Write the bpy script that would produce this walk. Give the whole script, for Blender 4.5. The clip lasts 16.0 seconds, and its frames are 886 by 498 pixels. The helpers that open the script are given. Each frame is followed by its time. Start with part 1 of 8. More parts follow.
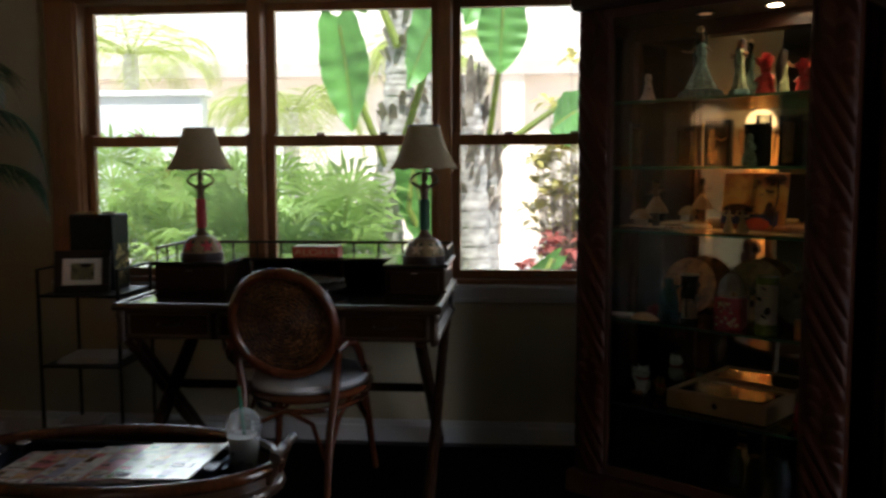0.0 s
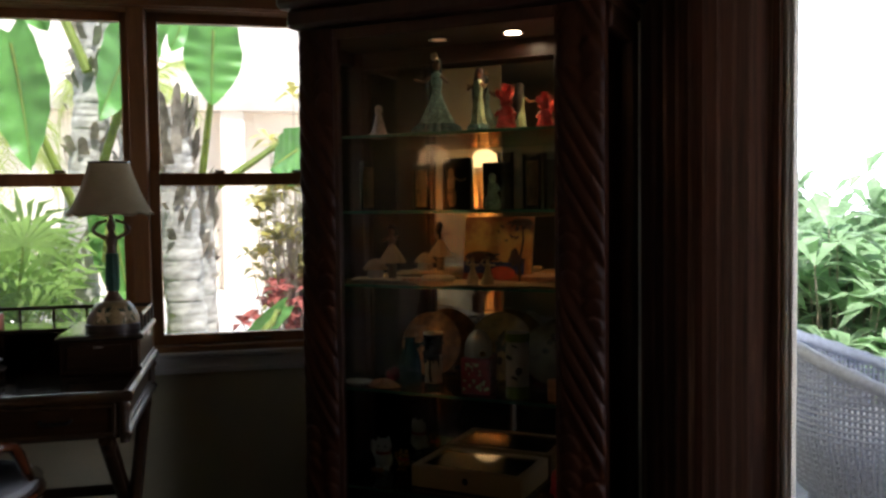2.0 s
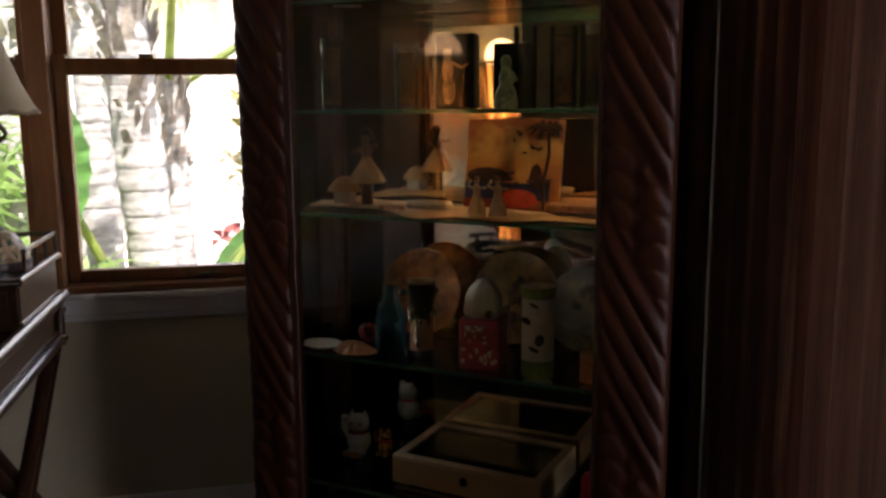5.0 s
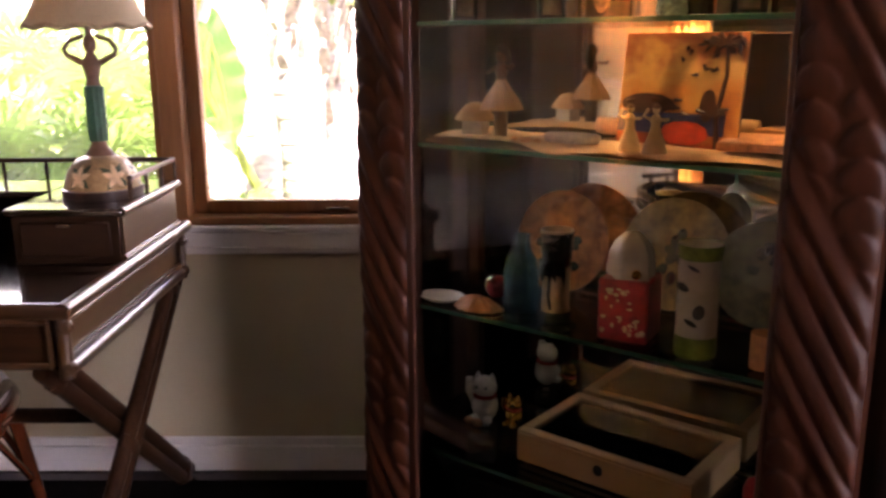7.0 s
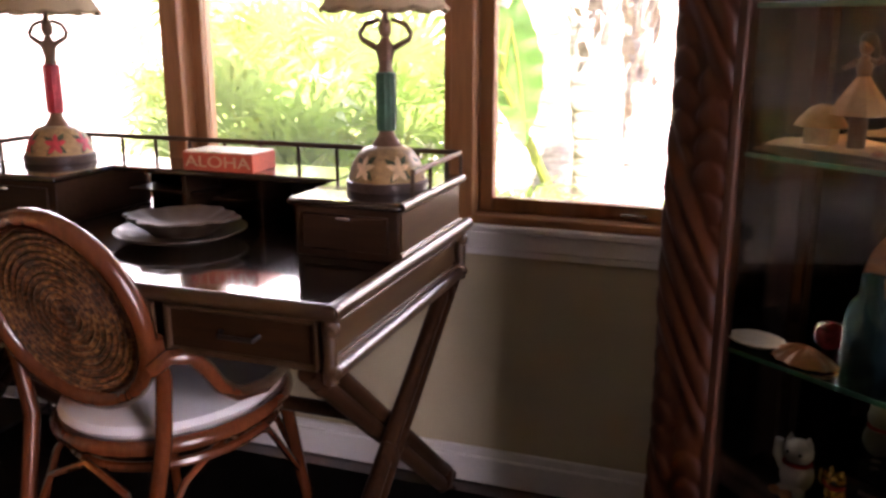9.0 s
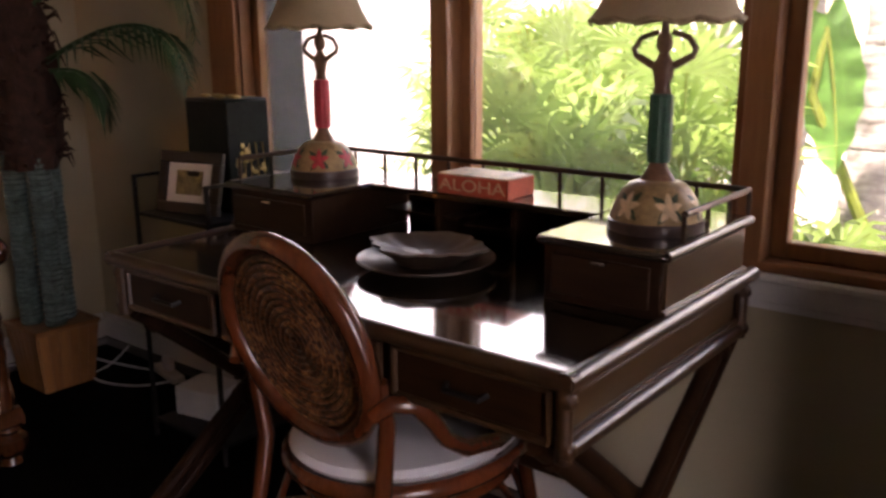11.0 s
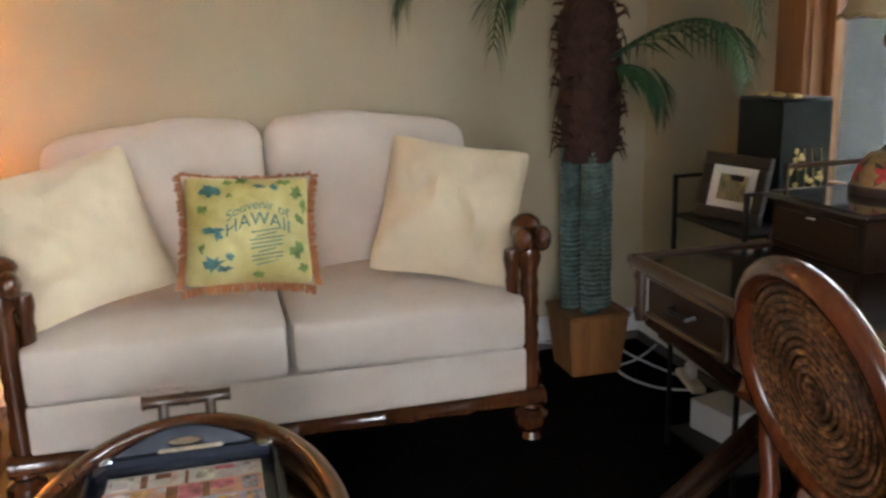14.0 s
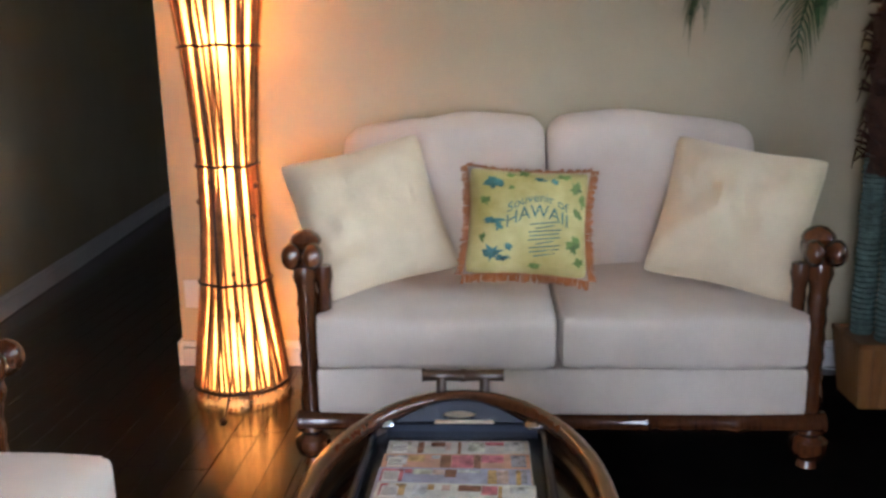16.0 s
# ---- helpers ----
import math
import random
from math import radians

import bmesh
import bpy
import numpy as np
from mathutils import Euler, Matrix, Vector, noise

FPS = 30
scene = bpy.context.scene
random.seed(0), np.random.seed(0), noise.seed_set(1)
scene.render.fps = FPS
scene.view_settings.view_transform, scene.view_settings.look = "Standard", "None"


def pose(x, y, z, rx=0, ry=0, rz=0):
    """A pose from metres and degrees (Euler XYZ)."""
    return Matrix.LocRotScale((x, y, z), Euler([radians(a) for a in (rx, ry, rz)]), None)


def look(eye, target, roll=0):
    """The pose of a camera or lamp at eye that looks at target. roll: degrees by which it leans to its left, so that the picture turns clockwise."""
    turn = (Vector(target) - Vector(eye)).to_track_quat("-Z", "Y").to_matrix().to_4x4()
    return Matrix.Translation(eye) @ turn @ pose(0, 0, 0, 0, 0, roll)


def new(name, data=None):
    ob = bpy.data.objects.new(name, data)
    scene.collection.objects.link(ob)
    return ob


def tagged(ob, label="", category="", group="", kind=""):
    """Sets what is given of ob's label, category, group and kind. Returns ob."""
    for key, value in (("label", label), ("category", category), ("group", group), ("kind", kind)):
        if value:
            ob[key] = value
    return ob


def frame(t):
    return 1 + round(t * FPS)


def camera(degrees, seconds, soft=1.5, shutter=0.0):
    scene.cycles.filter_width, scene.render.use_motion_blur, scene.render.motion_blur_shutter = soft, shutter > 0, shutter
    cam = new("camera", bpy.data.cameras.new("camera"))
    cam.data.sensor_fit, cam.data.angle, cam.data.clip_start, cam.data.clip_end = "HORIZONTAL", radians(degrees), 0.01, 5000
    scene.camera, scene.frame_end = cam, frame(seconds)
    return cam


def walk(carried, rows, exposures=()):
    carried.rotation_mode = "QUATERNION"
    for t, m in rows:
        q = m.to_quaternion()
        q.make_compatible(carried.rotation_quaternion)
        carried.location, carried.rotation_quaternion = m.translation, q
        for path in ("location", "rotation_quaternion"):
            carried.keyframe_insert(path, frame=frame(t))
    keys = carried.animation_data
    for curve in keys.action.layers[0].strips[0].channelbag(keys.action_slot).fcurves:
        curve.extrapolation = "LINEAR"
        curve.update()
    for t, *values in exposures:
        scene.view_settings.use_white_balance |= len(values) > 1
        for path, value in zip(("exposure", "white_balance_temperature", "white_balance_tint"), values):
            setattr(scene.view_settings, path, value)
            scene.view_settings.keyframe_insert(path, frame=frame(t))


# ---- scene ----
cam = camera(54.3, 16.0, soft=2.7, shutter=0.3)
# eye, target, roll at each time
PATH = [
    (0, (1.063, 0.818, 1.256), (0.883, 2.801, 1.072), -0.2),
    (0.5, (1.053, 0.934, 1.26), (1.104, 2.927, 1.099), -0.6),
    (1, (1.053, 1.071, 1.26), (1.312, 3.05, 1.141), -1.2),
    (1.5, (1.066, 1.172, 1.257), (1.438, 3.132, 1.116), -0.7),
    (2, (1.103, 1.319, 1.273), (1.545, 3.267, 1.175), -0.7),
    (2.5, (1.131, 1.425, 1.273), (1.625, 3.359, 1.147), -1.4),
    (3, (1.158, 1.597, 1.282), (1.696, 3.522, 1.22), -1.4),
    (3.5, (1.191, 1.72, 1.29), (1.791, 3.627, 1.248), -1.7),
    (4, (1.242, 1.84, 1.289), (1.774, 3.764, 1.154), -1.1),
    (6.5, (1.442, 2.325, 1.23), (1.589, 4.268, 0.781), -0.4),
    (7, (1.47, 2.371, 1.226), (1.449, 4.315, 0.757), -0.4),
    (7.5, (1.472, 2.397, 1.223), (1.255, 4.328, 0.747), -0.7),
    (8, (1.451, 2.448, 1.214), (1.104, 4.361, 0.743), -0.5),
    (8.5, (1.425, 2.535, 1.218), (0.926, 4.412, 0.742), -0.2),
    (10.8, (1.368, 2.822, 1.232), (0.208, 4.375, 0.738), -0.3),
    (11, (1.351, 2.85, 1.235), (0.132, 4.363, 0.759), -0.4),
    (11.5, (1.303, 2.883, 1.238), (-0.065, 4.267, 0.78), -0.4),
    (12, (1.292, 2.915, 1.233), (-0.183, 4.177, 0.754), -0.9),
    (12.5, (1.28, 2.957, 1.235), (-0.352, 4.004, 0.744), -0.2),
    (13, (1.27, 2.983, 1.23), (-0.459, 3.882, 0.776), -0.1),
    (13.5, (1.262, 2.99, 1.233), (-0.565, 3.67, 0.786), -1.0),
    (14, (1.254, 2.996, 1.231), (-0.632, 3.477, 0.769), -1.8),
    (14.5, (1.257, 3.001, 1.23), (-0.663, 3.319, 0.769), -2.1),
    (15, (1.26, 2.992, 1.224), (-0.68, 3.169, 0.773), -1.5),
    (15.5, (1.267, 2.974, 1.223), (-0.684, 3.013, 0.786), -1.2),
    (16, (1.271, 2.952, 1.217), (-0.676, 2.839, 0.776), -1.1),
]
EXPOSURES = [(0.0, 1.08, 5900, 10), (4.2, 1.1, 5950, 12), (6.3, 3.4, 6700, 40), (8.5, 3.35, 6800, 38), (11.0, 2.2, 7100, 36), (11.5, 2.25, 7100, 33), (12.5, 2.35, 7000, 28), (13.5, 2.85, 6700, 20), (14.0, 3.2, 6200, 11), (14.5, 3.3, 5900, 10), (15.0, 3.3, 5700, 10), (15.5, 3.15, 5700, 11), (16.0, 3.08, 5500, 13)]
walk(cam, [(t, look(eye, target, roll)) for t, eye, target, roll in PATH], EXPOSURES)

# ---- daylight ----
SUN_ELEV, SUN_AZ = 70.0, 162.0  # azimuth in degrees from north (y) towards east (x)
world = bpy.data.worlds.new("sky")
scene.world = world
world.use_nodes = True
wn = world.node_tree
sky = wn.nodes.new("ShaderNodeTexSky")
sky.sky_type = "NISHITA"
sky.sun_disc = False
sky.sun_elevation = radians(SUN_ELEV)
sky.sun_rotation = radians(SUN_AZ)
wn.nodes["Background"].inputs[1].default_value = 0.09
wn.links.new(sky.outputs[0], wn.nodes["Background"].inputs[0])
sun_data = bpy.data.lights.new("sun", "SUN")
sun_data.energy, sun_data.angle, sun_data.color = 5.0, radians(0.55), (1.0, 0.95, 0.86)
sun = new("sun", sun_data)
sun_from = Vector((math.sin(radians(SUN_AZ)) * math.cos(radians(SUN_ELEV)), math.cos(radians(SUN_AZ)) * math.cos(radians(SUN_ELEV)), math.sin(radians(SUN_ELEV))))
sun.matrix_world = look(sun_from * 30, (0, 0, 0))


# ---- materials ----
def material(name):
    m = bpy.data.materials.new(name)
    m.use_nodes = True
    nt = m.node_tree
    return m, nt, nt.nodes["Principled BSDF"]


def link_noise(nt, scale, stretch=(1, 1, 1), detail=6.0, kind="Object", rough=0.6):
    tc = nt.nodes.new("ShaderNodeTexCoord")
    mp = nt.nodes.new("ShaderNodeMapping")
    mp.inputs["Scale"].default_value = stretch
    nz = nt.nodes.new("ShaderNodeTexNoise")
    nz.inputs["Scale"].default_value = scale
    nz.inputs["Detail"].default_value = detail
    nz.inputs["Roughness"].default_value = rough
    nt.links.new(tc.outputs[kind], mp.inputs[0])
    nt.links.new(mp.outputs[0], nz.inputs["Vector"])
    return nz.outputs["Fac"]


def ramp(nt, fac, stops):
    r = nt.nodes.new("ShaderNodeValToRGB")
    e = r.color_ramp.elements
    while len(e) < len(stops):
        e.new(0.5)
    for el, (p, c) in zip(e, stops):
        el.position = p
        el.color = (*c, 1.0)
    nt.links.new(fac, r.inputs[0])
    return r.outputs[0]


def bump(nt, bsdf, fac, strength, distance=0.002):
    b = nt.nodes.new("ShaderNodeBump")
    b.inputs["Strength"].default_value = strength
    b.inputs["Distance"].default_value = distance
    nt.links.new(fac, b.inputs["Height"])
    nt.links.new(b.outputs[0], bsdf.inputs["Normal"])


def plain(name, col, rough=0.6, vary=0.12, scale=9.0, grain=160.0, relief=0.25, metal=0.0, stretch=(1, 1, 1), coat=0.0, spec=0.5, random=0.0, trans=0.0):
    """A surface with blotches at one scale and grain at another."""
    m, nt, b = material(name)
    n1 = link_noise(nt, scale, stretch)
    n2 = link_noise(nt, grain, stretch, 3.0)
    mx = nt.nodes.new("ShaderNodeMath")
    mx.operation = "MULTIPLY_ADD"
    mx.inputs[1].default_value = 0.35
    nt.links.new(n2, mx.inputs[0])
    sc = nt.nodes.new("ShaderNodeMath")
    sc.operation = "MULTIPLY"
    sc.inputs[1].default_value = 0.65
    nt.links.new(n1, sc.inputs[0])
    nt.links.new(sc.outputs[0], mx.inputs[2])
    lo = tuple(max(0.0, c * (1 - vary * 2)) for c in col)
    hi = tuple(min(1.0, c * (1 + vary * 2)) for c in col)
    out = ramp(nt, mx.outputs[0], [(0.3, lo), (0.7, hi)])
    if random:
        oi = nt.nodes.new("ShaderNodeObjectInfo")
        hs = nt.nodes.new("ShaderNodeHueSaturation")
        mr = nt.nodes.new("ShaderNodeMapRange")
        mr.inputs["To Min"].default_value = 1 - random
        mr.inputs["To Max"].default_value = 1 + random
        nt.links.new(oi.outputs["Random"], mr.inputs["Value"])
        nt.links.new(mr.outputs[0], hs.inputs["Value"])
        nt.links.new(out, hs.inputs["Color"])
        out = hs.outputs[0]
    nt.links.new(out, b.inputs["Base Color"])
    b.inputs["Roughness"].default_value = rough
    b.inputs["Metallic"].default_value = metal
    b.inputs["Specular IOR Level"].default_value = spec
    b.inputs["Coat Weight"].default_value = coat
    b.inputs["Coat Roughness"].default_value = 0.08
    if relief:
        bump(nt, b, n2, relief)
    if trans:
        tr = nt.nodes.new("ShaderNodeBsdfTranslucent")
        nt.links.new(out, tr.inputs[0])
        ms = nt.nodes.new("ShaderNodeMixShader")
        ms.inputs[0].default_value = trans
        nt.links.new(b.outputs[0], ms.inputs[1])
        nt.links.new(tr.outputs[0], ms.inputs[2])
        nt.links.new(ms.outputs[0], nt.nodes["Material Output"].inputs[0])
    return m


def wood(name, dark, light, rough=0.35, scale=5.0, along="x", coat=0.0, relief=0.15, random=0.0):
    """Wood whose grain runs along one axis of the object."""
    m, nt, b = material(name)
    st = {"x": (0.12, 1, 1), "y": (1, 0.12, 1), "z": (1, 1, 0.12)}[along]
    n1 = link_noise(nt, scale, st, 8.0)
    n2 = link_noise(nt, scale * 14, st, 4.0)
    ad = nt.nodes.new("ShaderNodeMath")
    ad.operation = "MULTIPLY_ADD"
    ad.inputs[1].default_value = 0.4
    nt.links.new(n2, ad.inputs[0])
    sc = nt.nodes.new("ShaderNodeMath")
    sc.operation = "MULTIPLY"
    sc.inputs[1].default_value = 0.6
    nt.links.new(n1, sc.inputs[0])
    nt.links.new(sc.outputs[0], ad.inputs[2])
    out = ramp(nt, ad.outputs[0], [(0.32, dark), (0.5, tuple((a + c) / 2 for a, c in zip(dark, light))), (0.7, light)])
    if random:
        oi = nt.nodes.new("ShaderNodeObjectInfo")
        hs = nt.nodes.new("ShaderNodeHueSaturation")
        mr = nt.nodes.new("ShaderNodeMapRange")
        mr.inputs["To Min"].default_value = 1 - random
        mr.inputs["To Max"].default_value = 1 + random
        nt.links.new(oi.outputs["Random"], mr.inputs["Value"])
        nt.links.new(mr.outputs[0], hs.inputs["Value"])
        nt.links.new(out, hs.inputs["Color"])
        out = hs.outputs[0]
    nt.links.new(out, b.inputs["Base Color"])
    b.inputs["Roughness"].default_value = rough
    b.inputs["Coat Weight"].default_value = coat
    b.inputs["Coat Roughness"].default_value = 0.1
    bump(nt, b, n2, relief)
    return m


def fabric(name, col, vary=0.06, weave=900.0, rough=0.95, relief=0.3, col2=None):
    m, nt, b = material(name)
    n1 = link_noise(nt, 5.0)
    tc = nt.nodes.new("ShaderNodeTexCoord")
    wv = nt.nodes.new("ShaderNodeTexNoise")
    wv.inputs["Scale"].default_value = weave
    nt.links.new(tc.outputs["Object"], wv.inputs["Vector"])
    lo = tuple(c * (1 - vary) for c in col)
    hi = col2 or tuple(min(1, c * (1 + vary)) for c in col)
    nt.links.new(ramp(nt, n1, [(0.35, lo), (0.65, hi)]), b.inputs["Base Color"])
    b.inputs["Roughness"].default_value = rough
    b.inputs["Sheen Weight"].default_value = 0.2
    b.inputs["Specular IOR Level"].default_value = 0.2
    bump(nt, b, wv.outputs["Fac"], relief, 0.0015)
    return m


def thin_glass(name, tint=(1, 1, 1), gloss=1.45, rough=0.0, haze=0.0):
    """A thin pane: what lies behind shows straight, and grazing views mirror."""
    m, nt, b = material(name)
    tr = nt.nodes.new("ShaderNodeBsdfTransparent")
    tr.inputs[0].default_value = (*tint, 1)
    gl = nt.nodes.new("ShaderNodeBsdfGlossy")
    gl.inputs["Roughness"].default_value = rough
    fr = nt.nodes.new("ShaderNodeFresnel")
    fr.inputs[0].default_value = gloss
    ms = nt.nodes.new("ShaderNodeMixShader")
    nt.links.new(fr.outputs[0], ms.inputs[0])
    nt.links.new(tr.outputs[0], ms.inputs[1])
    nt.links.new(gl.outputs[0], ms.inputs[2])
    last = ms
    if haze:
        df = nt.nodes.new("ShaderNodeBsdfTranslucent")
        df.inputs[0].default_value = (0.9, 0.92, 0.95, 1)
        nz = link_noise(nt, 3.0)
        mr = nt.nodes.new("ShaderNodeMath")
        mr.operation = "MULTIPLY"
        mr.inputs[1].default_value = haze
        nt.links.new(nz, mr.inputs[0])
        m2 = nt.nodes.new("ShaderNodeMixShader")
        nt.links.new(mr.outputs[0], m2.inputs[0])
        nt.links.new(ms.outputs[0], m2.inputs[1])
        nt.links.new(df.outputs[0], m2.inputs[2])
        last = m2
    nt.links.new(last.outputs[0], nt.nodes["Material Output"].inputs[0])
    return m


def glow(name, col, strength):
    m, nt, b = material(name)
    b.inputs["Base Color"].default_value = (*col, 1)
    b.inputs["Emission Color"].default_value = (*col, 1)
    b.inputs["Emission Strength"].default_value = strength
    return m


M_WALL = plain("painted_wall_khaki", (0.50, 0.44, 0.30), 0.85, 0.05, 2.5, 220, 0.25)
M_CEIL = plain("painted_ceiling", (0.60, 0.56, 0.48), 0.9, 0.03, 2.0, 120, 0.2)
M_TRIM = plain("white_trim_paint", (0.74, 0.74, 0.74), 0.45, 0.04, 4.0, 90, 0.1)
M_WINWOOD = wood("stained_window_wood", (0.20, 0.082, 0.030), (0.43, 0.205, 0.085), 0.42, 4.0, "z", 0.15)
M_WINWOODX = wood("stained_window_wood_rail", (0.20, 0.082, 0.030), (0.43, 0.205, 0.085), 0.42, 4.0, "x", 0.15)
M_FLOOR = wood("dark_floor_plank", (0.014, 0.006, 0.004), (0.048, 0.019, 0.010), 0.25, 3.0, "x", 0.25, 0.1, 0.25)
M_RUG = fabric("black_rug_pile", (0.005, 0.0042, 0.004), 0.4, 500.0, 1.0, 0.8)
M_RUG.node_tree.nodes["Principled BSDF"].inputs["Sheen Weight"].default_value = 0.0
M_RUG.node_tree.nodes["Principled BSDF"].inputs["Specular IOR Level"].default_value = 0.02
M_DESK = wood("dark_desk_wood", (0.012, 0.006, 0.004), (0.040, 0.020, 0.011), 0.3, 4.0, "x", 0.15, 0.08)
M_DESKTOP = wood("polished_desk_top", (0.010, 0.006, 0.004), (0.032, 0.018, 0.011), 0.07, 5.0, "x", 0.7, 0.03)
M_BAMBOO_D = wood("dark_bamboo_pole", (0.020, 0.009, 0.005), (0.075, 0.036, 0.014), 0.32, 6.0, "x", 0.2)
M_DARKPOLE = wood("dark_leg_pole", (0.012, 0.005, 0.003), (0.046, 0.020, 0.009), 0.4, 6.0, "z", 0.08)
# Brown desk panel made more golden for the daylight its sides catch.
M_DESKSIDE_LIT = wood("door_lit_side_panel", (0.030, 0.014, 0.005), (0.085, 0.044, 0.015), 0.35, 5.0, "y", 0.15)
M_DESKPANEL = wood("brown_desk_panel", (0.014, 0.006, 0.003), (0.044, 0.019, 0.008), 0.35, 5.0, "x", 0.2)
for _w in (M_DESK, M_DESKPANEL, M_DARKPOLE):
    _w.node_tree.nodes["Principled BSDF"].inputs["Specular IOR Level"].default_value = 0.08
    _w.node_tree.nodes["Principled BSDF"].inputs["Coat Weight"].default_value = 0.0
M_RATTAN = wood("red_brown_rattan", (0.050, 0.012, 0.005), (0.16, 0.045, 0.016), 0.25, 7.0, "z", 0.5)
M_WEAVE, _nt, _b = material("coiled_rattan_weave")
_n1, _n2 = link_noise(_nt, 16.0, (1, 1, 1), 3.0), link_noise(_nt, 95.0, (1, 1, 1), 2.0)
_m = _nt.nodes.new("ShaderNodeMath")
_m.operation = "MULTIPLY_ADD"
_m.inputs[1].default_value = 0.75
_nt.links.new(_n2, _m.inputs[0])
_s = _nt.nodes.new("ShaderNodeMath")
_s.operation = "MULTIPLY"
_s.inputs[1].default_value = 0.5
_nt.links.new(_n1, _s.inputs[0])
_nt.links.new(_s.outputs[0], _m.inputs[2])
_nt.links.new(ramp(_nt, _m.outputs[0], [(0.50, (0.018, 0.007, 0.004)), (0.60, (0.085, 0.030, 0.012)), (0.68, (0.20, 0.085, 0.032)), (0.80, (0.42, 0.22, 0.09))]), _b.inputs["Base Color"])
_b.inputs["Roughness"].default_value = 0.35
bump(_nt, _b, _n2, 0.9)
M_CARVED = wood("carved_mahogany", (0.019, 0.0052, 0.0024), (0.066, 0.018, 0.0065), 0.45, 6.0, "z", 0.0)
M_CARVED.node_tree.nodes["Principled BSDF"].inputs["Specular IOR Level"].default_value = 0.22
M_CABIN = wood("cabinet_mahogany", (0.026, 0.008, 0.005), (0.075, 0.025, 0.012), 0.42, 4.0, "z", 0.05)
M_SOFAFAB = fabric("cream_linen", (0.70, 0.61, 0.52), 0.05)
M_CUSHFAB = fabric("cream_pillow_linen", (0.74, 0.62, 0.43), 0.06)
M_SEATFAB = fabric("white_seat_cloth", (0.72, 0.72, 0.74), 0.04)
M_SOFAWOOD = wood("carved_sofa_wood", (0.030, 0.009, 0.004), (0.13, 0.045, 0.016), 0.2, 7.0, "z", 0.6)
M_BLACKMETAL = plain("black_iron", (0.012, 0.011, 0.011), 0.45, 0.2, 20, 200, 0.2, 0.4)
M_CHROME = plain("brushed_steel", (0.7, 0.7, 0.7), 0.22, 0.03, 20, 200, 0.05, 1.0)
M_SHADE = plain("oatmeal_lampshade", (0.52, 0.42, 0.26), 0.85, 0.10, 6.0, 300, 0.5, trans=0.30)
M_MIRROR, _nt, _b = material("mirror_silver")
_b.inputs["Base Color"].default_value = (0.62, 0.58, 0.50, 1)
_b.inputs["Metallic"].default_value = 1.0
_b.inputs["Roughness"].default_value = 0.02
M_PANE = thin_glass("window_pane", (0.94, 0.955, 0.95), 1.35, 0.0, 0.03)
M_CASEGLASS = thin_glass("cabinet_pane", (0.97, 0.985, 0.97), 1.4)
M_SHELFGLASS = thin_glass("green_edged_shelf_glass", (0.90, 0.96, 0.92), 1.45)
M_GLASSEDGE = plain("green_glass_edge", (0.05, 0.16, 0.11), 0.08, 0.1, 10, 100, 0.0, 0.0, coat=0.6)


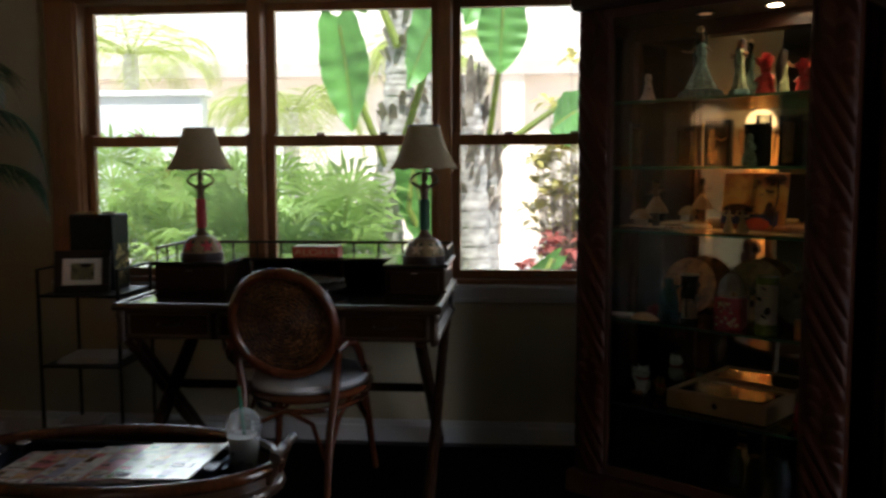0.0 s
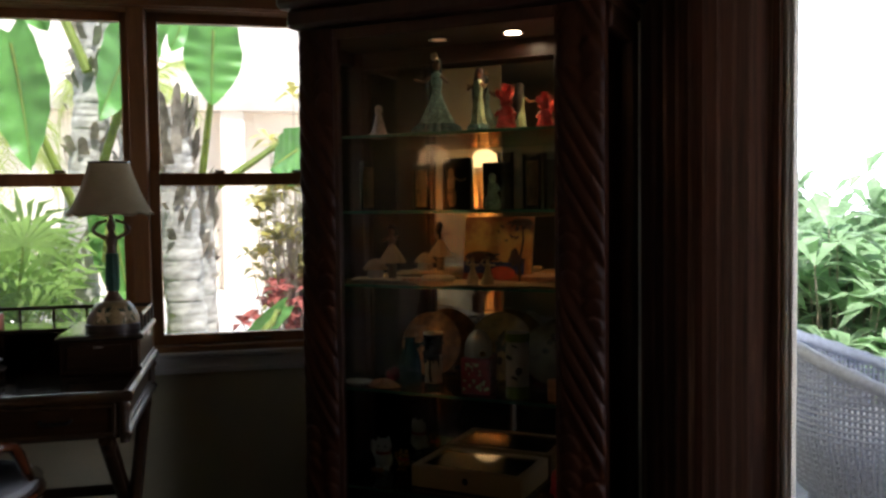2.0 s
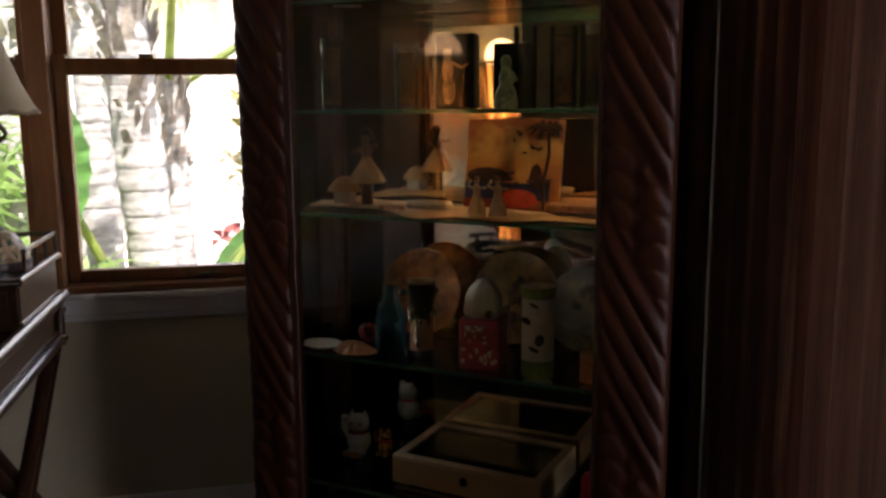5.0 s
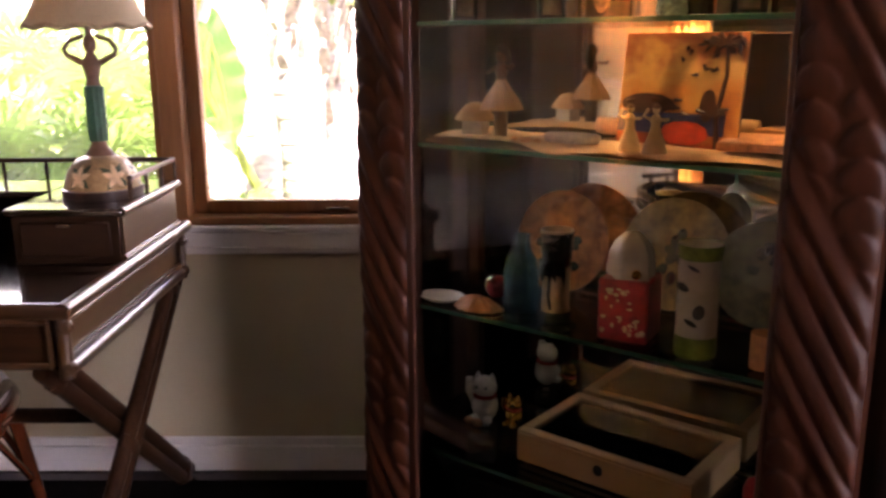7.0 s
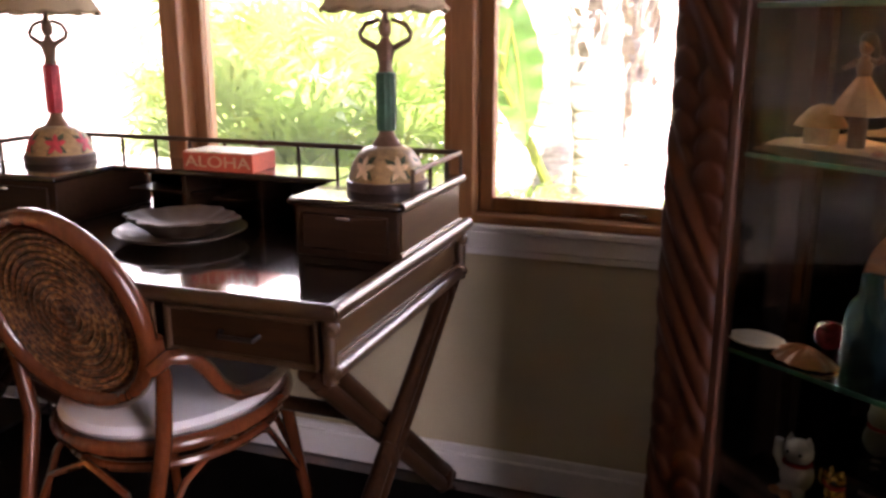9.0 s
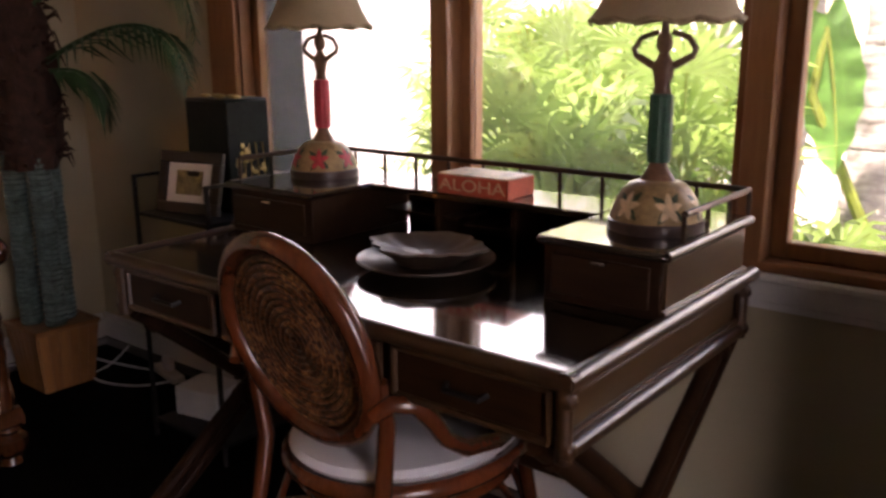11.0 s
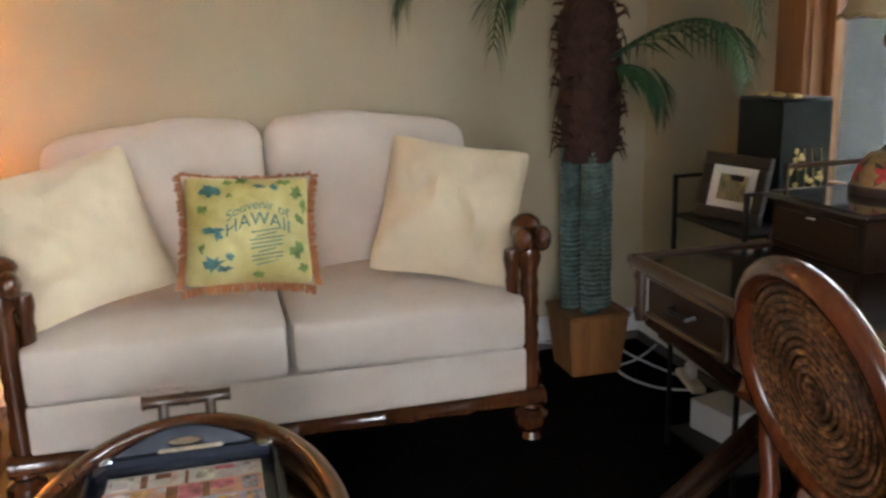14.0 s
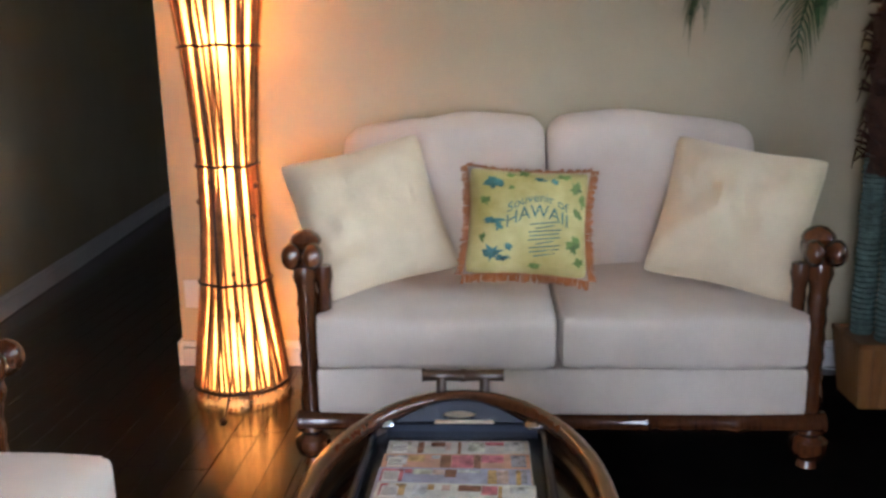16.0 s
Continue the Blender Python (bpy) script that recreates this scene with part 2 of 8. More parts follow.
# ---- mesh building ----
class Geo:
    def __init__(self):
        self.v, self.f = [], []

    def add(self, verts, faces):
        o = len(self.v)
        self.v += [tuple(p) for p in verts]
        self.f += [tuple(i + o for i in q) for q in faces]
        return self

    def box(self, x0, x1, y0, y1, z0, z1, bev=0.0, rot=None, at=None):
        b = min(bev, (x1 - x0) / 2.01, (y1 - y0) / 2.01, (z1 - z0) / 2.01)
        vs, fs = [], []
        if b <= 0:
            vs = [(x, y, z) for z in (z0, z1) for y in (y0, y1) for x in (x0, x1)]
            fs = [(0, 2, 3, 1), (4, 5, 7, 6), (0, 1, 5, 4), (2, 6, 7, 3), (0, 4, 6, 2), (1, 3, 7, 5)]
        else:
            idx = {}
            for sx in (0, 1):
                for sy in (0, 1):
                    for sz in (0, 1):
                        X, Y, Z = (x0, x1)[sx], (y0, y1)[sy], (z0, z1)[sz]
                        ix, iy, iz = X + (b, -b)[sx], Y + (b, -b)[sy], Z + (b, -b)[sz]
                        for ax, p in enumerate(((X, iy, iz), (ix, Y, iz), (ix, iy, Z))):
                            idx[sx, sy, sz, ax] = len(vs)
                            vs.append(p)
            g = lambda a, b_, c, ax: idx[a, b_, c, ax]
            for s in (0, 1):
                q = [g(s, 0, 0, 0), g(s, 1, 0, 0), g(s, 1, 1, 0), g(s, 0, 1, 0)]
                fs.append(tuple(q if s else q[::-1]))
                q = [g(0, s, 0, 1), g(0, s, 1, 1), g(1, s, 1, 1), g(1, s, 0, 1)]
                fs.append(tuple(q if s else q[::-1]))
                q = [g(0, 0, s, 2), g(1, 0, s, 2), g(1, 1, s, 2), g(0, 1, s, 2)]
                fs.append(tuple(q if s else q[::-1]))
            for a in (0, 1):
                for c in (0, 1):
                    q = [g(a, c, 0, 0), g(a, c, 0, 1), g(a, c, 1, 1), g(a, c, 1, 0)]
                    fs.append(tuple(q if a == c else q[::-1]))
                    q = [g(a, 0, c, 0), g(a, 0, c, 2), g(a, 1, c, 2), g(a, 1, c, 0)]
                    fs.append(tuple(q[::-1] if a == c else q))
                    q = [g(0, a, c, 1), g(0, a, c, 2), g(1, a, c, 2), g(1, a, c, 1)]
                    fs.append(tuple(q if a == c else q[::-1]))
                    for e in (0, 1):
                        q = [g(a, c, e, 0), g(a, c, e, 1), g(a, c, e, 2)]
                        fs.append(tuple(q if (a + c + e) % 2 else q[::-1]))
        if rot is not None or at is not None:
            m = Matrix.Translation(at or (0, 0, 0)) @ (rot or Matrix.Identity(4))
            vs = [tuple(m @ Vector(p)) for p in vs]
        return self.add(vs, fs)

    def cyl(self, p0, p1, r0, r1=None, n=14, caps=True):
        return self.tube([p0, p1], [r0, r0 if r1 is None else r1], n, caps)

    def tube(self, pts, r, n=10, caps=True, closed=False):
        pts = [Vector(p) for p in pts]
        k = len(pts)
        rs = r if isinstance(r, (list, tuple)) else [r] * k
        side = None
        vs, fs = [], []
        for i, p in enumerate(pts):
            a, c = (pts[i - 1], pts[(i + 1) % k]) if closed else (pts[max(i - 1, 0)], pts[min(i + 1, k - 1)])
            d = (c - a).normalized()
            if side is None:
                side = d.cross(Vector((0, 0, 1)) if abs(d.z) < 0.9 else Vector((1, 0, 0))).normalized()
            side = (side - d * side.dot(d)).normalized()
            up = d.cross(side)
            for j in range(n):
                t = 2 * math.pi * j / n
                vs.append(p + (side * math.cos(t) + up * math.sin(t)) * rs[i])
        for i in range(k if closed else k - 1):
            for j in range(n):
                a, b = i * n, ((i + 1) % k) * n
                fs.append((a + j, a + (j + 1) % n, b + (j + 1) % n, b + j))
        if caps and not closed:
            fs.append(tuple(range(n))[::-1])
            fs.append(tuple((k - 1) * n + j for j in range(n)))
        return self.add(vs, fs)

    def lathe(self, prof, n=24, at=(0, 0, 0), sx=1.0, sy=1.0, wave=None, caps=True):
        vs, fs = [], []
        for i, (r, z) in enumerate(prof):
            for j in range(n):
                t = 2 * math.pi * j / n
                rr = r * (wave(t, z) if wave else 1.0)
                vs.append((at[0] + rr * math.cos(t) * sx, at[1] + rr * math.sin(t) * sy, at[2] + z))
        k = len(prof)
        for i in range(k - 1):
            for j in range(n):
                fs.append((i * n + j, i * n + (j + 1) % n, (i + 1) * n + (j + 1) % n, (i + 1) * n + j))
        if caps:
            fs.append(tuple(range(n))[::-1])
            fs.append(tuple((k - 1) * n + j for j in range(n)))
        return self.add(vs, fs)

    def ball(self, c, r, n=14, m=8, rot=None):
        rx, ry, rz = r if isinstance(r, (list, tuple)) else (r, r, r)
        vs, fs = [], []
        for i in range(1, m):
            ph = math.pi * i / m
            for j in range(n):
                t = 2 * math.pi * j / n
                vs.append(Vector((rx * math.sin(ph) * math.cos(t), ry * math.sin(ph) * math.sin(t), rz * math.cos(ph))))
        vs += [Vector((0, 0, rz)), Vector((0, 0, -rz))]
        if rot is not None:
            vs = [rot @ p for p in vs]
        vs = [p + Vector(c) for p in vs]
        for i in range(m - 2):
            for j in range(n):
                fs.append((i * n + j, (i + 1) * n + j, (i + 1) * n + (j + 1) % n, i * n + (j + 1) % n))
        top, bot = (m - 1) * n, (m - 1) * n + 1
        for j in range(n):
            fs.append((top, j, (j + 1) % n))
            fs.append((bot, (m - 2) * n + (j + 1) % n, (m - 2) * n + j))
        return self.add(vs, fs)

    def soft(self, sx, sy, sz, r, n=10, crown=0.0, at=(0, 0, 0), rough=0.0, seed=0.0, sag=0.0):
        """A stuffed block: rounded edges, bulging top and front."""
        vs, fs, idx = [], [], {}

        def vert(p):
            key = tuple(round(c, 5) for c in p)
            if key not in idx:
                q = Vector((p[0] * sx / 2, p[1] * sy / 2, p[2] * sz / 2))
                inner = Vector([max(-h + r, min(h - r, c)) for c, h in zip(q, (sx / 2, sy / 2, sz / 2))])
                d = q - inner
                if d.length > 1e-9:
                    q = inner + d.normalized() * r
                u, w = p[0], p[1]
                if p[2] > 0:
                    q.z += crown * (1 - u * u) * (1 - w * w) * p[2]
                q.x += crown * 0.5 * p[0] * (1 - w * w) * (1 - p[2] ** 2)
                if rough:
                    nn = noise.noise(q * 7 + Vector((seed, 0, 0)))
                    q += Vector((0, 0, 1)) * nn * rough
                idx[key] = len(vs)
                vs.append(q + Vector(at))
            return idx[key]

        for ax in range(3):
            for s in (-1, 1):
                for i in range(n):
                    for j in range(n):
                        quad = []
                        for a, c in ((i, j), (i + 1, j), (i + 1, j + 1), (i, j + 1)):
                            p = [0, 0, 0]
                            p[ax], p[(ax + 1) % 3], p[(ax + 2) % 3] = s, 2 * a / n - 1, 2 * c / n - 1
                            quad.append(vert(p))
                        fs.append(tuple(quad if s > 0 else quad[::-1]))
        return self.add(vs, fs)

    def pillow(self, w, h, t, n=18, pinch=0.07, rough=0.008, seed=0.0):
        """A stuffed square lying in x and z, bulging along y."""
        vs, fs = [], []
        for s in (-1, 1):
            o = len(vs)
            for i in range(n + 1):
                for j in range(n + 1):
                    u, v = 2 * i / n - 1, 2 * j / n - 1
                    rnd_c = 1 - 0.07 * (abs(u * v)) ** 5
                    x = w / 2 * u * (1 - pinch * (1 - v * v)) * rnd_c
                    z = h / 2 * v * (1 - pinch * (1 - u * u)) * rnd_c
                    y = s * t / 2 * (max(0.0, (1 - u ** 4) * (1 - v ** 4))) ** 0.55
                    nn = noise.noise(Vector((u * 2.2 + seed, v * 2.2, s * 3.0)))
                    cr = abs(noise.noise(Vector((u * 3 + v * 2.2 + seed, v * 1.6 - u, s * 5.0 + 9)))) + 0.5 * abs(noise.noise(Vector((u * 7 + seed, v * 3 + u * 2, s * 5.0 + 2))))
                    y += (nn * rough - cr * rough * 0.8) * (1 - u ** 4) * (1 - v ** 4) * s * 2
                    vs.append((x, y, z))
            for i in range(n):
                for j in range(n):
                    a = o + i * (n + 1) + j
                    q = (a, a + n + 1, a + n + 2, a + 1)
                    fs.append(q if s < 0 else q[::-1])
        return self.add(vs, fs)

    def sheet(self, fn, nu, nv):
        o = len(self.v)
        self.v += [tuple(fn(i / nu, j / nv)) for i in range(nu + 1) for j in range(nv + 1)]
        self.f += [(o + i * (nv + 1) + j, o + (i + 1) * (nv + 1) + j, o + (i + 1) * (nv + 1) + j + 1, o + i * (nv + 1) + j + 1) for i in range(nu) for j in range(nv)]
        return self

    def moved(self, m):
        self.v = [tuple(m @ Vector(p)) for p in self.v]
        return self

    def mesh(self, name, mat, angle=38):
        me = bpy.data.meshes.new(name)
        me.from_pydata(self.v, [], self.f)
        mats = mat if isinstance(mat, (list, tuple)) else [mat]
        for one in mats:
            me.materials.append(one)
        me.polygons.foreach_set("use_smooth", [True] * len(me.polygons))
        me.set_sharp_from_angle(angle=radians(angle))
        me.update()
        return me


def part(name, geo, mat, parent, label="", angle=38):
    ob = new(name, geo.mesh(name, mat, angle))
    ob.parent = parent
    if label:
        tagged(ob, label)
    return ob


def thing(name, at, turn=0.0, label="", category="", group="", kind=""):
    ob = new(name)
    ob.empty_display_size = 0.05
    ob.matrix_basis = pose(at[0], at[1], at[2], 0, 0, turn)
    return tagged(ob, label, category, group, kind)


def single(name, geo, mat, label="", category="", group="", kind="", at=(0, 0, 0), turn=0.0, angle=38):
    ob = new(name, geo.mesh(name, mat, angle))
    ob.matrix_basis = pose(at[0], at[1], at[2], 0, 0, turn)
    return tagged(ob, label, category, group, kind)


def lettering(name, text, size, mat, parent, m, depth=0.0015):
    """Raised letters as a mesh, made from the built-in font."""
    cu = bpy.data.curves.new(name, "FONT")
    cu.body, cu.size, cu.extrude, cu.align_x, cu.align_y = text, size, depth, "CENTER", "CENTER"
    tmp = bpy.data.objects.new(name, cu)
    scene.collection.objects.link(tmp)
    me = bpy.data.meshes.new_from_object(tmp)
    bpy.data.objects.remove(tmp)
    bpy.data.curves.remove(cu)
    me.materials.clear()
    me.materials.append(mat)
    ob = new(name, me)
    ob.parent = parent
    ob.matrix_basis = m
    return ob

# ---- room shell ----
WALL_N, WALL_W, WALL_E, WALL_S, CEIL = 4.70, -2.00, 2.46, -2.2, 2.55
WALL_END, HALL_Y, HALL_X = 1.70, 0.63, -7.0
T = 0.16
SILL, HEAD = 0.755, 2.03
WIN_L, WIN_R = -1.00, 1.585
# DOOR_Y0 lies out of view; the wall is extended to it to cut daylight.
DOOR_Y0, DOOR_Y1, DOOR_H = 2.36, 3.62, 2.10

single("floor", Geo().box(HALL_X, WALL_E + T, WALL_S - T, WALL_N + T, -0.12, -0.0035), M_FLOOR, "very dark polished wood floor under the whole room", "floor", kind="structure")
single("ceiling", Geo().box(HALL_X - T, WALL_E + T, WALL_S - T, WALL_N + T, CEIL, CEIL + 0.15), M_CEIL, "plain off-white painted ceiling above the room", "ceiling", kind="structure")
g = Geo()
g.box(WALL_W - T, WIN_L - 0.14, WALL_N, WALL_N + T, 0, CEIL).box(WIN_L - 0.14, WIN_L, WALL_N, WALL_N + 0.085, 0, CEIL).box(WIN_R, WALL_E + T, WALL_N, WALL_N + T, 0, CEIL)
g.box(WIN_L, WIN_R, WALL_N, WALL_N + T, 0, SILL).box(WIN_L, WIN_R, WALL_N, WALL_N + T, HEAD + 0.0, CEIL)
single("wall_north", g, M_WALL, "khaki painted wall with a wide three-part window", "wall", kind="structure")
single("wall_west", Geo().box(WALL_W - T, WALL_W, WALL_END, WALL_N, 0, CEIL), M_WALL, "khaki painted wall behind the loveseat", "wall", kind="structure")
g = Geo().box(WALL_E, WALL_E + T, DOOR_Y1, WALL_N, 0, CEIL).box(WALL_E, WALL_E + T, WALL_S, DOOR_Y0, 0, CEIL)
g.box(WALL_E, WALL_E + T, DOOR_Y0, DOOR_Y1, DOOR_H, CEIL)
single("wall_east", g, M_WALL, "khaki painted wall with a wide open patio door", "wall", kind="structure")
single("wall_south", Geo().box(WALL_W, WALL_E + T, WALL_S - T, WALL_S, 0, CEIL), M_WALL, "khaki painted wall at the far end of the room", "wall", kind="structure")
HALL_TURN = pose(WALL_W - T, HALL_Y, 0, 0, 0, 6.7)
single("wall_hall_south", Geo().box(-5.1, 0, -T, 0, 0, CEIL).moved(HALL_TURN), M_WALL, "shaded khaki wall along the dim passage", "wall", kind="structure")
single("wall_west_south", Geo().box(WALL_W - T, WALL_W, WALL_S, HALL_Y, 0, CEIL), M_WALL, "khaki painted wall beside the passage", "wall", kind="structure")
single("wall_hall_north", Geo().box(HALL_X, WALL_W - T, WALL_END, WALL_END + T, 0, CEIL), M_WALL, "khaki painted wall of the dim passage", "wall", kind="structure")
single("wall_hall_end", Geo().box(HALL_X - T, HALL_X, HALL_Y - 0.9, WALL_END + T, 0, CEIL), M_WALL, "khaki painted wall closing the dim passage", "wall", kind="structure")


def skirting(name, x0, x1, y0, y1, label):
    g = Geo()
    g.box(x0, x1, y0, y1, 0, 0.078, 0.003)
    sx, sy = (x1 - x0) < (y1 - y0), (x1 - x0) >= (y1 - y0)
    if sy:
        back = y1 > WALL_N - 0.05 or y0 > HALL_Y + 0.5
        g.box(x0, x1, y0 + (0.006 if back else 0), y1 - (0 if back else 0.006), 0.078, 0.104, 0.004)
    else:
        back = x0 > 0
        g.box(x0 + (0.006 if back else 0), x1 - (0 if back else 0.006), y0, y1, 0.078, 0.104, 0.004)
    return single(name, g, M_TRIM, label, "baseboard", kind="structure")


skirting("baseboard_north", WALL_W, WALL_E, WALL_N - 0.018, WALL_N, "white moulded baseboard below the window wall")
skirting("baseboard_west", WALL_W, WALL_W + 0.018, WALL_END, WALL_N - 0.018, "white moulded baseboard behind the loveseat")
single("baseboard_hall", Geo().box(-5.0, 0, 0, 0.018, 0, 0.085, 0.003).box(-5.0, 0, 0, 0.012, 0.085, 0.112, 0.004).moved(HALL_TURN), M_TRIM, "white baseboard along the dim passage", "baseboard", kind="structure")
single("baseboard_return", Geo().box(WALL_W - T, WALL_W + 0.018, WALL_END - 0.018, WALL_END, 0, 0.104, 0.004), M_TRIM, "white baseboard wrapping the wall end", "baseboard", kind="structure")

# window casing, mullions and apron
GY = 4.765
PANES = [(-0.942, -0.207), (-0.074, 0.653), (0.787, 1.52)]
Z0, Z1, Z2, Z3 = 0.796, 1.364, 1.412, 1.983
frame_thing = thing("window_trim", (0, 0, 0), 0, "stained orange-brown wood casing around three windows", "window trim", kind="structure")
part("casing_left", Geo().box(WIN_L - 0.125, WIN_L + 0.012, WALL_N - 0.022, WALL_N, SILL, HEAD + 0.09, 0.004), M_WINWOOD, frame_thing)
part("casing_right", Geo().box(WIN_R - 0.012, WIN_R + 0.10, WALL_N - 0.022, WALL_N, SILL, HEAD + 0.09, 0.004), M_WINWOOD, frame_thing)
part("casing_head", Geo().box(WIN_L - 0.125, WIN_R + 0.10, WALL_N - 0.026, WALL_N - 0.003, HEAD - 0.008, HEAD + 0.10, 0.004), M_WINWOODX, frame_thing)
part("jamb_left", Geo().box(WIN_L, WIN_L + 0.022, WALL_N - 0.003, WALL_N + 0.088, SILL, HEAD), M_WINWOOD, frame_thing)
part("jamb_right", Geo().box(WIN_R - 0.022, WIN_R, WALL_N - 0.003, WALL_N + T - 0.01, SILL, HEAD), M_WINWOOD, frame_thing)
part("head_jamb", Geo().box(WIN_L + 0.022, WIN_R - 0.022, WALL_N + 0.0, WALL_N + T - 0.01, HEAD - 0.012, HEAD), M_WINWOODX, frame_thing)
for a, b in ((PANES[0][1], PANES[1][0]), (PANES[1][1], PANES[2][0])):
    c = (a + b) / 2
    g = Geo().box(c - 0.030, c + 0.030, WALL_N - 0.014, WALL_N + T - 0.01, SILL, HEAD - 0.012, 0.003)
    part("mullion", g, M_WINWOOD, frame_thing)
part("sill", Geo().box(WIN_L - 0.012, WIN_R + 0.012, WALL_N - 0.012, WALL_N + T - 0.01, SILL - 0.018, SILL + 0.004, 0.003), M_WINWOODX, frame_thing)
g = Geo().box(WIN_L - 0.14, WIN_R + 0.12, WALL_N - 0.030, WALL_N, SILL - 0.036, SILL - 0.018, 0.004)
g.box(WIN_L - 0.125, WIN_R + 0.11, WALL_N - 0.020, WALL_N, SILL - 0.082, SILL - 0.036, 0.004)
g.box(WIN_L - 0.125, WIN_R + 0.11, WALL_N - 0.014, WALL_N, SILL - 0.100, SILL - 0.082, 0.003)
part("apron", g, M_TRIM, frame_thing, "white moulded apron under the window")

for k, (a, b) in enumerate(PANES):
    w = thing(f"window_{k + 1}", (0, 0, 0), 0, "double-hung brown wood window with clear panes looking on a garden", "window", "windows in the garden wall", "structure")
    lo, hi = a - 0.036, b + 0.036
    if k == 0:
        lo = WIN_L + 0.022
    if k == 2:
        hi = WIN_R - 0.022
    y0, y1 = GY - 0.022, GY + 0.018
    g = Geo().box(lo, a, y0, y1, SILL + 0.004, Z2 + 0.01, 0.003).box(b, hi, y0, y1, SILL + 0.004, Z2 + 0.01, 0.003)
    g.box(a, b, y0, y1, SILL + 0.004, Z0, 0.003).box(a, b, y0, y1, Z1, Z2, 0.003)
    part("lower_sash", g, M_WINWOOD, w)
    g = Geo().box(lo, a, y1 + 0.002, y1 + 0.04, Z2 - 0.03, HEAD - 0.012, 0.003).box(b, hi, y1 + 0.002, y1 + 0.04, Z2 - 0.03, HEAD - 0.012, 0.003)
    g.box(a, b, y1 + 0.002, y1 + 0.04, Z1 + 0.01, Z2, 0.003).box(a, b, y1 + 0.002, y1 + 0.04, Z3, HEAD - 0.012, 0.003)
    part("upper_sash", g, M_WINWOOD, w)
    pl = part("lower_pane", Geo().box(a, b, GY - 0.003, GY + 0.001, Z0, Z1), M_PANE, w)
    pu = part("upper_pane", Geo().box(a, b, y1 + 0.018, y1 + 0.022, Z2, Z3), M_PANE, w)
    pl.visible_shadow = False
    pu.visible_shadow = False
    for s in (0.3, 0.7):
        x = a + (b - a) * s
        part("sash_lock", Geo().box(x - 0.02, x + 0.02, y0 - 0.004, y0 + 0.02, Z2, Z2 + 0.012, 0.003), M_CHROME, w)
    x = (a + b) / 2
    g = Geo().box(x - 0.033, x + 0.033, y0 - 0.012, y0 + 0.001, SILL + 0.016, SILL + 0.022, 0.002)
    g.box(x - 0.033, x + 0.033, y0 - 0.014, y0 - 0.008, SILL + 0.014, SILL + 0.024, 0.002)
    part("lift_handle", g, M_CHROME, w, "small pale metal sash lift")

# patio door: fixed stile, bottom track and head
M_DOORFR = plain("cream_door_frame", (0.62, 0.57, 0.50), 0.4, 0.05, 5, 90, 0.1)
d1 = thing("door_1", (0, 0, 0), 0, "cream-framed sliding patio door standing wide open", "patio door", kind="structure")
g = Geo().box(WALL_E - 0.055, WALL_E - 0.02, 3.215, 3.29, 0.01, 2.12, 0.004).box(WALL_E - 0.046, WALL_E - 0.03, 3.205, 3.2145, 0.01, 2.12, 0.003)
part("stile", g, M_DOORFR, d1)
g = Geo()
g.tube([(WALL_E - 0.048, 3.198, 0.25), (WALL_E - 0.048, 3.198, 2.08)], 0.003, 6)
for i in range(150):
    g.ball((WALL_E - 0.048, 3.198, 0.26 + i * 0.012), 0.0048, 6, 4)
part("bead_chain", g, M_DOORFR, d1, "beaded pull chain beside the door")
part("track", Geo().box(WALL_E - 0.02, WALL_E + T, DOOR_Y0, DOOR_Y1, 0.0, 0.016, 0.003), M_CHROME, d1)
part("head_frame", Geo().box(WALL_E - 0.02, WALL_E + T, DOOR_Y0, DOOR_Y1, DOOR_H - 0.05, DOOR_H, 0.003), M_DOORFR, d1)
part("far_stile", Geo().box(WALL_E - 0.02, WALL_E + T, DOOR_Y0, DOOR_Y0 + 0.05, 0.016, DOOR_H - 0.05, 0.003), M_DOORFR, d1)

part("north_jamb", Geo().box(WALL_E - 0.004, WALL_E + T, DOOR_Y1 - 0.04, DOOR_Y1, 0.016, DOOR_H - 0.05, 0.003), M_DOORFR, d1)
single("area_rug", Geo().box(-1.88, 1.75, 2.52, 4.62, -0.002, 0.005, 0.002), M_RUG, "plain black rug under the seating and the desk", "rug")


# ---- loveseat ----
def turned_post(g, x, y, z0, z1, r):
    prof = [(r * 0.8, z0), (r, z0 + 0.02), (r * 0.75, z0 + 0.05), (r * 0.95, z0 + 0.09), (r * 0.8, z0 + 0.13)]
    z = z0 + 0.15
    while z < z1 - 0.07:
        prof += [(r * 0.72, z), (r * 0.82, z + 0.02), (r * 0.72, z + 0.04)]
        z += 0.055
    prof += [(r * 0.9, z1 - 0.05), (r * 1.05, z1 - 0.03), (r * 0.9, z1)]
    return g.lathe(prof, 16, (x, y, 0))


def bamboo_pole(g, p0, p1, r, every=0.19, n=14):
    a, b = Vector(p0), Vector(p1)
    k = max(2, int((b - a).length / every))
    pts, rs = [], []
    for i in range(k):
        for s, f in ((0.0, 1.16), (0.04, 1.16), (0.08, 1.0), (0.5, 0.95), (0.93, 1.0)):
            pts.append(a.lerp(b, (i + s) / k))
            rs.append(r * f)
    pts.append(b)
    rs.append(r * 1.1)
    return g.tube(pts, rs, n)


def bun_foot(g, x, y, h=0.135, r=0.055):
    return g.lathe([(r * 0.45, 0), (r * 0.62, 0.01), (r * 0.5, 0.03), (r * 0.85, 0.045), (r, 0.07), (r * 0.95, 0.09), (r * 0.55, 0.105), (r * 0.75, 0.12), (r * 0.7, h)], 18, (x, y, 0))


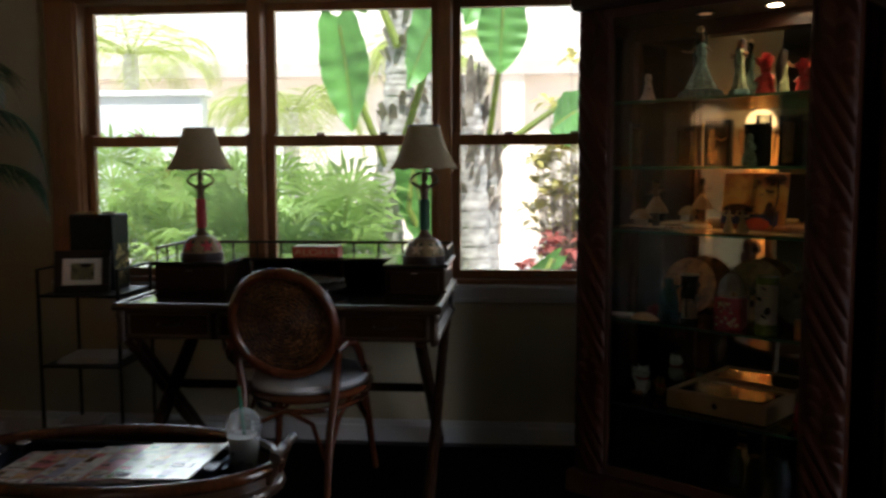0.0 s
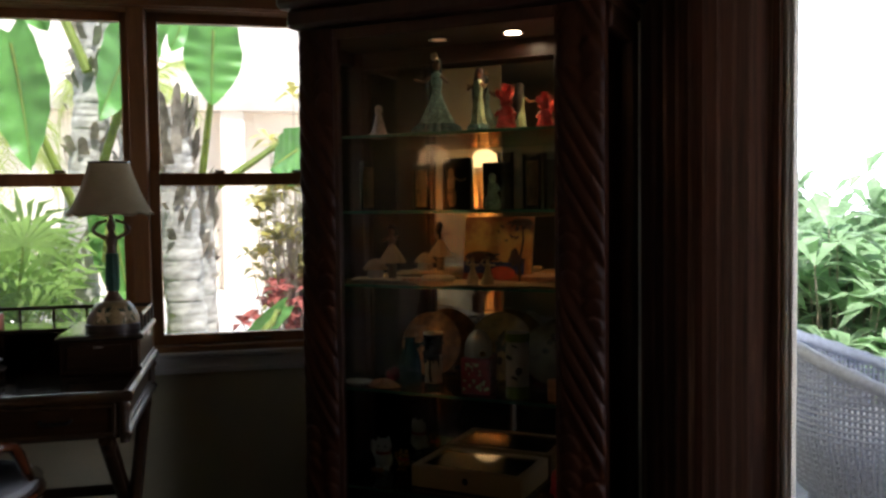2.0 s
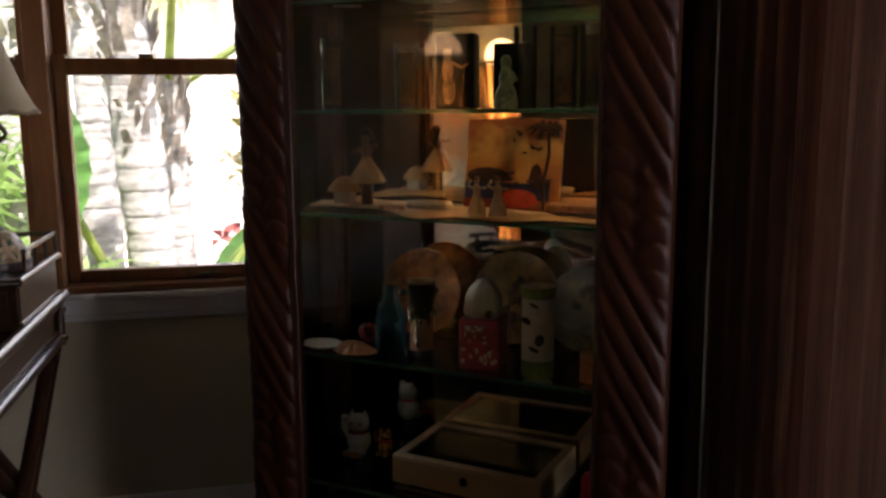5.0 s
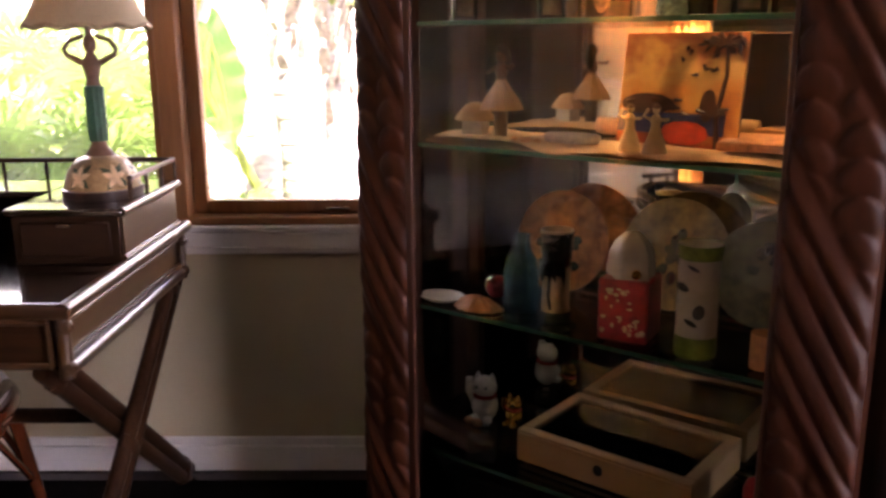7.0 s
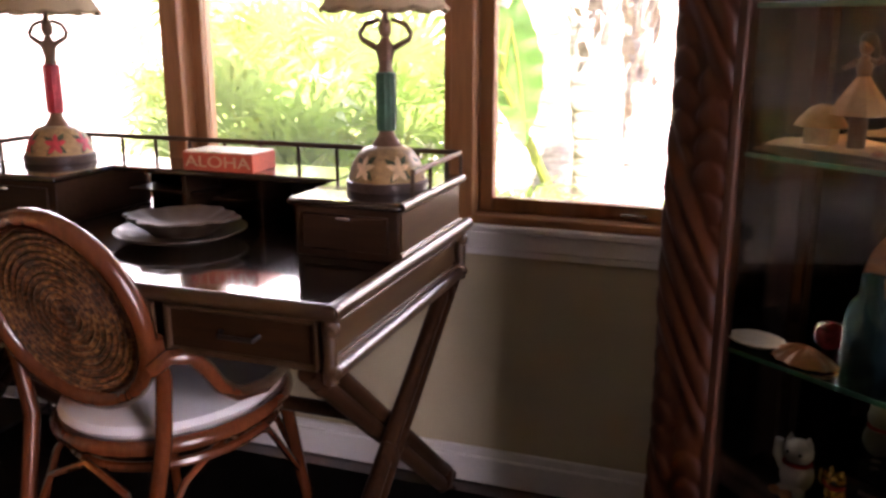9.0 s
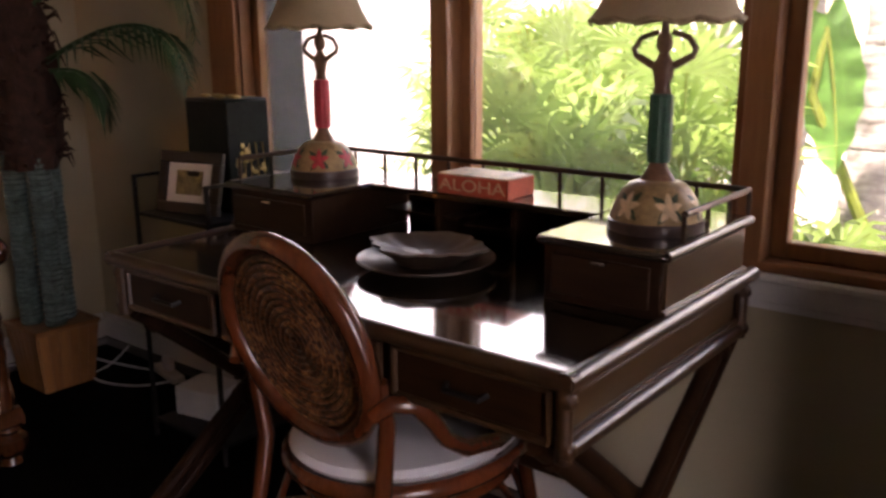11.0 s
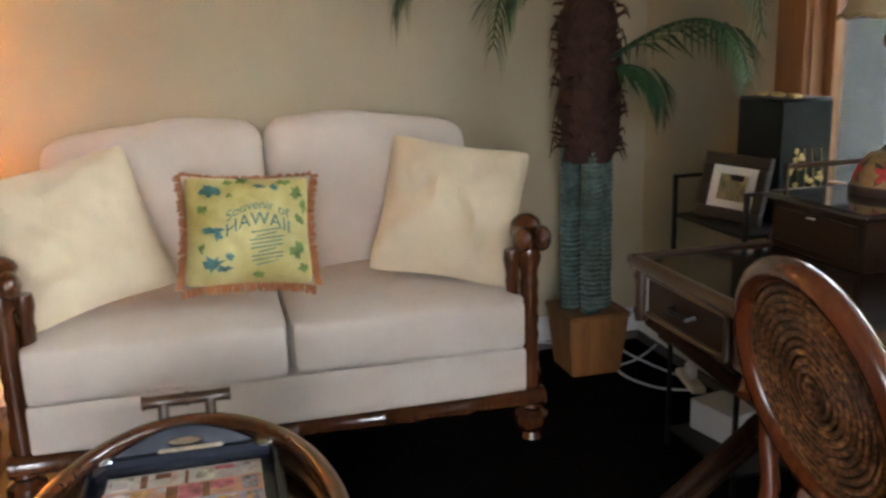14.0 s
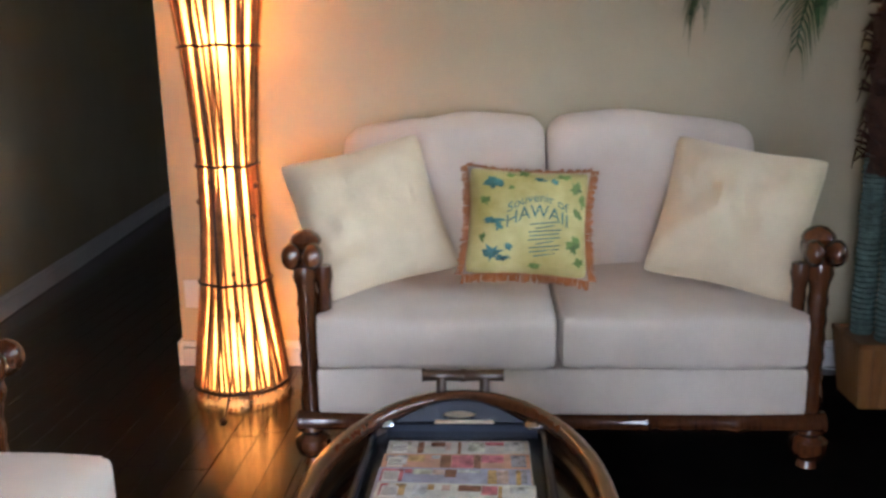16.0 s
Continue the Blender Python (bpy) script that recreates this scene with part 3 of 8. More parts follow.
def seat_group(name, at, turn, half, cushions, label, category, ax=0.36):
    """Upholstered seat with carved arms; it faces local +x, with its back along -x."""
    s = thing(name, at, turn, label, category)
    part("base", Geo().soft(0.82, half * 2, 0.15, 0.02, 8, 0.004, (0.01, 0, 0.253)), M_SOFAFAB, s)
    w = half * 2 / cushions
    for i in range(cushions):
        y = -half + w * (i + 0.5)
        c = part("seat_cushion", Geo().soft(0.74, w - 0.006, 0.175, 0.035, 14, 0.03, (0.065, y, 0.405), 0.006, i * 3.1), M_SOFAFAB, s)
        g = Geo()
        for z in (0.476, 0.334):
            xs, ys = 0.064 + 0.37 - 0.010, w / 2 - 0.012
            g.tube([(xs - 0.75 + 0.04, y - ys, z), (xs - 0.02, y - ys, z), (xs - 0.004, y - ys + 0.02, z), (xs + 0.004, y, z), (xs - 0.004, y + ys - 0.02, z), (xs - 0.02, y + ys, z), (xs - 0.75 + 0.04, y + ys, z)], 0.004, 6)
        part("piping", g, M_SOFAFAB, c)
        g = Geo().soft(0.20, w - 0.006, 0.53, 0.062, 16, 0.02, (0, 0, 0), 0.012, i * 7.7 + 2)
        top = 1 if i == 0 else -1
        g.v = [(x, yy, z + ((0.030 * math.exp(-((yy / w - 0.26 * top) / 0.46) ** 2) - 0.050 * max(0.0, -top * yy / w) ** 1.3 * (cushions > 1)) if z > 0.05 else 0.0)) for x, yy, z in g.v]
        g.moved(pose(-0.24, y, 0.705, 0, -13, 0))
        part("back_cushion", g, M_SOFAFAB, s)
    part("back_panel", Geo().soft(0.12, half * 2 + 0.02, 0.55, 0.04, 8, 0.0, (-0.36, 0, 0.56)), M_SOFAFAB, s)
    for sd in (-1, 1):
        y = sd * (half + 0.026)
        arm = Geo()
        turned_post(arm, ax, y, 0.12, 0.622, 0.036)
        turned_post(arm, ax, y - sd * 0.055, 0.30, 0.622, 0.026)
        ap = part("arm_post", arm, M_SOFAWOOD, s)
        g = Geo().ball((ax + 0.025, y - 0.030, 0.655), (0.043, 0.031, 0.040)).ball((ax + 0.025, y + 0.030, 0.655), (0.043, 0.031, 0.040))
        g.lathe([(0.044, 0), (0.048, 0.012), (0.040, 0.028), (0.022, 0.042), (0.0, 0.047)], 14, (ax - 0.03, y, 0.678))
        part("arm_knob", g, M_SOFAWOOD, ap, "glossy carved double knob")
        g = Geo()
        bamboo_pole(g, (ax, y, 0.650), (-0.36, y, 0.69), 0.036, 0.16)
        part("arm_rail", g, M_SOFAWOOD, s)
        g = Geo()
        turned_post(g, -0.36, y, 0.10, 0.68, 0.034)
        part("back_post", g, M_SOFAWOOD, s)
        for k in range(3):
            x = ax - 0.14 - k * 0.17
            part("arm_spindle", Geo().cyl((x, y, 0.18), (x, y, 0.63), 0.012), M_SOFAWOOD, s)
        g = Geo()
        bamboo_pole(g, (0.36, y, 0.17), (-0.36, y, 0.17), 0.028)
        part("side_rail", g, M_SOFAWOOD, s)
        for x in (0.37, -0.36):
            part("foot", bun_foot(Geo(), x, y), M_SOFAWOOD, s, "turned bun foot")
    g = Geo()
    bamboo_pole(g, (0.385, -half - 0.06, 0.150), (0.385, half + 0.06, 0.150), 0.030, 0.24)
    part("front_rail", g, M_SOFAWOOD, s, "glossy brown bamboo rail")
    g = Geo()
    bamboo_pole(g, (-0.36, -half - 0.06, 0.150), (-0.36, half + 0.06, 0.150), 0.03, 0.24)
    part("back_rail", g, M_SOFAWOOD, s)
    return s


SOFA = (-1.51, 3.142, 0)
seat_group("loveseat", SOFA, 0, 0.71, 2, "cream two-seat loveseat with carved brown rattan arms and feet", "sofa")
seat_group("armchair", (0.045, 1.80, 0), 90, 0.27, 1, "cream armchair with carved brown rattan arms beside the table", "armchair", 0.17)


# ---- throw pillows ----
def bulge(x, z, w, h, t):
    u, v = max(-1, min(1, 2 * x / w)), max(-1, min(1, 2 * z / h))
    return t / 2 * (max(0.0, (1 - u ** 4) * (1 - v ** 4))) ** 0.55


def throw_pillow(at, rx, ry, rz, w, h, t, label, seed):
    th = new("throw_pillow", Geo().pillow(w, h, t, 26, 0.10, 0.020, seed).mesh("throw_pillow", M_CUSHFAB))
    th.matrix_basis = pose(*at, rx, ry, rz)
    tagged(th, label, "pillow", "pillows on the loveseat")
    return th


throw_pillow((-1.355, 3.69, 0.718), -30, 9, 70, 0.475, 0.485, 0.17, "plump cream linen throw pillow leaning on the loveseat", 1.0)
throw_pillow((-1.350, 2.575, 0.730), -31, -11, 108, 0.47, 0.49, 0.17, "plump creased cream throw pillow slumped on the loveseat arm", 5.0)

M_YELLOW = fabric("printed_yellow_satin", (0.55, 0.44, 0.11), 0.25, 700, 0.45, 0.1, (0.72, 0.64, 0.28))
M_FRINGE = fabric("orange_fringe", (0.42, 0.17, 0.065), 0.3, 300, 0.95, 0.6)
M_PRINTBLUE = plain("blue_green_print", (0.06, 0.17, 0.15), 0.5, 0.4, 30, 200, 0.05)
M_PRINTGREEN = plain("olive_print", (0.14, 0.21, 0.04), 0.5, 0.4, 30, 200, 0.05)
PW, PH, PT = 0.375, 0.335, 0.13
py = new("souvenir_pillow", Geo().pillow(PW, PH, PT, 26, 0.085, 0.006, 3.0).mesh("souvenir_pillow", M_YELLOW))
py.matrix_basis = pose(-1.262, 3.058, 0.722, -22, 4, 92)
tagged(py, "yellow satin souvenir pillow with orange fringe and blue print", "pillow", "pillows on the loveseat")
g = Geo()
rnd = random.Random(4)
for side in range(4):
    for k in range(46):
        s = -1 + 2 * (k + 0.5) / 46
        x, z = ((PW / 2 * s, PH / 2), (PW / 2, PH / 2 * s), (PW / 2 * s, -PH / 2), (-PW / 2, PH / 2 * s))[side]
        ox, oz = ((0, 1), (1, 0), (0, -1), (-1, 0))[side]
        px, pz = 1 - 0.085 * (1 - (2 * z / PH) ** 2 if side % 2 else 1 - (2 * x / PW) ** 2), 1
        x, z = (x * px, z) if side % 2 else (x, z * px)
        ln = (0.006 if side == 0 else 0.016) + 0.008 * rnd.random()
        for q in range(3):
            j = rnd.uniform(-0.006, 0.006)
            g.tube([(x, rnd.uniform(-0.008, 0.008), z), (x + ox * ln + oz * j, rnd.uniform(-0.014, 0.01), z + oz * ln + ox * j - 0.004)], [0.0035, 0.0018], 5)
part("fringe", g, M_FRINGE, py, "orange yarn fringe")


def on_pillow(geo):
    geo.v = [(x, -bulge(x, z, PW, PH, PT) - 0.0025, z) for x, y, z in geo.v]
    return geo


def blob(cx, cz, rx, rz, seed, n=18):
    r = random.Random(seed)
    ks = [0.35 + 0.65 * r.random() for _ in range(n)]
    pts = [(cx, 0, cz)] + [(cx + rx * ks[i] * math.cos(6.283 * i / n), 0, cz + rz * ks[i] * math.sin(6.283 * i / n)) for i in range(n)]
    return Geo().add(pts, [(0, i + 1, (i + 1) % n + 1) for i in range(n)])


for q, (cx, cz, rx, rz, m) in enumerate(((-0.11, 0.105, 0.035, 0.026, M_PRINTBLUE), (-0.02, 0.135, 0.026, 0.014, M_PRINTGREEN), (0.07, 0.115, 0.014, 0.013, M_PRINTBLUE), (0.135, 0.10, 0.022, 0.03, M_PRINTGREEN),
        (0.14, 0.02, 0.018, 0.022, M_PRINTGREEN), (0.13, -0.075, 0.026, 0.034, M_PRINTGREEN), (-0.105, -0.01, 0.040, 0.014, M_PRINTBLUE), (-0.09, -0.025, 0.018, 0.022, M_PRINTBLUE), (-0.105, -0.105, 0.040, 0.030, M_PRINTBLUE),
        (-0.075, -0.118, 0.042, 0.012, M_PRINTBLUE), (-0.055, 0.09, 0.014, 0.008, M_PRINTGREEN), (0.152, 0.06, 0.012, 0.03, M_PRINTGREEN), (-0.13, 0.05, 0.018, 0.022, M_PRINTGREEN), (-0.135, -0.06, 0.014, 0.020, M_PRINTGREEN), (0.10, 0.13, 0.030, 0.012, M_PRINTGREEN), (0.03, 0.118, 0.020, 0.010, M_PRINTBLUE), (-0.06, -0.085, 0.020, 0.014, M_PRINTBLUE), (0.145, -0.12, 0.020, 0.016, M_PRINTGREEN), (0.02, -0.135, 0.030, 0.010, M_PRINTGREEN), (-0.06, 0.128, 0.022, 0.012, M_PRINTGREEN))):
    part("printed_motif", on_pillow(blob(cx, cz, rx, rz, q)), m, py)
for q in range(9):
    z = -0.012 - q * 0.0115
    wd = (0.085, 0.055, 0.095, 0.085, 0.09, 0.05, 0.09, 0.085, 0.06)[q]
    bar = Geo().sheet(lambda u, v: (0.045 + (u - 0.5) * wd, 0, z + (v - 0.5) * 0.0035 + (u - 0.5) * 0.012), 6, 1)
    part("printed_line", on_pillow(bar), M_PRINTBLUE, py)
for txt, size, zc, bend in (("Souvenir of", 0.040, 0.062, -4.5), ("HAWAII", 0.054, 0.020, -4.0)):
    ob = lettering("printed_word", txt, size, M_PRINTBLUE, py, Matrix.Identity(4), 0.0)
    for vv in ob.data.vertices:
        x, z = vv.co.x * 0.95, vv.co.y
        x += 0.022
        z += zc + bend * (x - 0.022) ** 2 + (x - 0.022) * 0.05
        vv.co = (x, -bulge(x, z, PW, PH, PT) - 0.003, z)


# ---- writing desk ----
DX0, DX1, DY0, DY1, DZ = -0.44, 0.778, 3.85, 4.60, 0.765
desk = thing("writing_desk", ((DX0 + DX1) / 2, (DY0 + DY1) / 2, 0), 0, "dark polished campaign writing desk with crossed bamboo legs and raised gallery", "desk")
hw, hd = (DX1 - DX0) / 2, (DY1 - DY0) / 2
part("desktop", Geo().box(-hw + 0.018, hw - 0.018, -hd + 0.018, hd - 0.01, DZ - 0.022, DZ - 0.003, 0.003), M_DESKTOP, desk, "mirror-polished dark top")
for nm, p0, p1 in (("front_moulding", (-hw, -hd + 0.012, DZ - 0.012), (hw, -hd + 0.012, DZ - 0.012)), ("side_moulding", (hw - 0.012, -hd, DZ - 0.010), (hw - 0.012, hd, DZ - 0.010)), ("side_moulding", (-hw + 0.012, -hd, DZ - 0.010), (-hw + 0.012, hd, DZ - 0.010))):
    part(nm, Geo().tube([p0, p1], 0.016, 12), M_BAMBOO_D, desk)
g = Geo().box(-hw + 0.03, hw - 0.03, -hd + 0.035, -hd + 0.055, DZ - 0.135, DZ - 0.022).box(-hw + 0.03, hw - 0.03, hd - 0.05, hd - 0.03, DZ - 0.135, DZ - 0.022)
g.box(-hw + 0.03, hw - 0.03, -hd + 0.055, hd - 0.05, DZ - 0.135, DZ - 0.125)
part("apron", g, M_DESK, desk)
for sd in (-1, 1):
    x0, x1 = sorted((sd * (hw - 0.03), sd * (hw - 0.045)))
    part("side_panel", Geo().box(x0, x1, -hd + 0.03, hd - 0.03, DZ - 0.125, DZ - 0.022), M_DESKSIDE_LIT, desk, "woven-look brown side panel")
    g = Geo()
    g.tube([(sd * (hw - 0.024), -hd + 0.02, DZ - 0.130), (sd * (hw - 0.024), hd - 0.02, DZ - 0.130)], 0.015, 12)
    g.tube([(sd * (hw - 0.026), -hd + 0.03, DZ - 0.040), (sd * (hw - 0.026), hd - 0.03, DZ - 0.040)], 0.006, 8)
    g.tube([(sd * (hw - 0.026), -hd + 0.03, DZ - 0.108), (sd * (hw - 0.026), hd - 0.03, DZ - 0.108)], 0.006, 8)
    for yy in (-hd + 0.022, hd - 0.022):
        g.tube([(sd * (hw - 0.024), yy, DZ - 0.145), (sd * (hw - 0.024), yy, DZ - 0.022)], 0.014, 10)
        for zz in (DZ - 0.045, DZ - 0.125):
            g.ball((sd * (hw - 0.02), yy, zz), 0.017, 8, 6)
    part("side_frame", g, M_BAMBOO_D, desk)
    for ya, yb, off in ((-0.325, 0.435, -0.020), (0.345, -0.535, 0.020)):
        top, foot = Vector((sd * (hw - 0.06) + off, ya, DZ - 0.125)), Vector((sd * (hw - 0.06) + off, yb, 0.0))
        along = (foot - top).normalized()
        cross = Vector((1, 0, 0)).cross(along) * 0.019
        leg = part("crossed_leg", Geo().tube([top + cross, foot + cross], 0.0185, 12), M_DARKPOLE, desk, "pair of dark bamboo poles")
        part("second_pole", Geo().tube([top - cross, foot - cross], 0.0185, 12), M_DARKPOLE, leg)
        for f_ in (0.06, 0.475, 0.95):
            c_ = top.lerp(foot, f_)
            g = Geo().tube([c_ - along * 0.018, c_ - along * 0.015, c_ + along * 0.015, c_ + along * 0.018], [0.038, 0.042, 0.042, 0.038], 12)
            g.v = [(c_.x + (v_[0] - c_.x) * 0.52, v_[1], v_[2]) for v_ in g.v]
            part("rattan_wrap", g, M_DARKPOLE, leg)
part("stretcher", Geo().tube([(-hw + 0.06, 0.045, 0.364), (hw - 0.06, 0.045, 0.364)], 0.018, 12), M_DARKPOLE, desk)
for k, (xa, xb) in enumerate(((-hw + 0.05, -0.25), (-0.215, 0.215), (0.25, hw - 0.05))):
    dr = part("drawer", Geo().box(xa, xb, -hd + 0.024, -hd + 0.036, DZ - 0.122, DZ - 0.036, 0.003), M_DESKPANEL, desk)
    g = Geo()
    for p0, p1 in (((xa, DZ - 0.036), (xb, DZ - 0.036)), ((xa, DZ - 0.122), (xb, DZ - 0.122)), ((xa, DZ - 0.122), (xa, DZ - 0.036)), ((xb, DZ - 0.122), (xb, DZ - 0.036))):
        g.tube([(p0[0], -hd + 0.022, p0[1]), (p1[0], -hd + 0.022, p1[1])], 0.007, 8)
    part("drawer_beading", g, M_BAMBOO_D, dr)
    xc = (xa + xb) / 2
    part("drawer_pull", Geo().tube([(xc - 0.04, -hd + 0.024, DZ - 0.075), (xc - 0.035, -hd + 0.006, DZ - 0.08), (xc + 0.035, -hd + 0.006, DZ - 0.08), (xc + 0.04, -hd + 0.024, DZ - 0.075)], 0.005, 8), M_BLACKMETAL, dr)
# raised gallery
HT = 0.885
hy1 = 4.545 - (DY0 + DY1) / 2
loc = lambda x, y: (x - (DX0 + DX1) / 2, y - (DY0 + DY1) / 2)
pedestals = []
for (xa, xb, ya) in ((0.53, 0.762, 4.165), (-0.425, -0.130, 4.20)):
    lx0, ly0 = loc(xa, ya)
    lx1, _ = loc(xb, ya)
    pd = part("pedestal", Geo().box(lx0, lx1, ly0, hy1, DZ - 0.003, HT - 0.016, 0.003), M_DESK, desk)
    part("pedestal_top", Geo().box(lx0 - 0.012, lx1 + 0.012, ly0 - 0.014, hy1 + 0.008, HT - 0.016, HT, 0.005), M_DESKTOP, pd)
    xc = (lx0 + lx1) / 2
    part("drawer_front", Geo().box(lx0 + 0.02, lx1 - 0.02, ly0 - 0.008, ly0 - 0.0005, DZ + 0.015, HT - 0.03, 0.002), M_DESK, pd)
    part("drawer_pull", Geo().box(xc - 0.016, xc + 0.016, ly0 - 0.016, ly0 - 0.008, 0.846, 0.853, 0.002), M_CHROME, pd, "small bright metal pull")
    out = lx1 if xa > 0 else lx0
    so = 1 if xa > 0 else -1
    part("outer_panel", Geo().box(min(out, out + so * 0.004), max(out, out + so * 0.004), ly0 + 0.01, hy1 - 0.01, DZ + 0.012, HT - 0.022), M_DESKSIDE_LIT, pd)
    g = Geo().tube([(out + so * 0.006, ly0, HT - 0.008), (out + so * 0.006, hy1 + 0.008, HT - 0.008)], 0.010, 10)
    g.tube([(out + so * 0.004, ly0, DZ + 0.012), (out + so * 0.004, hy1, DZ + 0.012)], 0.006, 8)
    part("outer_moulding", g, M_BAMBOO_D, pd)
ma, mb = loc(-0.130, 4.38)[0] + 0.012, loc(0.53, 4.38)[0] - 0.012
my = loc(0, 4.385)[1]
part("gallery_shelf", Geo().box(ma, mb, my, hy1 + 0.008, HT - 0.016, HT, 0.004), M_DESKTOP, desk)
g = Geo().box(ma, mb, hy1 - 0.012, hy1, DZ - 0.003, HT - 0.016)
for s in (0.33, 0.67):
    x = ma + (mb - ma) * s
    g.box(x - 0.006, x + 0.006, my + 0.006, hy1 - 0.012, DZ - 0.003, HT - 0.016)
part("cubby_back", g, M_DESK, desk)
g = Geo().box(ma + 0.03, ma + 0.26, my + 0.02, hy1 - 0.02, DZ + 0.055, DZ + 0.060).box(ma + 0.28, mb - 0.25, my + 0.02, hy1 - 0.02, DZ + 0.045, DZ + 0.050)
part("cubby_shelf", g, M_DESK, desk)
gx0, gx1 = loc(-0.425, 0)[0] - 0.004, loc(0.762, 0)[0] + 0.004
sy = loc(0, 4.235)[1]
rz = 0.938
g = Geo().tube([(gx0, sy, rz), (gx0, hy1, rz), (gx1, hy1, rz), (gx1, sy, rz)], 0.0065, 8)
part("gallery_rail", g, M_BAMBOO_D, desk, "thin dark gallery rail")
for k in range(12):
    x = gx0 + (gx1 - gx0) * k / 11
    part("gallery_spindle", Geo().lathe([(0.004, 0), (0.0055, 0.02), (0.004, 0.026), (0.0055, 0.03), (0.004, 0.053)], 8, (x, hy1, HT)), M_BAMBOO_D, desk)
for x in (gx0, gx1):
    for k in range(3):
        y = sy + (hy1 - sy) * k / 3
        part("gallery_spindle", Geo().lathe([(0.004, 0), (0.0055, 0.02), (0.004, 0.026), (0.0055, 0.03), (0.004, 0.053)], 8, (x, y, HT)), M_BAMBOO_D, desk)


# ---- desk chair with a coiled oval back ----
ch = thing("desk_chair", (0.222, 4.055, 0), -4, "red-brown rattan armchair with coiled oval back and white seat", "chair")
BC, BW, BH = Vector((0, -0.215, 0.697)), 0.193, 0.200
lean = 14.5
Rb = pose(BC.x, BC.y, BC.z, lean, 0, 0)


def oval(rx, rz, n=40, y=0.0):
    return [Rb @ Vector((rx * math.cos(6.28318 * i / n), y, rz * math.sin(6.28318 * i / n))) for i in range(n)]


part("back_hoop", Geo().tube(oval(BW, BH), 0.021, 12, False, True), M_RATTAN, ch, "glossy red-brown hoop")
panel = part("coiled_panel", Geo().sheet(lambda u, v: Rb @ Vector((BW * 0.93 * v * math.cos(6.28318 * u), 0.004, BH * 0.93 * v * math.sin(6.28318 * u))), 40, 3), M_BAMBOO_D, ch, "coiled brown rattan panel")
rings = 13
for k in range(rings):
    f = (k + 0.6) / rings
    pts = [p + Vector((0, 0.0008 * (noise.noise(p * 60)), 0)) for p in oval(BW * f * 0.95, BH * f * 0.95, 36)]
    part("coil", Geo().tube(pts, [0.0064 + 0.0012 * noise.noise(p * 45) for p in pts], 7, False, True), M_WEAVE, panel, "", 80)
part("inner_hoop", Geo().tube(oval(BW * 0.965, BH * 0.965, 40, -0.006), 0.008, 8, False, True), M_RATTAN, ch)
SC, SR = Vector((0.01, 0.065, 0.425)), 0.228
part("seat_pad", Geo().lathe([(0.20, 0), (0.222, 0.008), (0.232, 0.022), (0.225, 0.036), (0.19, 0.046), (0.10, 0.052), (0.0, 0.054)], 36, SC, 0.97, 1.16, None, True), M_SEATFAB, ch, "round white upholstered seat")
part("seat_hoop", Geo().tube([SC + Vector((SR * math.cos(6.28318 * i / 36), SR * 1.17 * math.sin(6.28318 * i / 36), -0.008)) for i in range(36)], 0.018, 10, False, True), M_RATTAN, ch)
part("lower_hoop", Geo().tube([SC + Vector((SR * 0.9 * math.cos(6.28318 * i / 36), SR * 1.06 * math.sin(6.28318 * i / 36), -0.06)) for i in range(36)], 0.011, 8, False, True), M_RATTAN, ch)
for sx in (-1, 1):
    part("back_leg", Geo().tube([(sx * 0.165, -0.265, 0.0), (sx * 0.165, -0.215, 0.25), (sx * 0.175, -0.17, 0.44), (sx * 0.195, -0.175, 0.58), (sx * 0.203, -0.195, 0.67)], [0.014, 0.017, 0.018, 0.016, 0.013], 10), M_RATTAN, ch)
    part("front_leg", Geo().tube([(sx * 0.215, 0.285, 0.0), (sx * 0.195, 0.255, 0.22), (sx * 0.175, 0.225, 0.43)], [0.014, 0.016, 0.018], 10), M_RATTAN, ch)
    part("armrest", Geo().tube([(sx * 0.200, -0.215, 0.610), (sx * 0.224, -0.190, 0.634), (sx * 0.245, -0.155, 0.628), (sx * 0.255, -0.125, 0.592), (sx * 0.257, -0.095, 0.548), (sx * 0.255, -0.035, 0.505), (sx * 0.242, 0.075, 0.478), (sx * 0.195, 0.20, 0.455)], [0.014, 0.017, 0.018, 0.017, 0.016, 0.016, 0.016, 0.014], 10), M_RATTAN, ch)
    part("leg_brace", Geo().tube([(sx * 0.16, -0.20, 0.20), (sx * 0.175, -0.12, 0.33), (sx * 0.19, 0.0, 0.385), (sx * 0.19, 0.15, 0.33), (sx * 0.20, 0.255, 0.18)], 0.009, 8), M_RATTAN, ch)
part("front_brace", Geo().tube([(-0.20, 0.255, 0.2), (-0.12, 0.26, 0.33), (0, 0.27, 0.375), (0.12, 0.26, 0.33), (0.20, 0.255, 0.2)], 0.009, 8), M_RATTAN, ch)
part("back_brace", Geo().tube([(-0.155, -0.225, 0.2), (-0.1, -0.205, 0.33), (0, -0.2, 0.375), (0.1, -0.205, 0.33), (0.155, -0.225, 0.2)], 0.009, 8), M_RATTAN, ch)

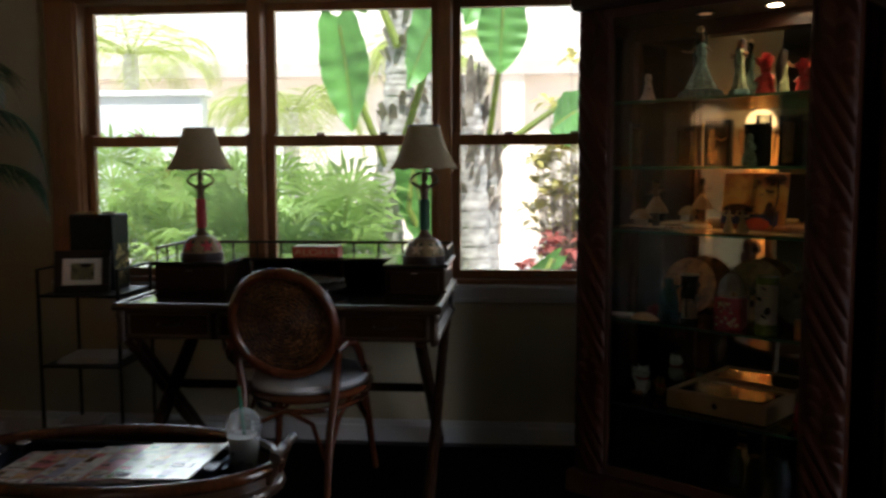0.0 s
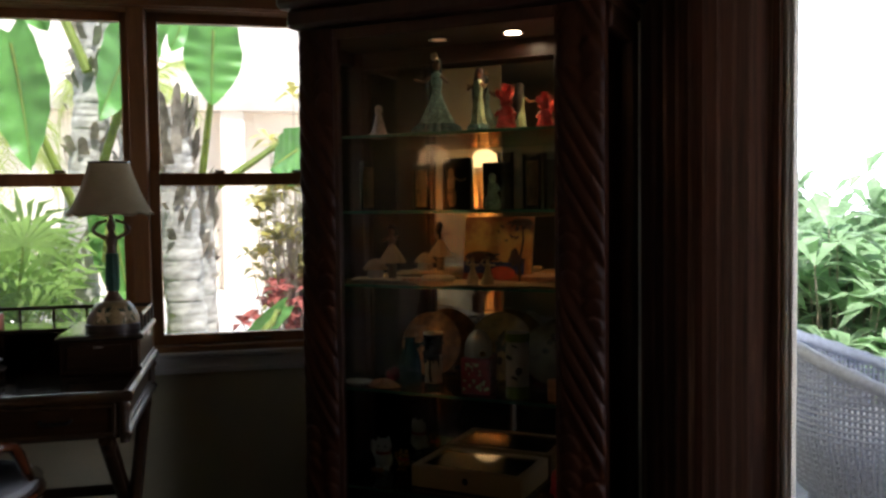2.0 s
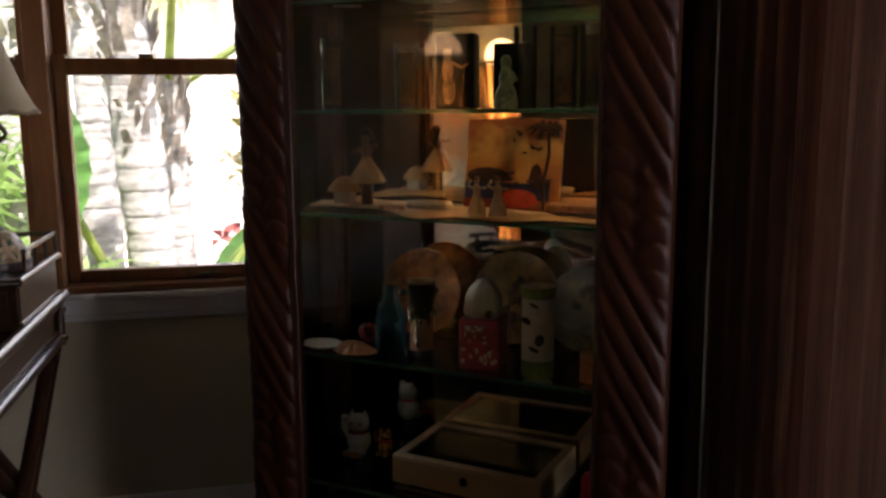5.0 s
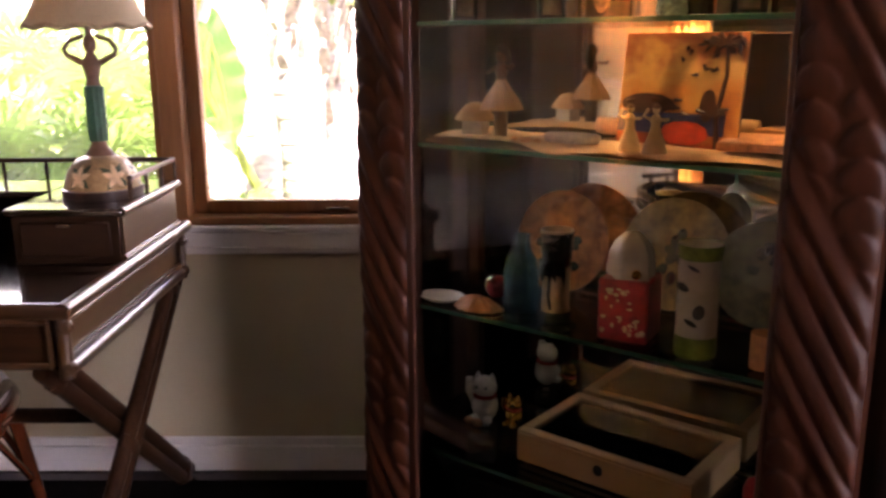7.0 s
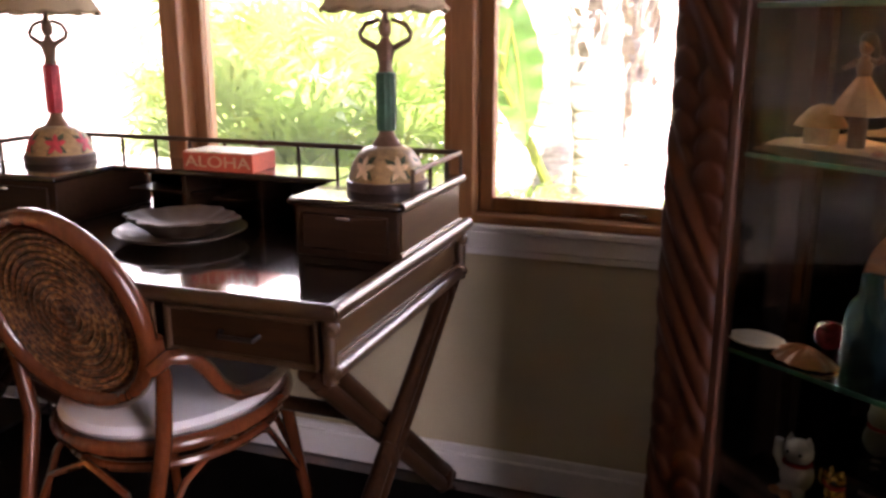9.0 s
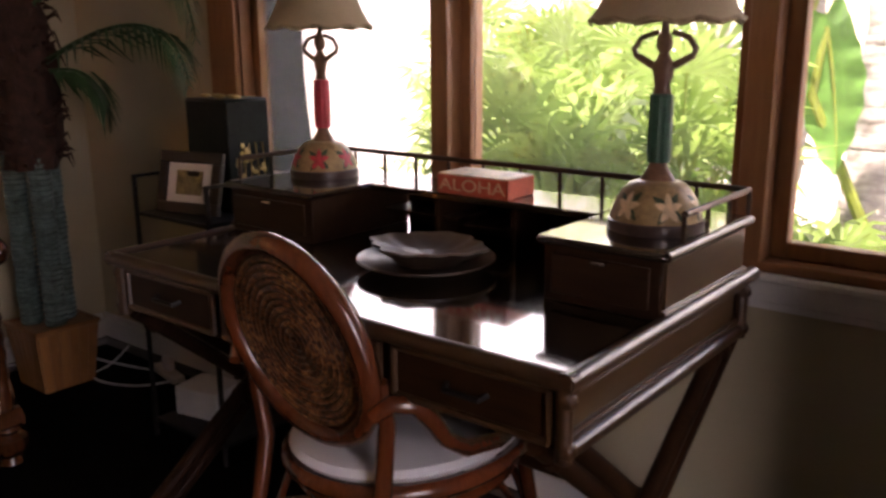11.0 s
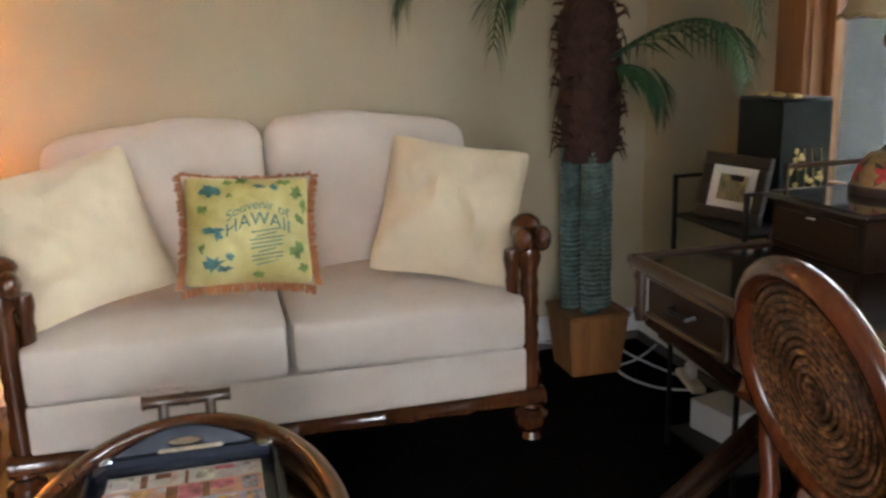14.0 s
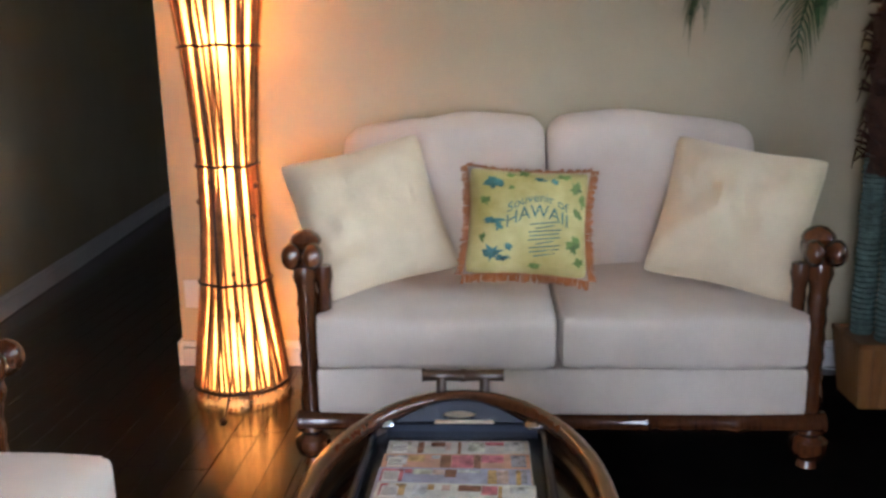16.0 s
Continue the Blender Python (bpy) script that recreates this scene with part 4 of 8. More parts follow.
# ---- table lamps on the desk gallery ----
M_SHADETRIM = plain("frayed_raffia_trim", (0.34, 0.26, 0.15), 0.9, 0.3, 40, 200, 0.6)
M_SKIN = plain("bronze_figure", (0.16, 0.085, 0.05), 0.4, 0.2, 25, 120, 0.2)
M_REDSKIRT = plain("red_painted_skirt", (0.42, 0.03, 0.045), 0.5, 0.25, 30, 160, 0.4)
M_GREENSKIRT = plain("green_painted_skirt", (0.02, 0.085, 0.048), 0.5, 0.25, 30, 160, 0.4)
M_BASECREAM = plain("cream_painted_base", (0.30, 0.20, 0.09), 0.4, 0.35, 14, 90, 0.15)
M_BASEDARK = plain("dark_painted_base", (0.05, 0.03, 0.025), 0.35, 0.3, 14, 90, 0.15)
M_PETALRED = plain("red_painted_petal", (0.50, 0.04, 0.05), 0.45, 0.25, 30, 90, 0.1)
M_PETALPALE = plain("pale_painted_petal", (0.68, 0.50, 0.30), 0.45, 0.2, 30, 90, 0.1)
M_LEAFPAINT = plain("green_painted_leaf", (0.035, 0.06, 0.025), 0.45, 0.3, 30, 90, 0.1)


def table_lamp(at, skirt, petal, label, turn):
    l = thing("table_lamp", at, turn, label, "table lamp", "lamps on the desk")
    dome = [(0.086, 0), (0.087, 0.012), (0.085, 0.020), (0.081, 0.036), (0.072, 0.058), (0.061, 0.076), (0.052, 0.086), (0.034, 0.092), (0.0, 0.094)]
    b = part("base", Geo().lathe(dome, 36), M_BASECREAM, l, "flared base painted with flowers")
    part("base_ring", Geo().lathe([(0.088, 0), (0.090, 0.008), (0.089, 0.019), (0.085, 0.021)], 36), M_BASEDARK, b)

    def on_base(t0, z0, a, length, width, proud):
        """A tapered painted stroke lying on the base, from its middle outwards at angle a."""
        def stroke(u, v):
            w = width * math.sin(math.pi * min(1, 0.08 + 0.9 * v)) * (u - 0.5)
            p, q = v * length * math.cos(a) - w * math.sin(a), v * length * math.sin(a) + w * math.cos(a)
            z = min(0.084, max(0.022, z0 + q))
            r = float(np.interp(z, [c[1] for c in dome], [c[0] for c in dome])) + proud
            t = t0 + p / r
            return (r * math.cos(t), r * math.sin(t), z)

        return Geo().sheet(stroke, 4, 7)

    for k in range(6):
        t0 = k * 1.047
        for q in range(4):
            part("painted_leaf", on_base(t0, 0.050, 0.9 + q * 1.5708, 0.034, 0.014, 0.0008), M_LEAFPAINT, b)
        g = Geo()
        for q in range(5):
            h_ = on_base(t0, 0.050, 0.3 + q * 1.2566, 0.027, 0.013, 0.0016)
            g.add(h_.v, h_.f)
        tagged(part("painted_flower", g, petal, b), kind="stuff")
    f = Geo()
    f.lathe([(0.036, 0.088), (0.030, 0.098), (0.020, 0.112), (0.014, 0.128), (0.014, 0.15), (0.018, 0.245), (0.014, 0.262), (0.019, 0.285), (0.022, 0.298), (0.012, 0.312), (0.008, 0.322)], 14, (0, 0, 0), 1.0, 0.7)
    f.ball((0, 0, 0.338), (0.015, 0.016, 0.021), 12, 8)
    f.lathe([(0.009, 0.352), (0.007, 0.366), (0.006, 0.385)], 8)
    for s in (-1, 1):
        f.tube([(s * 0.019, 0, 0.298), (s * 0.051, 0.002, 0.316), (s * 0.055, 0.002, 0.328), (s * 0.042, 0.004, 0.347), (s * 0.012, 0.004, 0.357)], [0.0075, 0.006, 0.006, 0.0055, 0.005], 8)
    part("figure", f, M_SKIN, l, "bronze figure with raised arms")
    part("skirt", Geo().lathe([(0.012, 0.25), (0.0215, 0.246), (0.022, 0.20), (0.0225, 0.15), (0.021, 0.125), (0.012, 0.124)], 24, (0, 0, 0), 1, 0.85, lambda t, z: 1 + 0.06 * math.sin(t * 11)), skirt, l)
    sh = part("shade", Geo().lathe([(0.132, 0.376), (0.1335, 0.378), (0.120, 0.40), (0.098, 0.445), (0.076, 0.505), (0.064, 0.545), (0.062, 0.545), (0.074, 0.505), (0.096, 0.445), (0.118, 0.40), (0.1315, 0.376)], 40, (0, 0, 0), 1, 1, lambda t, z: 1 + 0.012 * math.sin(t * 4 + 0.6) * (z < 0.39), False), M_SHADE, l, "cone-shaped oatmeal fabric shade")
    part("shade_trim", Geo().tube([(0.133 * math.cos(6.28318 * i / 40), 0.133 * math.sin(6.28318 * i / 40), 0.376 + 0.004 * math.sin(i * 1.7)) for i in range(40)], 0.0042, 6, False, True), M_SHADETRIM, sh)
    part("top_trim", Geo().tube([(0.063 * math.cos(6.28318 * i / 28), 0.063 * math.sin(6.28318 * i / 28), 0.545) for i in range(28)], 0.0042, 6, False, True), M_BASEDARK, sh)
    part("harp", Geo().tube([(0, 0, 0.38), (0.03, 0, 0.42), (0.03, 0, 0.49), (0, 0, 0.53), (-0.03, 0, 0.49), (-0.03, 0, 0.42), (0, 0, 0.38)], 0.002, 6).tube([(-0.063, 0, 0.53), (0.063, 0, 0.53)], 0.002, 6), M_BLACKMETAL, l)
    return l


table_lamp((0.668, 4.332, HT), M_GREENSKIRT, M_PETALPALE, "table lamp of a green-skirted dancer under a tan shade", 12)
table_lamp((-0.303, 4.41, HT), M_REDSKIRT, M_PETALRED, "table lamp of a red-skirted dancer under a tan shade", 6)

# ---- boxed book on the gallery ----
M_ORANGE = plain("faded_orange_card", (0.55, 0.10, 0.05), 0.55, 0.15, 12, 120, 0.15)
M_CARDTOP = plain("cream_printed_card", (0.62, 0.52, 0.38), 0.5, 0.3, 22, 120, 0.1)
M_CREAMINK = plain("cream_ink", (0.66, 0.42, 0.26), 0.6, 0.1, 20, 120, 0.0)
bk = thing("gift_box", (0.195, 4.442, HT), 1, "low orange box with cream lettering lying on the desk gallery", "box")
part("box_sides", Geo().box(-0.098, 0.098, -0.055, 0.055, 0.0, 0.044, 0.002), M_ORANGE, bk)
part("lid_print", Geo().box(-0.096, 0.096, -0.053, 0.053, 0.044, 0.0475, 0.001), M_CARDTOP, bk)
lettering("letters", "ALOHA", 0.040, M_CREAMINK, bk, pose(0, -0.0555, 0.022, 90, 0, 0) @ Matrix.Diagonal((1.35, 1, 1, 1)), 0.0006)

# ---- stacked dishes ----
M_WOODDISH = wood("brown_wood_dish", (0.030, 0.019, 0.012), (0.095, 0.062, 0.040), 0.5, 9.0, "x", 0.15)
pl = thing("round_plate", (0.222, 4.195, DZ - 0.003), 0, "round brown carved plate lying on the desk", "plate")
part("plate_dish", Geo().lathe([(0.07, 0), (0.08, 0.004), (0.120, 0.014), (0.146, 0.024), (0.146, 0.028), (0.118, 0.019), (0.07, 0.010), (0.0, 0.009)], 44), M_WOODDISH, pl)
bw = thing("scalloped_bowl", (0.222, 4.20, DZ + 0.007), 8, "scalloped grey-brown square bowl stacked on a plate", "bowl")
part("bowl_shell", Geo().lathe([(0.070, 0.004), (0.078, 0.012), (0.094, 0.022), (0.112, 0.034), (0.126, 0.042), (0.124, 0.046), (0.106, 0.038), (0.07, 0.026), (0.0, 0.022)], 56, (0, 0, 0), 1, 0.85, lambda t, z: 1 + (0.07 * math.cos(4 * t) + 0.05 * math.sin(12 * t)) * min(1, z / 0.035)), M_WOODDISH, bw)

# ---- iron rack beside the desk ----
rk = thing("iron_rack", (-0.79, 4.41, 0), 0, "thin black iron rack with two shelves beside the desk", "rack")
g0 = 0.175
for x in (-g0, g0):
    for y in (-0.15, 0.17):
        part("post", Geo().box(x - 0.006, x + 0.006, y - 0.006, y + 0.006, 0, 0.845, 0.001), M_BLACKMETAL, rk)
    part("side_rail", Geo().box(x - 0.005, x + 0.005, -0.144, 0.164, 0.835, 0.845, 0.001), M_BLACKMETAL, rk)
for z in (0.722, 0.42, 0.055):
    part("shelf", Geo().box(-g0 + 0.006, g0 - 0.006, -0.15, 0.17, z, z + 0.012, 0.001), M_BLACKMETAL, rk)
M_LACQ = plain("black_lacquer", (0.009, 0.012, 0.012), 0.4, 0.3, 12, 120, 0.05, 0, coat=0.1)
M_LACQ.node_tree.nodes["Principled BSDF"].inputs["Specular IOR Level"].default_value = 0.12
M_LACQ.node_tree.nodes["Principled BSDF"].inputs["Coat Weight"].default_value = 0.0
M_GOLD = plain("gold_paint", (0.40, 0.30, 0.12), 0.35, 0.2, 20, 150, 0.1, 0.7)
lb = thing("lacquer_box", (-0.80, 4.485, 0.734), 0, "tall black lacquer box with gold painted plants", "box")
part("body", Geo().box(-0.098, 0.098, -0.075, 0.08, 0, 0.325, 0.003), M_LACQ, lb)
g = Geo().box(-0.096, 0.096, -0.073, 0.078, 0.325, 0.331, 0.002)
part("lid", g, M_LACQ, lb)
g = Geo()
for k in range(5):
    g.ball((-0.07 + k * 0.035, -0.02 + 0.02 * (k % 2), 0.336), (0.024, 0.016, 0.006), 8, 5)
part("lid_ornament", g, M_GOLD, lb, "gilded ornament on the lid")
g = Geo()
rnd = random.Random(8)
for k in range(22):
    y, z = rnd.uniform(-0.05, 0.06), 0.04 + rnd.random() * 0.16
    g.ball((0.099, y, z), (0.0012, 0.006 + 0.008 * rnd.random(), 0.005 + 0.006 * rnd.random()), 8, 4)
for k in range(4):
    y = -0.03 + k * 0.025
    g.tube([(0.099, y, 0.02), (0.099, y + 0.012, 0.12), (0.099, y + 0.004, 0.20)], 0.0014, 5)
part("painted_spray", g, M_GOLD, lb)
M_DARKFRAME = wood("dark_picture_frame", (0.008, 0.005, 0.004), (0.02, 0.012, 0.009), 0.55, 6)
M_MAT = plain("white_picture_mat", (0.72, 0.70, 0.66), 0.8, 0.03, 10, 150, 0.05)
M_PHOTO = plain("small_landscape_print", (0.22, 0.19, 0.09), 0.5, 0.5, 26, 60, 0.0)
pf = thing("picture_frame", (-0.805, 4.325, 0.734), 0, "small landscape in a dark frame with white mat", "picture frame")
tilt = pose(0, 0, 0.0, -14, 0, 14)
g = Geo()
for b in ((-0.115, 0.115, -0.01, 0.01, 0.0, 0.034), (-0.115, 0.115, -0.01, 0.01, 0.150, 0.184), (-0.115, -0.081, -0.01, 0.01, 0.034, 0.150), (0.081, 0.115, -0.01, 0.01, 0.034, 0.150)):
    g.box(*b, 0.003)
part("moulding", g.moved(tilt), M_DARKFRAME, pf)
part("mat", Geo().box(-0.081, 0.081, -0.002, 0.002, 0.034, 0.150).moved(tilt), M_MAT, pf)
part("print", Geo().box(-0.048, 0.048, -0.0045, -0.002, 0.056, 0.128).moved(tilt), M_PHOTO, pf)
part("easel_leg", Geo().box(-0.02, 0.02, 0.0, 0.006, 0.0, 0.13).moved(pose(0, 0.06, 0, 18, 0, 14)), M_DARKFRAME, pf)
M_PAPERW = plain("white_card", (0.66, 0.67, 0.70), 0.6, 0.04, 8, 120, 0.1)
single("white_carton", Geo().box(-0.085, 0.085, -0.065, 0.065, 0, 0.095, 0.003), M_PAPERW, "plain white carton on the lowest rack shelf", "box", at=(-0.862, 4.395, 0.067), turn=12)
single("paper_stack", Geo().box(-0.13, 0.12, -0.10, 0.11, 0, 0.012, 0.001).box(-0.12, 0.13, -0.09, 0.10, 0.012, 0.022, 0.001), M_PAPERW, "stack of white papers on the middle rack shelf", "papers", at=(-0.79, 4.40, 0.432), turn=4)

# cables on the floor
M_CABLE = plain("white_cable", (0.62, 0.63, 0.66), 0.5, 0.05, 20, 100, 0.0)


def cable(pts):
    ps = [Vector(p) for p in pts]
    out = []
    for i in range(len(ps) - 1):
        a, b, c, d = ps[max(i - 1, 0)], ps[i], ps[i + 1], ps[min(i + 2, len(ps) - 1)]
        for k in range(8):
            t = k / 8
            out.append(0.5 * ((2 * b) + (c - a) * t + (2 * a - 5 * b + 4 * c - d) * t * t + (3 * b - a - 3 * c + d) * t ** 3))
    return out + [ps[-1]]


single("power_cable", Geo().tube(cable([(-1.78, 4.66, 0.005), (-1.70, 4.57, 0.005), (-1.64, 4.485, 0.005), (-1.60, 4.40, 0.005), (-1.49, 4.385, 0.008), (-1.357, 4.449, 0.008), (-1.286, 4.57, 0.012)]), 0.0045, 8), M_CABLE, "white power cable looped on the dark floor", "cable", "cables on the floor")
single("power_cable", Geo().tube(cable([(-1.97, 4.20, 0.005), (-1.93, 4.30, 0.005), (-1.87, 4.42, 0.005), (-1.816, 4.487, 0.005), (-1.66, 4.50, 0.014), (-1.484, 4.56, 0.005), (-1.42, 4.575, 0.015)]), 0.0045, 8), M_CABLE, "white power cable running behind the plant pot", "cable", "cables on the floor")
ps = thing("power_strip", (-1.37, 4.575, 0), -12, "pale power strip with a white plug on the floor", "power strip")
part("strip_body", Geo().box(-0.10, 0.10, -0.025, 0.025, 0, 0.03, 0.006), M_DOORFR, ps)
part("plug", Geo().box(-0.02, 0.03, -0.018, 0.018, 0.03, 0.085, 0.008), M_PAPERW, ps)

# ---- coffee table with tray ----
TZ = 0.52
ct = thing("coffee_table", (0.022, 2.89, 0), 0, "oval dark bamboo tray table with raised rim and handles", "coffee table")
EA, EB = 0.43, 0.245
el = lambda f, z, n=48: [(EA * f * math.cos(6.28318 * i / n), EB * f * math.sin(6.28318 * i / n), z) for i in range(n)]
part("top", Geo().lathe([(0.0, TZ - 0.065), (0.97, TZ - 0.065), (0.97, TZ - 0.045), (0.0, TZ - 0.045)], 48, (0, 0, 0), EA, EB), M_DESKTOP, ct)
part("rim", Geo().tube(el(1.0, TZ), 0.017, 10, False, True), M_SOFAWOOD, ct, "red-brown bamboo rim")
part("lower_rim", Geo().tube(el(1.0, TZ - 0.055), 0.017, 10, False, True), M_BAMBOO_D, ct)
part("rim_wall", Geo().lathe([(0.985, TZ - 0.055), (1.0, TZ - 0.055), (1.0, TZ), (0.985, TZ)], 48, (0, 0, 0), EA, EB, None, False), M_BAMBOO_D, ct)
for s in (-1, 1):
    x = s * (EA + 0.012)
    g = Geo()
    for y in (-0.045, 0.045):
        g.tube([(s * (EA - 0.01), y, TZ - 0.04), (x, y, TZ + 0.022), (x + s * 0.006, y, TZ + 0.036)], 0.011, 10)
    bamboo_pole(g, (x + s * 0.008, -0.085, TZ + 0.042), (x + s * 0.008, 0.085, TZ + 0.042), 0.0125, 0.08)
    part("handle", g, M_BAMBOO_D, ct)
for sx in (-1, 1):
    for sy in (-1, 1):
        part("leg", Geo().tube([(sx * 0.28, sy * 0.14, TZ - 0.065), (sx * 0.30, sy * 0.16, 0.2), (sx * 0.33, sy * 0.18, 0)], 0.018, 10), M_BAMBOO_D, ct)
part("lower_shelf", Geo().lathe([(0.0, 0.16), (0.78, 0.16), (0.78, 0.178), (0.0, 0.178)], 40, (0, 0, 0), EA, EB), M_BAMBOO_D, ct)
M_TRAY = plain("dark_metal_tray", (0.03, 0.035, 0.05), 0.2, 0.2, 10, 120, 0.1, 0.6)
tr = thing("serving_tray", (-0.01, 2.885, TZ - 0.045), 0, "dark rectangular serving tray with bright metal corners", "tray")
part("tray_bed", Geo().box(-0.315, 0.315, -0.165, 0.165, 0, 0.010, 0.004), M_TRAY, tr)
for y in (-0.165, 0.165):
    part("tray_side", Geo().tube([(-0.31, y, 0.03), (0.31, y, 0.03)], 0.008, 8).box(-0.315, 0.315, y - 0.005, y + 0.005, 0.004, 0.03), M_TRAY, tr)
for s in (-1, 1):
    outer, inner = [], []
    for i in range(48):
        th = 6.28318 * i / 48
        yy = 0.135 * math.cos(th)
        outer.append((yy, 0.012 + 0.040 * math.cos(math.pi * yy / 0.27) if math.sin(th) > 0 else 0.0))
        inner.append((0.033 * math.cos(th), 0.026 + 0.0075 * math.sin(th)))
    g = Geo()
    vs_, fs_ = [], []
    for k, (yy, zz) in enumerate(outer + inner):
        vs_ += [(s * (0.312 + 0.5 * zz), yy, 0.012 + zz), (s * (0.322 + 0.5 * zz), yy, 0.012 + zz)]
    for i in range(48):
        j = (i + 1) % 48
        o0, o1, i0, i1 = 2 * i, 2 * j, 96 + 2 * i, 96 + 2 * j
        fs_ += [(o0, o1, i1, i0), (o0 + 1, i0 + 1, i1 + 1, o1 + 1), (o0, o0 + 1, o1 + 1, o1), (i0, i1, i1 + 1, i0 + 1)]
    g.add(vs_, fs_).box(s * 0.315 - 0.006, s * 0.315 + 0.006, -0.165, 0.165, 0.004, 0.026, 0.002)
    part("tray_handle", g, M_TRAY, tr, "arched end plate with a slot grip")
    for y in (-0.15, 0.15):
        part("tray_corner", Geo().box(s * 0.30 - 0.022, s * 0.30 + 0.022, y - 0.022, y + 0.022, 0.026, 0.041, 0.007), M_CHROME, tr)
MAGCOL = [(0.62, 0.58, 0.52), (0.60, 0.34, 0.24), (0.40, 0.40, 0.52), (0.74, 0.71, 0.64), (0.62, 0.28, 0.30), (0.62, 0.68, 0.46)]
M_INK = plain("dark_print", (0.06, 0.05, 0.05), 0.5, 0.3, 30, 200, 0.0)
M_PAGE = plain("page_edges", (0.70, 0.67, 0.60), 0.7, 0.08, 30, 300, 0.2)
PATCH = [plain("print_patch_%s" % n_, c, 0.16, 0.45, 38, 90, 0.0, coat=0.4) for n_, c in (("rose", (0.50, 0.16, 0.18)), ("green", (0.16, 0.30, 0.10)), ("ochre", (0.52, 0.34, 0.14)), ("grey", (0.28, 0.28, 0.32)), ("brown", (0.20, 0.09, 0.05)), ("cream", (0.66, 0.56, 0.42)), ("teal", (0.04, 0.28, 0.22)), ("pale", (0.70, 0.66, 0.62)), ("blush", (0.62, 0.38, 0.32)), ("white", (0.74, 0.72, 0.70)))]
rnd = random.Random(11)
for k in range(6):
    cov = plain("magazine_cover", MAGCOL[k], 0.15, 0.2, 20, 90, 0.0, coat=0.6)
    x = -0.165 + k * 0.068
    mg = new("magazine")
    tagged(mg, "glossy magazine fanned out in the serving tray", "magazine", "magazines in the tray")
    mg.matrix_basis = pose(x, 2.887 + rnd.uniform(-0.006, 0.006), TZ - 0.034 + 0.0062 * k, 0, -2.0, rnd.uniform(-2.5, 2.5))
    part("page_block", Geo().box(-0.105, 0.105, -0.132, 0.132, 0.0, 0.0042), M_PAGE, mg)
    part("cover", Geo().box(-0.106, 0.106, -0.134, 0.134, 0.0042, 0.0054), cov, mg)
    for row in range(3 if k == 5 else 1):
        y0 = -0.128
        while y0 < 0.12:
            y1 = min(0.128, y0 + rnd.uniform(0.006, 0.042))
            x1 = -0.098 + row * 0.062 + rnd.uniform(0.010, 0.058)
            part("cover_picture", Geo().box(-0.100 + row * 0.062, x1, y0, y1 - 0.001, 0.0054, 0.0057), rnd.choice(PATCH if k == 5 else PATCH[:1] + PATCH[2:6] + PATCH[8:]), mg)
            y0 = y1 + rnd.choice((0.0, 0.0, 0.012))
    part("barcode", Geo().box(-0.09, -0.05, -0.124, -0.096, 0.0059, 0.0064), M_MAT, mg)
    g = Geo()
    for q in range(7):
        g.box(-0.086, -0.056, -0.121 + q * 0.0036, -0.1195 + q * 0.0036, 0.0064, 0.0067)
    part("barcode_lines", g, M_INK, mg)
cd = thing("tan_coaster", (-0.350, 2.895, TZ - 0.045), 0, "small tan printed card case beside the tray", "case")
part("case_body", Geo().box(-0.030, 0.030, -0.062, 0.062, 0, 0.03, 0.006), M_CARDTOP, cd)
# iced drink
M_CLEARCUP = thin_glass("clear_plastic", (0.95, 0.96, 0.96), 1.45, 0.05, 0.5)
M_DRINK = plain("milky_drink", (0.78, 0.76, 0.70), 0.4, 0.08, 14, 90, 0.0)
M_STRAW = plain("green_straw", (0.01, 0.20, 0.11), 0.35, 0.05, 10, 90, 0.0)
cp = thing("iced_drink_cup", (0.350, 2.945, TZ - 0.045), 0, "clear plastic domed cup of milky drink with green straw", "cup")
part("cup_wall", Geo().lathe([(0.030, 0.0), (0.033, 0.004), (0.044, 0.112), (0.0465, 0.116), (0.0455, 0.117)], 28, (0, 0, 0), 1, 1, None, False), M_CLEARCUP, cp)
part("drink", Geo().lathe([(0.0, 0.002), (0.0295, 0.003), (0.0405, 0.098), (0.0, 0.099)], 24, (0, 0, 0), 1, 1, lambda t, z: 1 + 0.02 * math.sin(5 * t + z * 80)), M_DRINK, cp)
part("dome_lid", Geo().lathe([(0.0475, 0.112), (0.048, 0.119), (0.0455, 0.124), (0.042, 0.140), (0.032, 0.157), (0.018, 0.166), (0.010, 0.168)], 28, (0, 0, 0), 1, 1, None, False), M_CLEARCUP, cp)
part("straw", Geo().tube([(0.008, 0, 0.03), (-0.010, 0.0, 0.225)], 0.0042, 8), M_STRAW, cp)

# ---- bamboo floor lamp ----
M_LAMPPAPER, _nt, _b = material("glowing_lamp_lining")
_b.inputs["Base Color"].default_value = (0.9, 0.6, 0.3, 1)
_b.inputs["Emission Color"].default_value = (1.0, 0.46, 0.13, 1)
_b.inputs["Emission Strength"].default_value = 0.18
_tr = _nt.nodes.new("ShaderNodeBsdfTranslucent")
_tr.inputs[0].default_value = (0.95, 0.56, 0.21, 1)
_mx = _nt.nodes.new("ShaderNodeMixShader")
_mx.inputs[0].default_value = 0.6
_nt.links.new(_b.outputs[0], _mx.inputs[1])
_nt.links.new(_tr.outputs[0], _mx.inputs[2])
_nt.links.new(_mx.outputs[0], _nt.nodes["Material Output"].inputs[0])
M_LAMPCANE = plain("amber_cane_strip", (0.40, 0.17, 0.05), 0.5, 0.3, 20, 150, 0.3, trans=0.3, random=0.5)
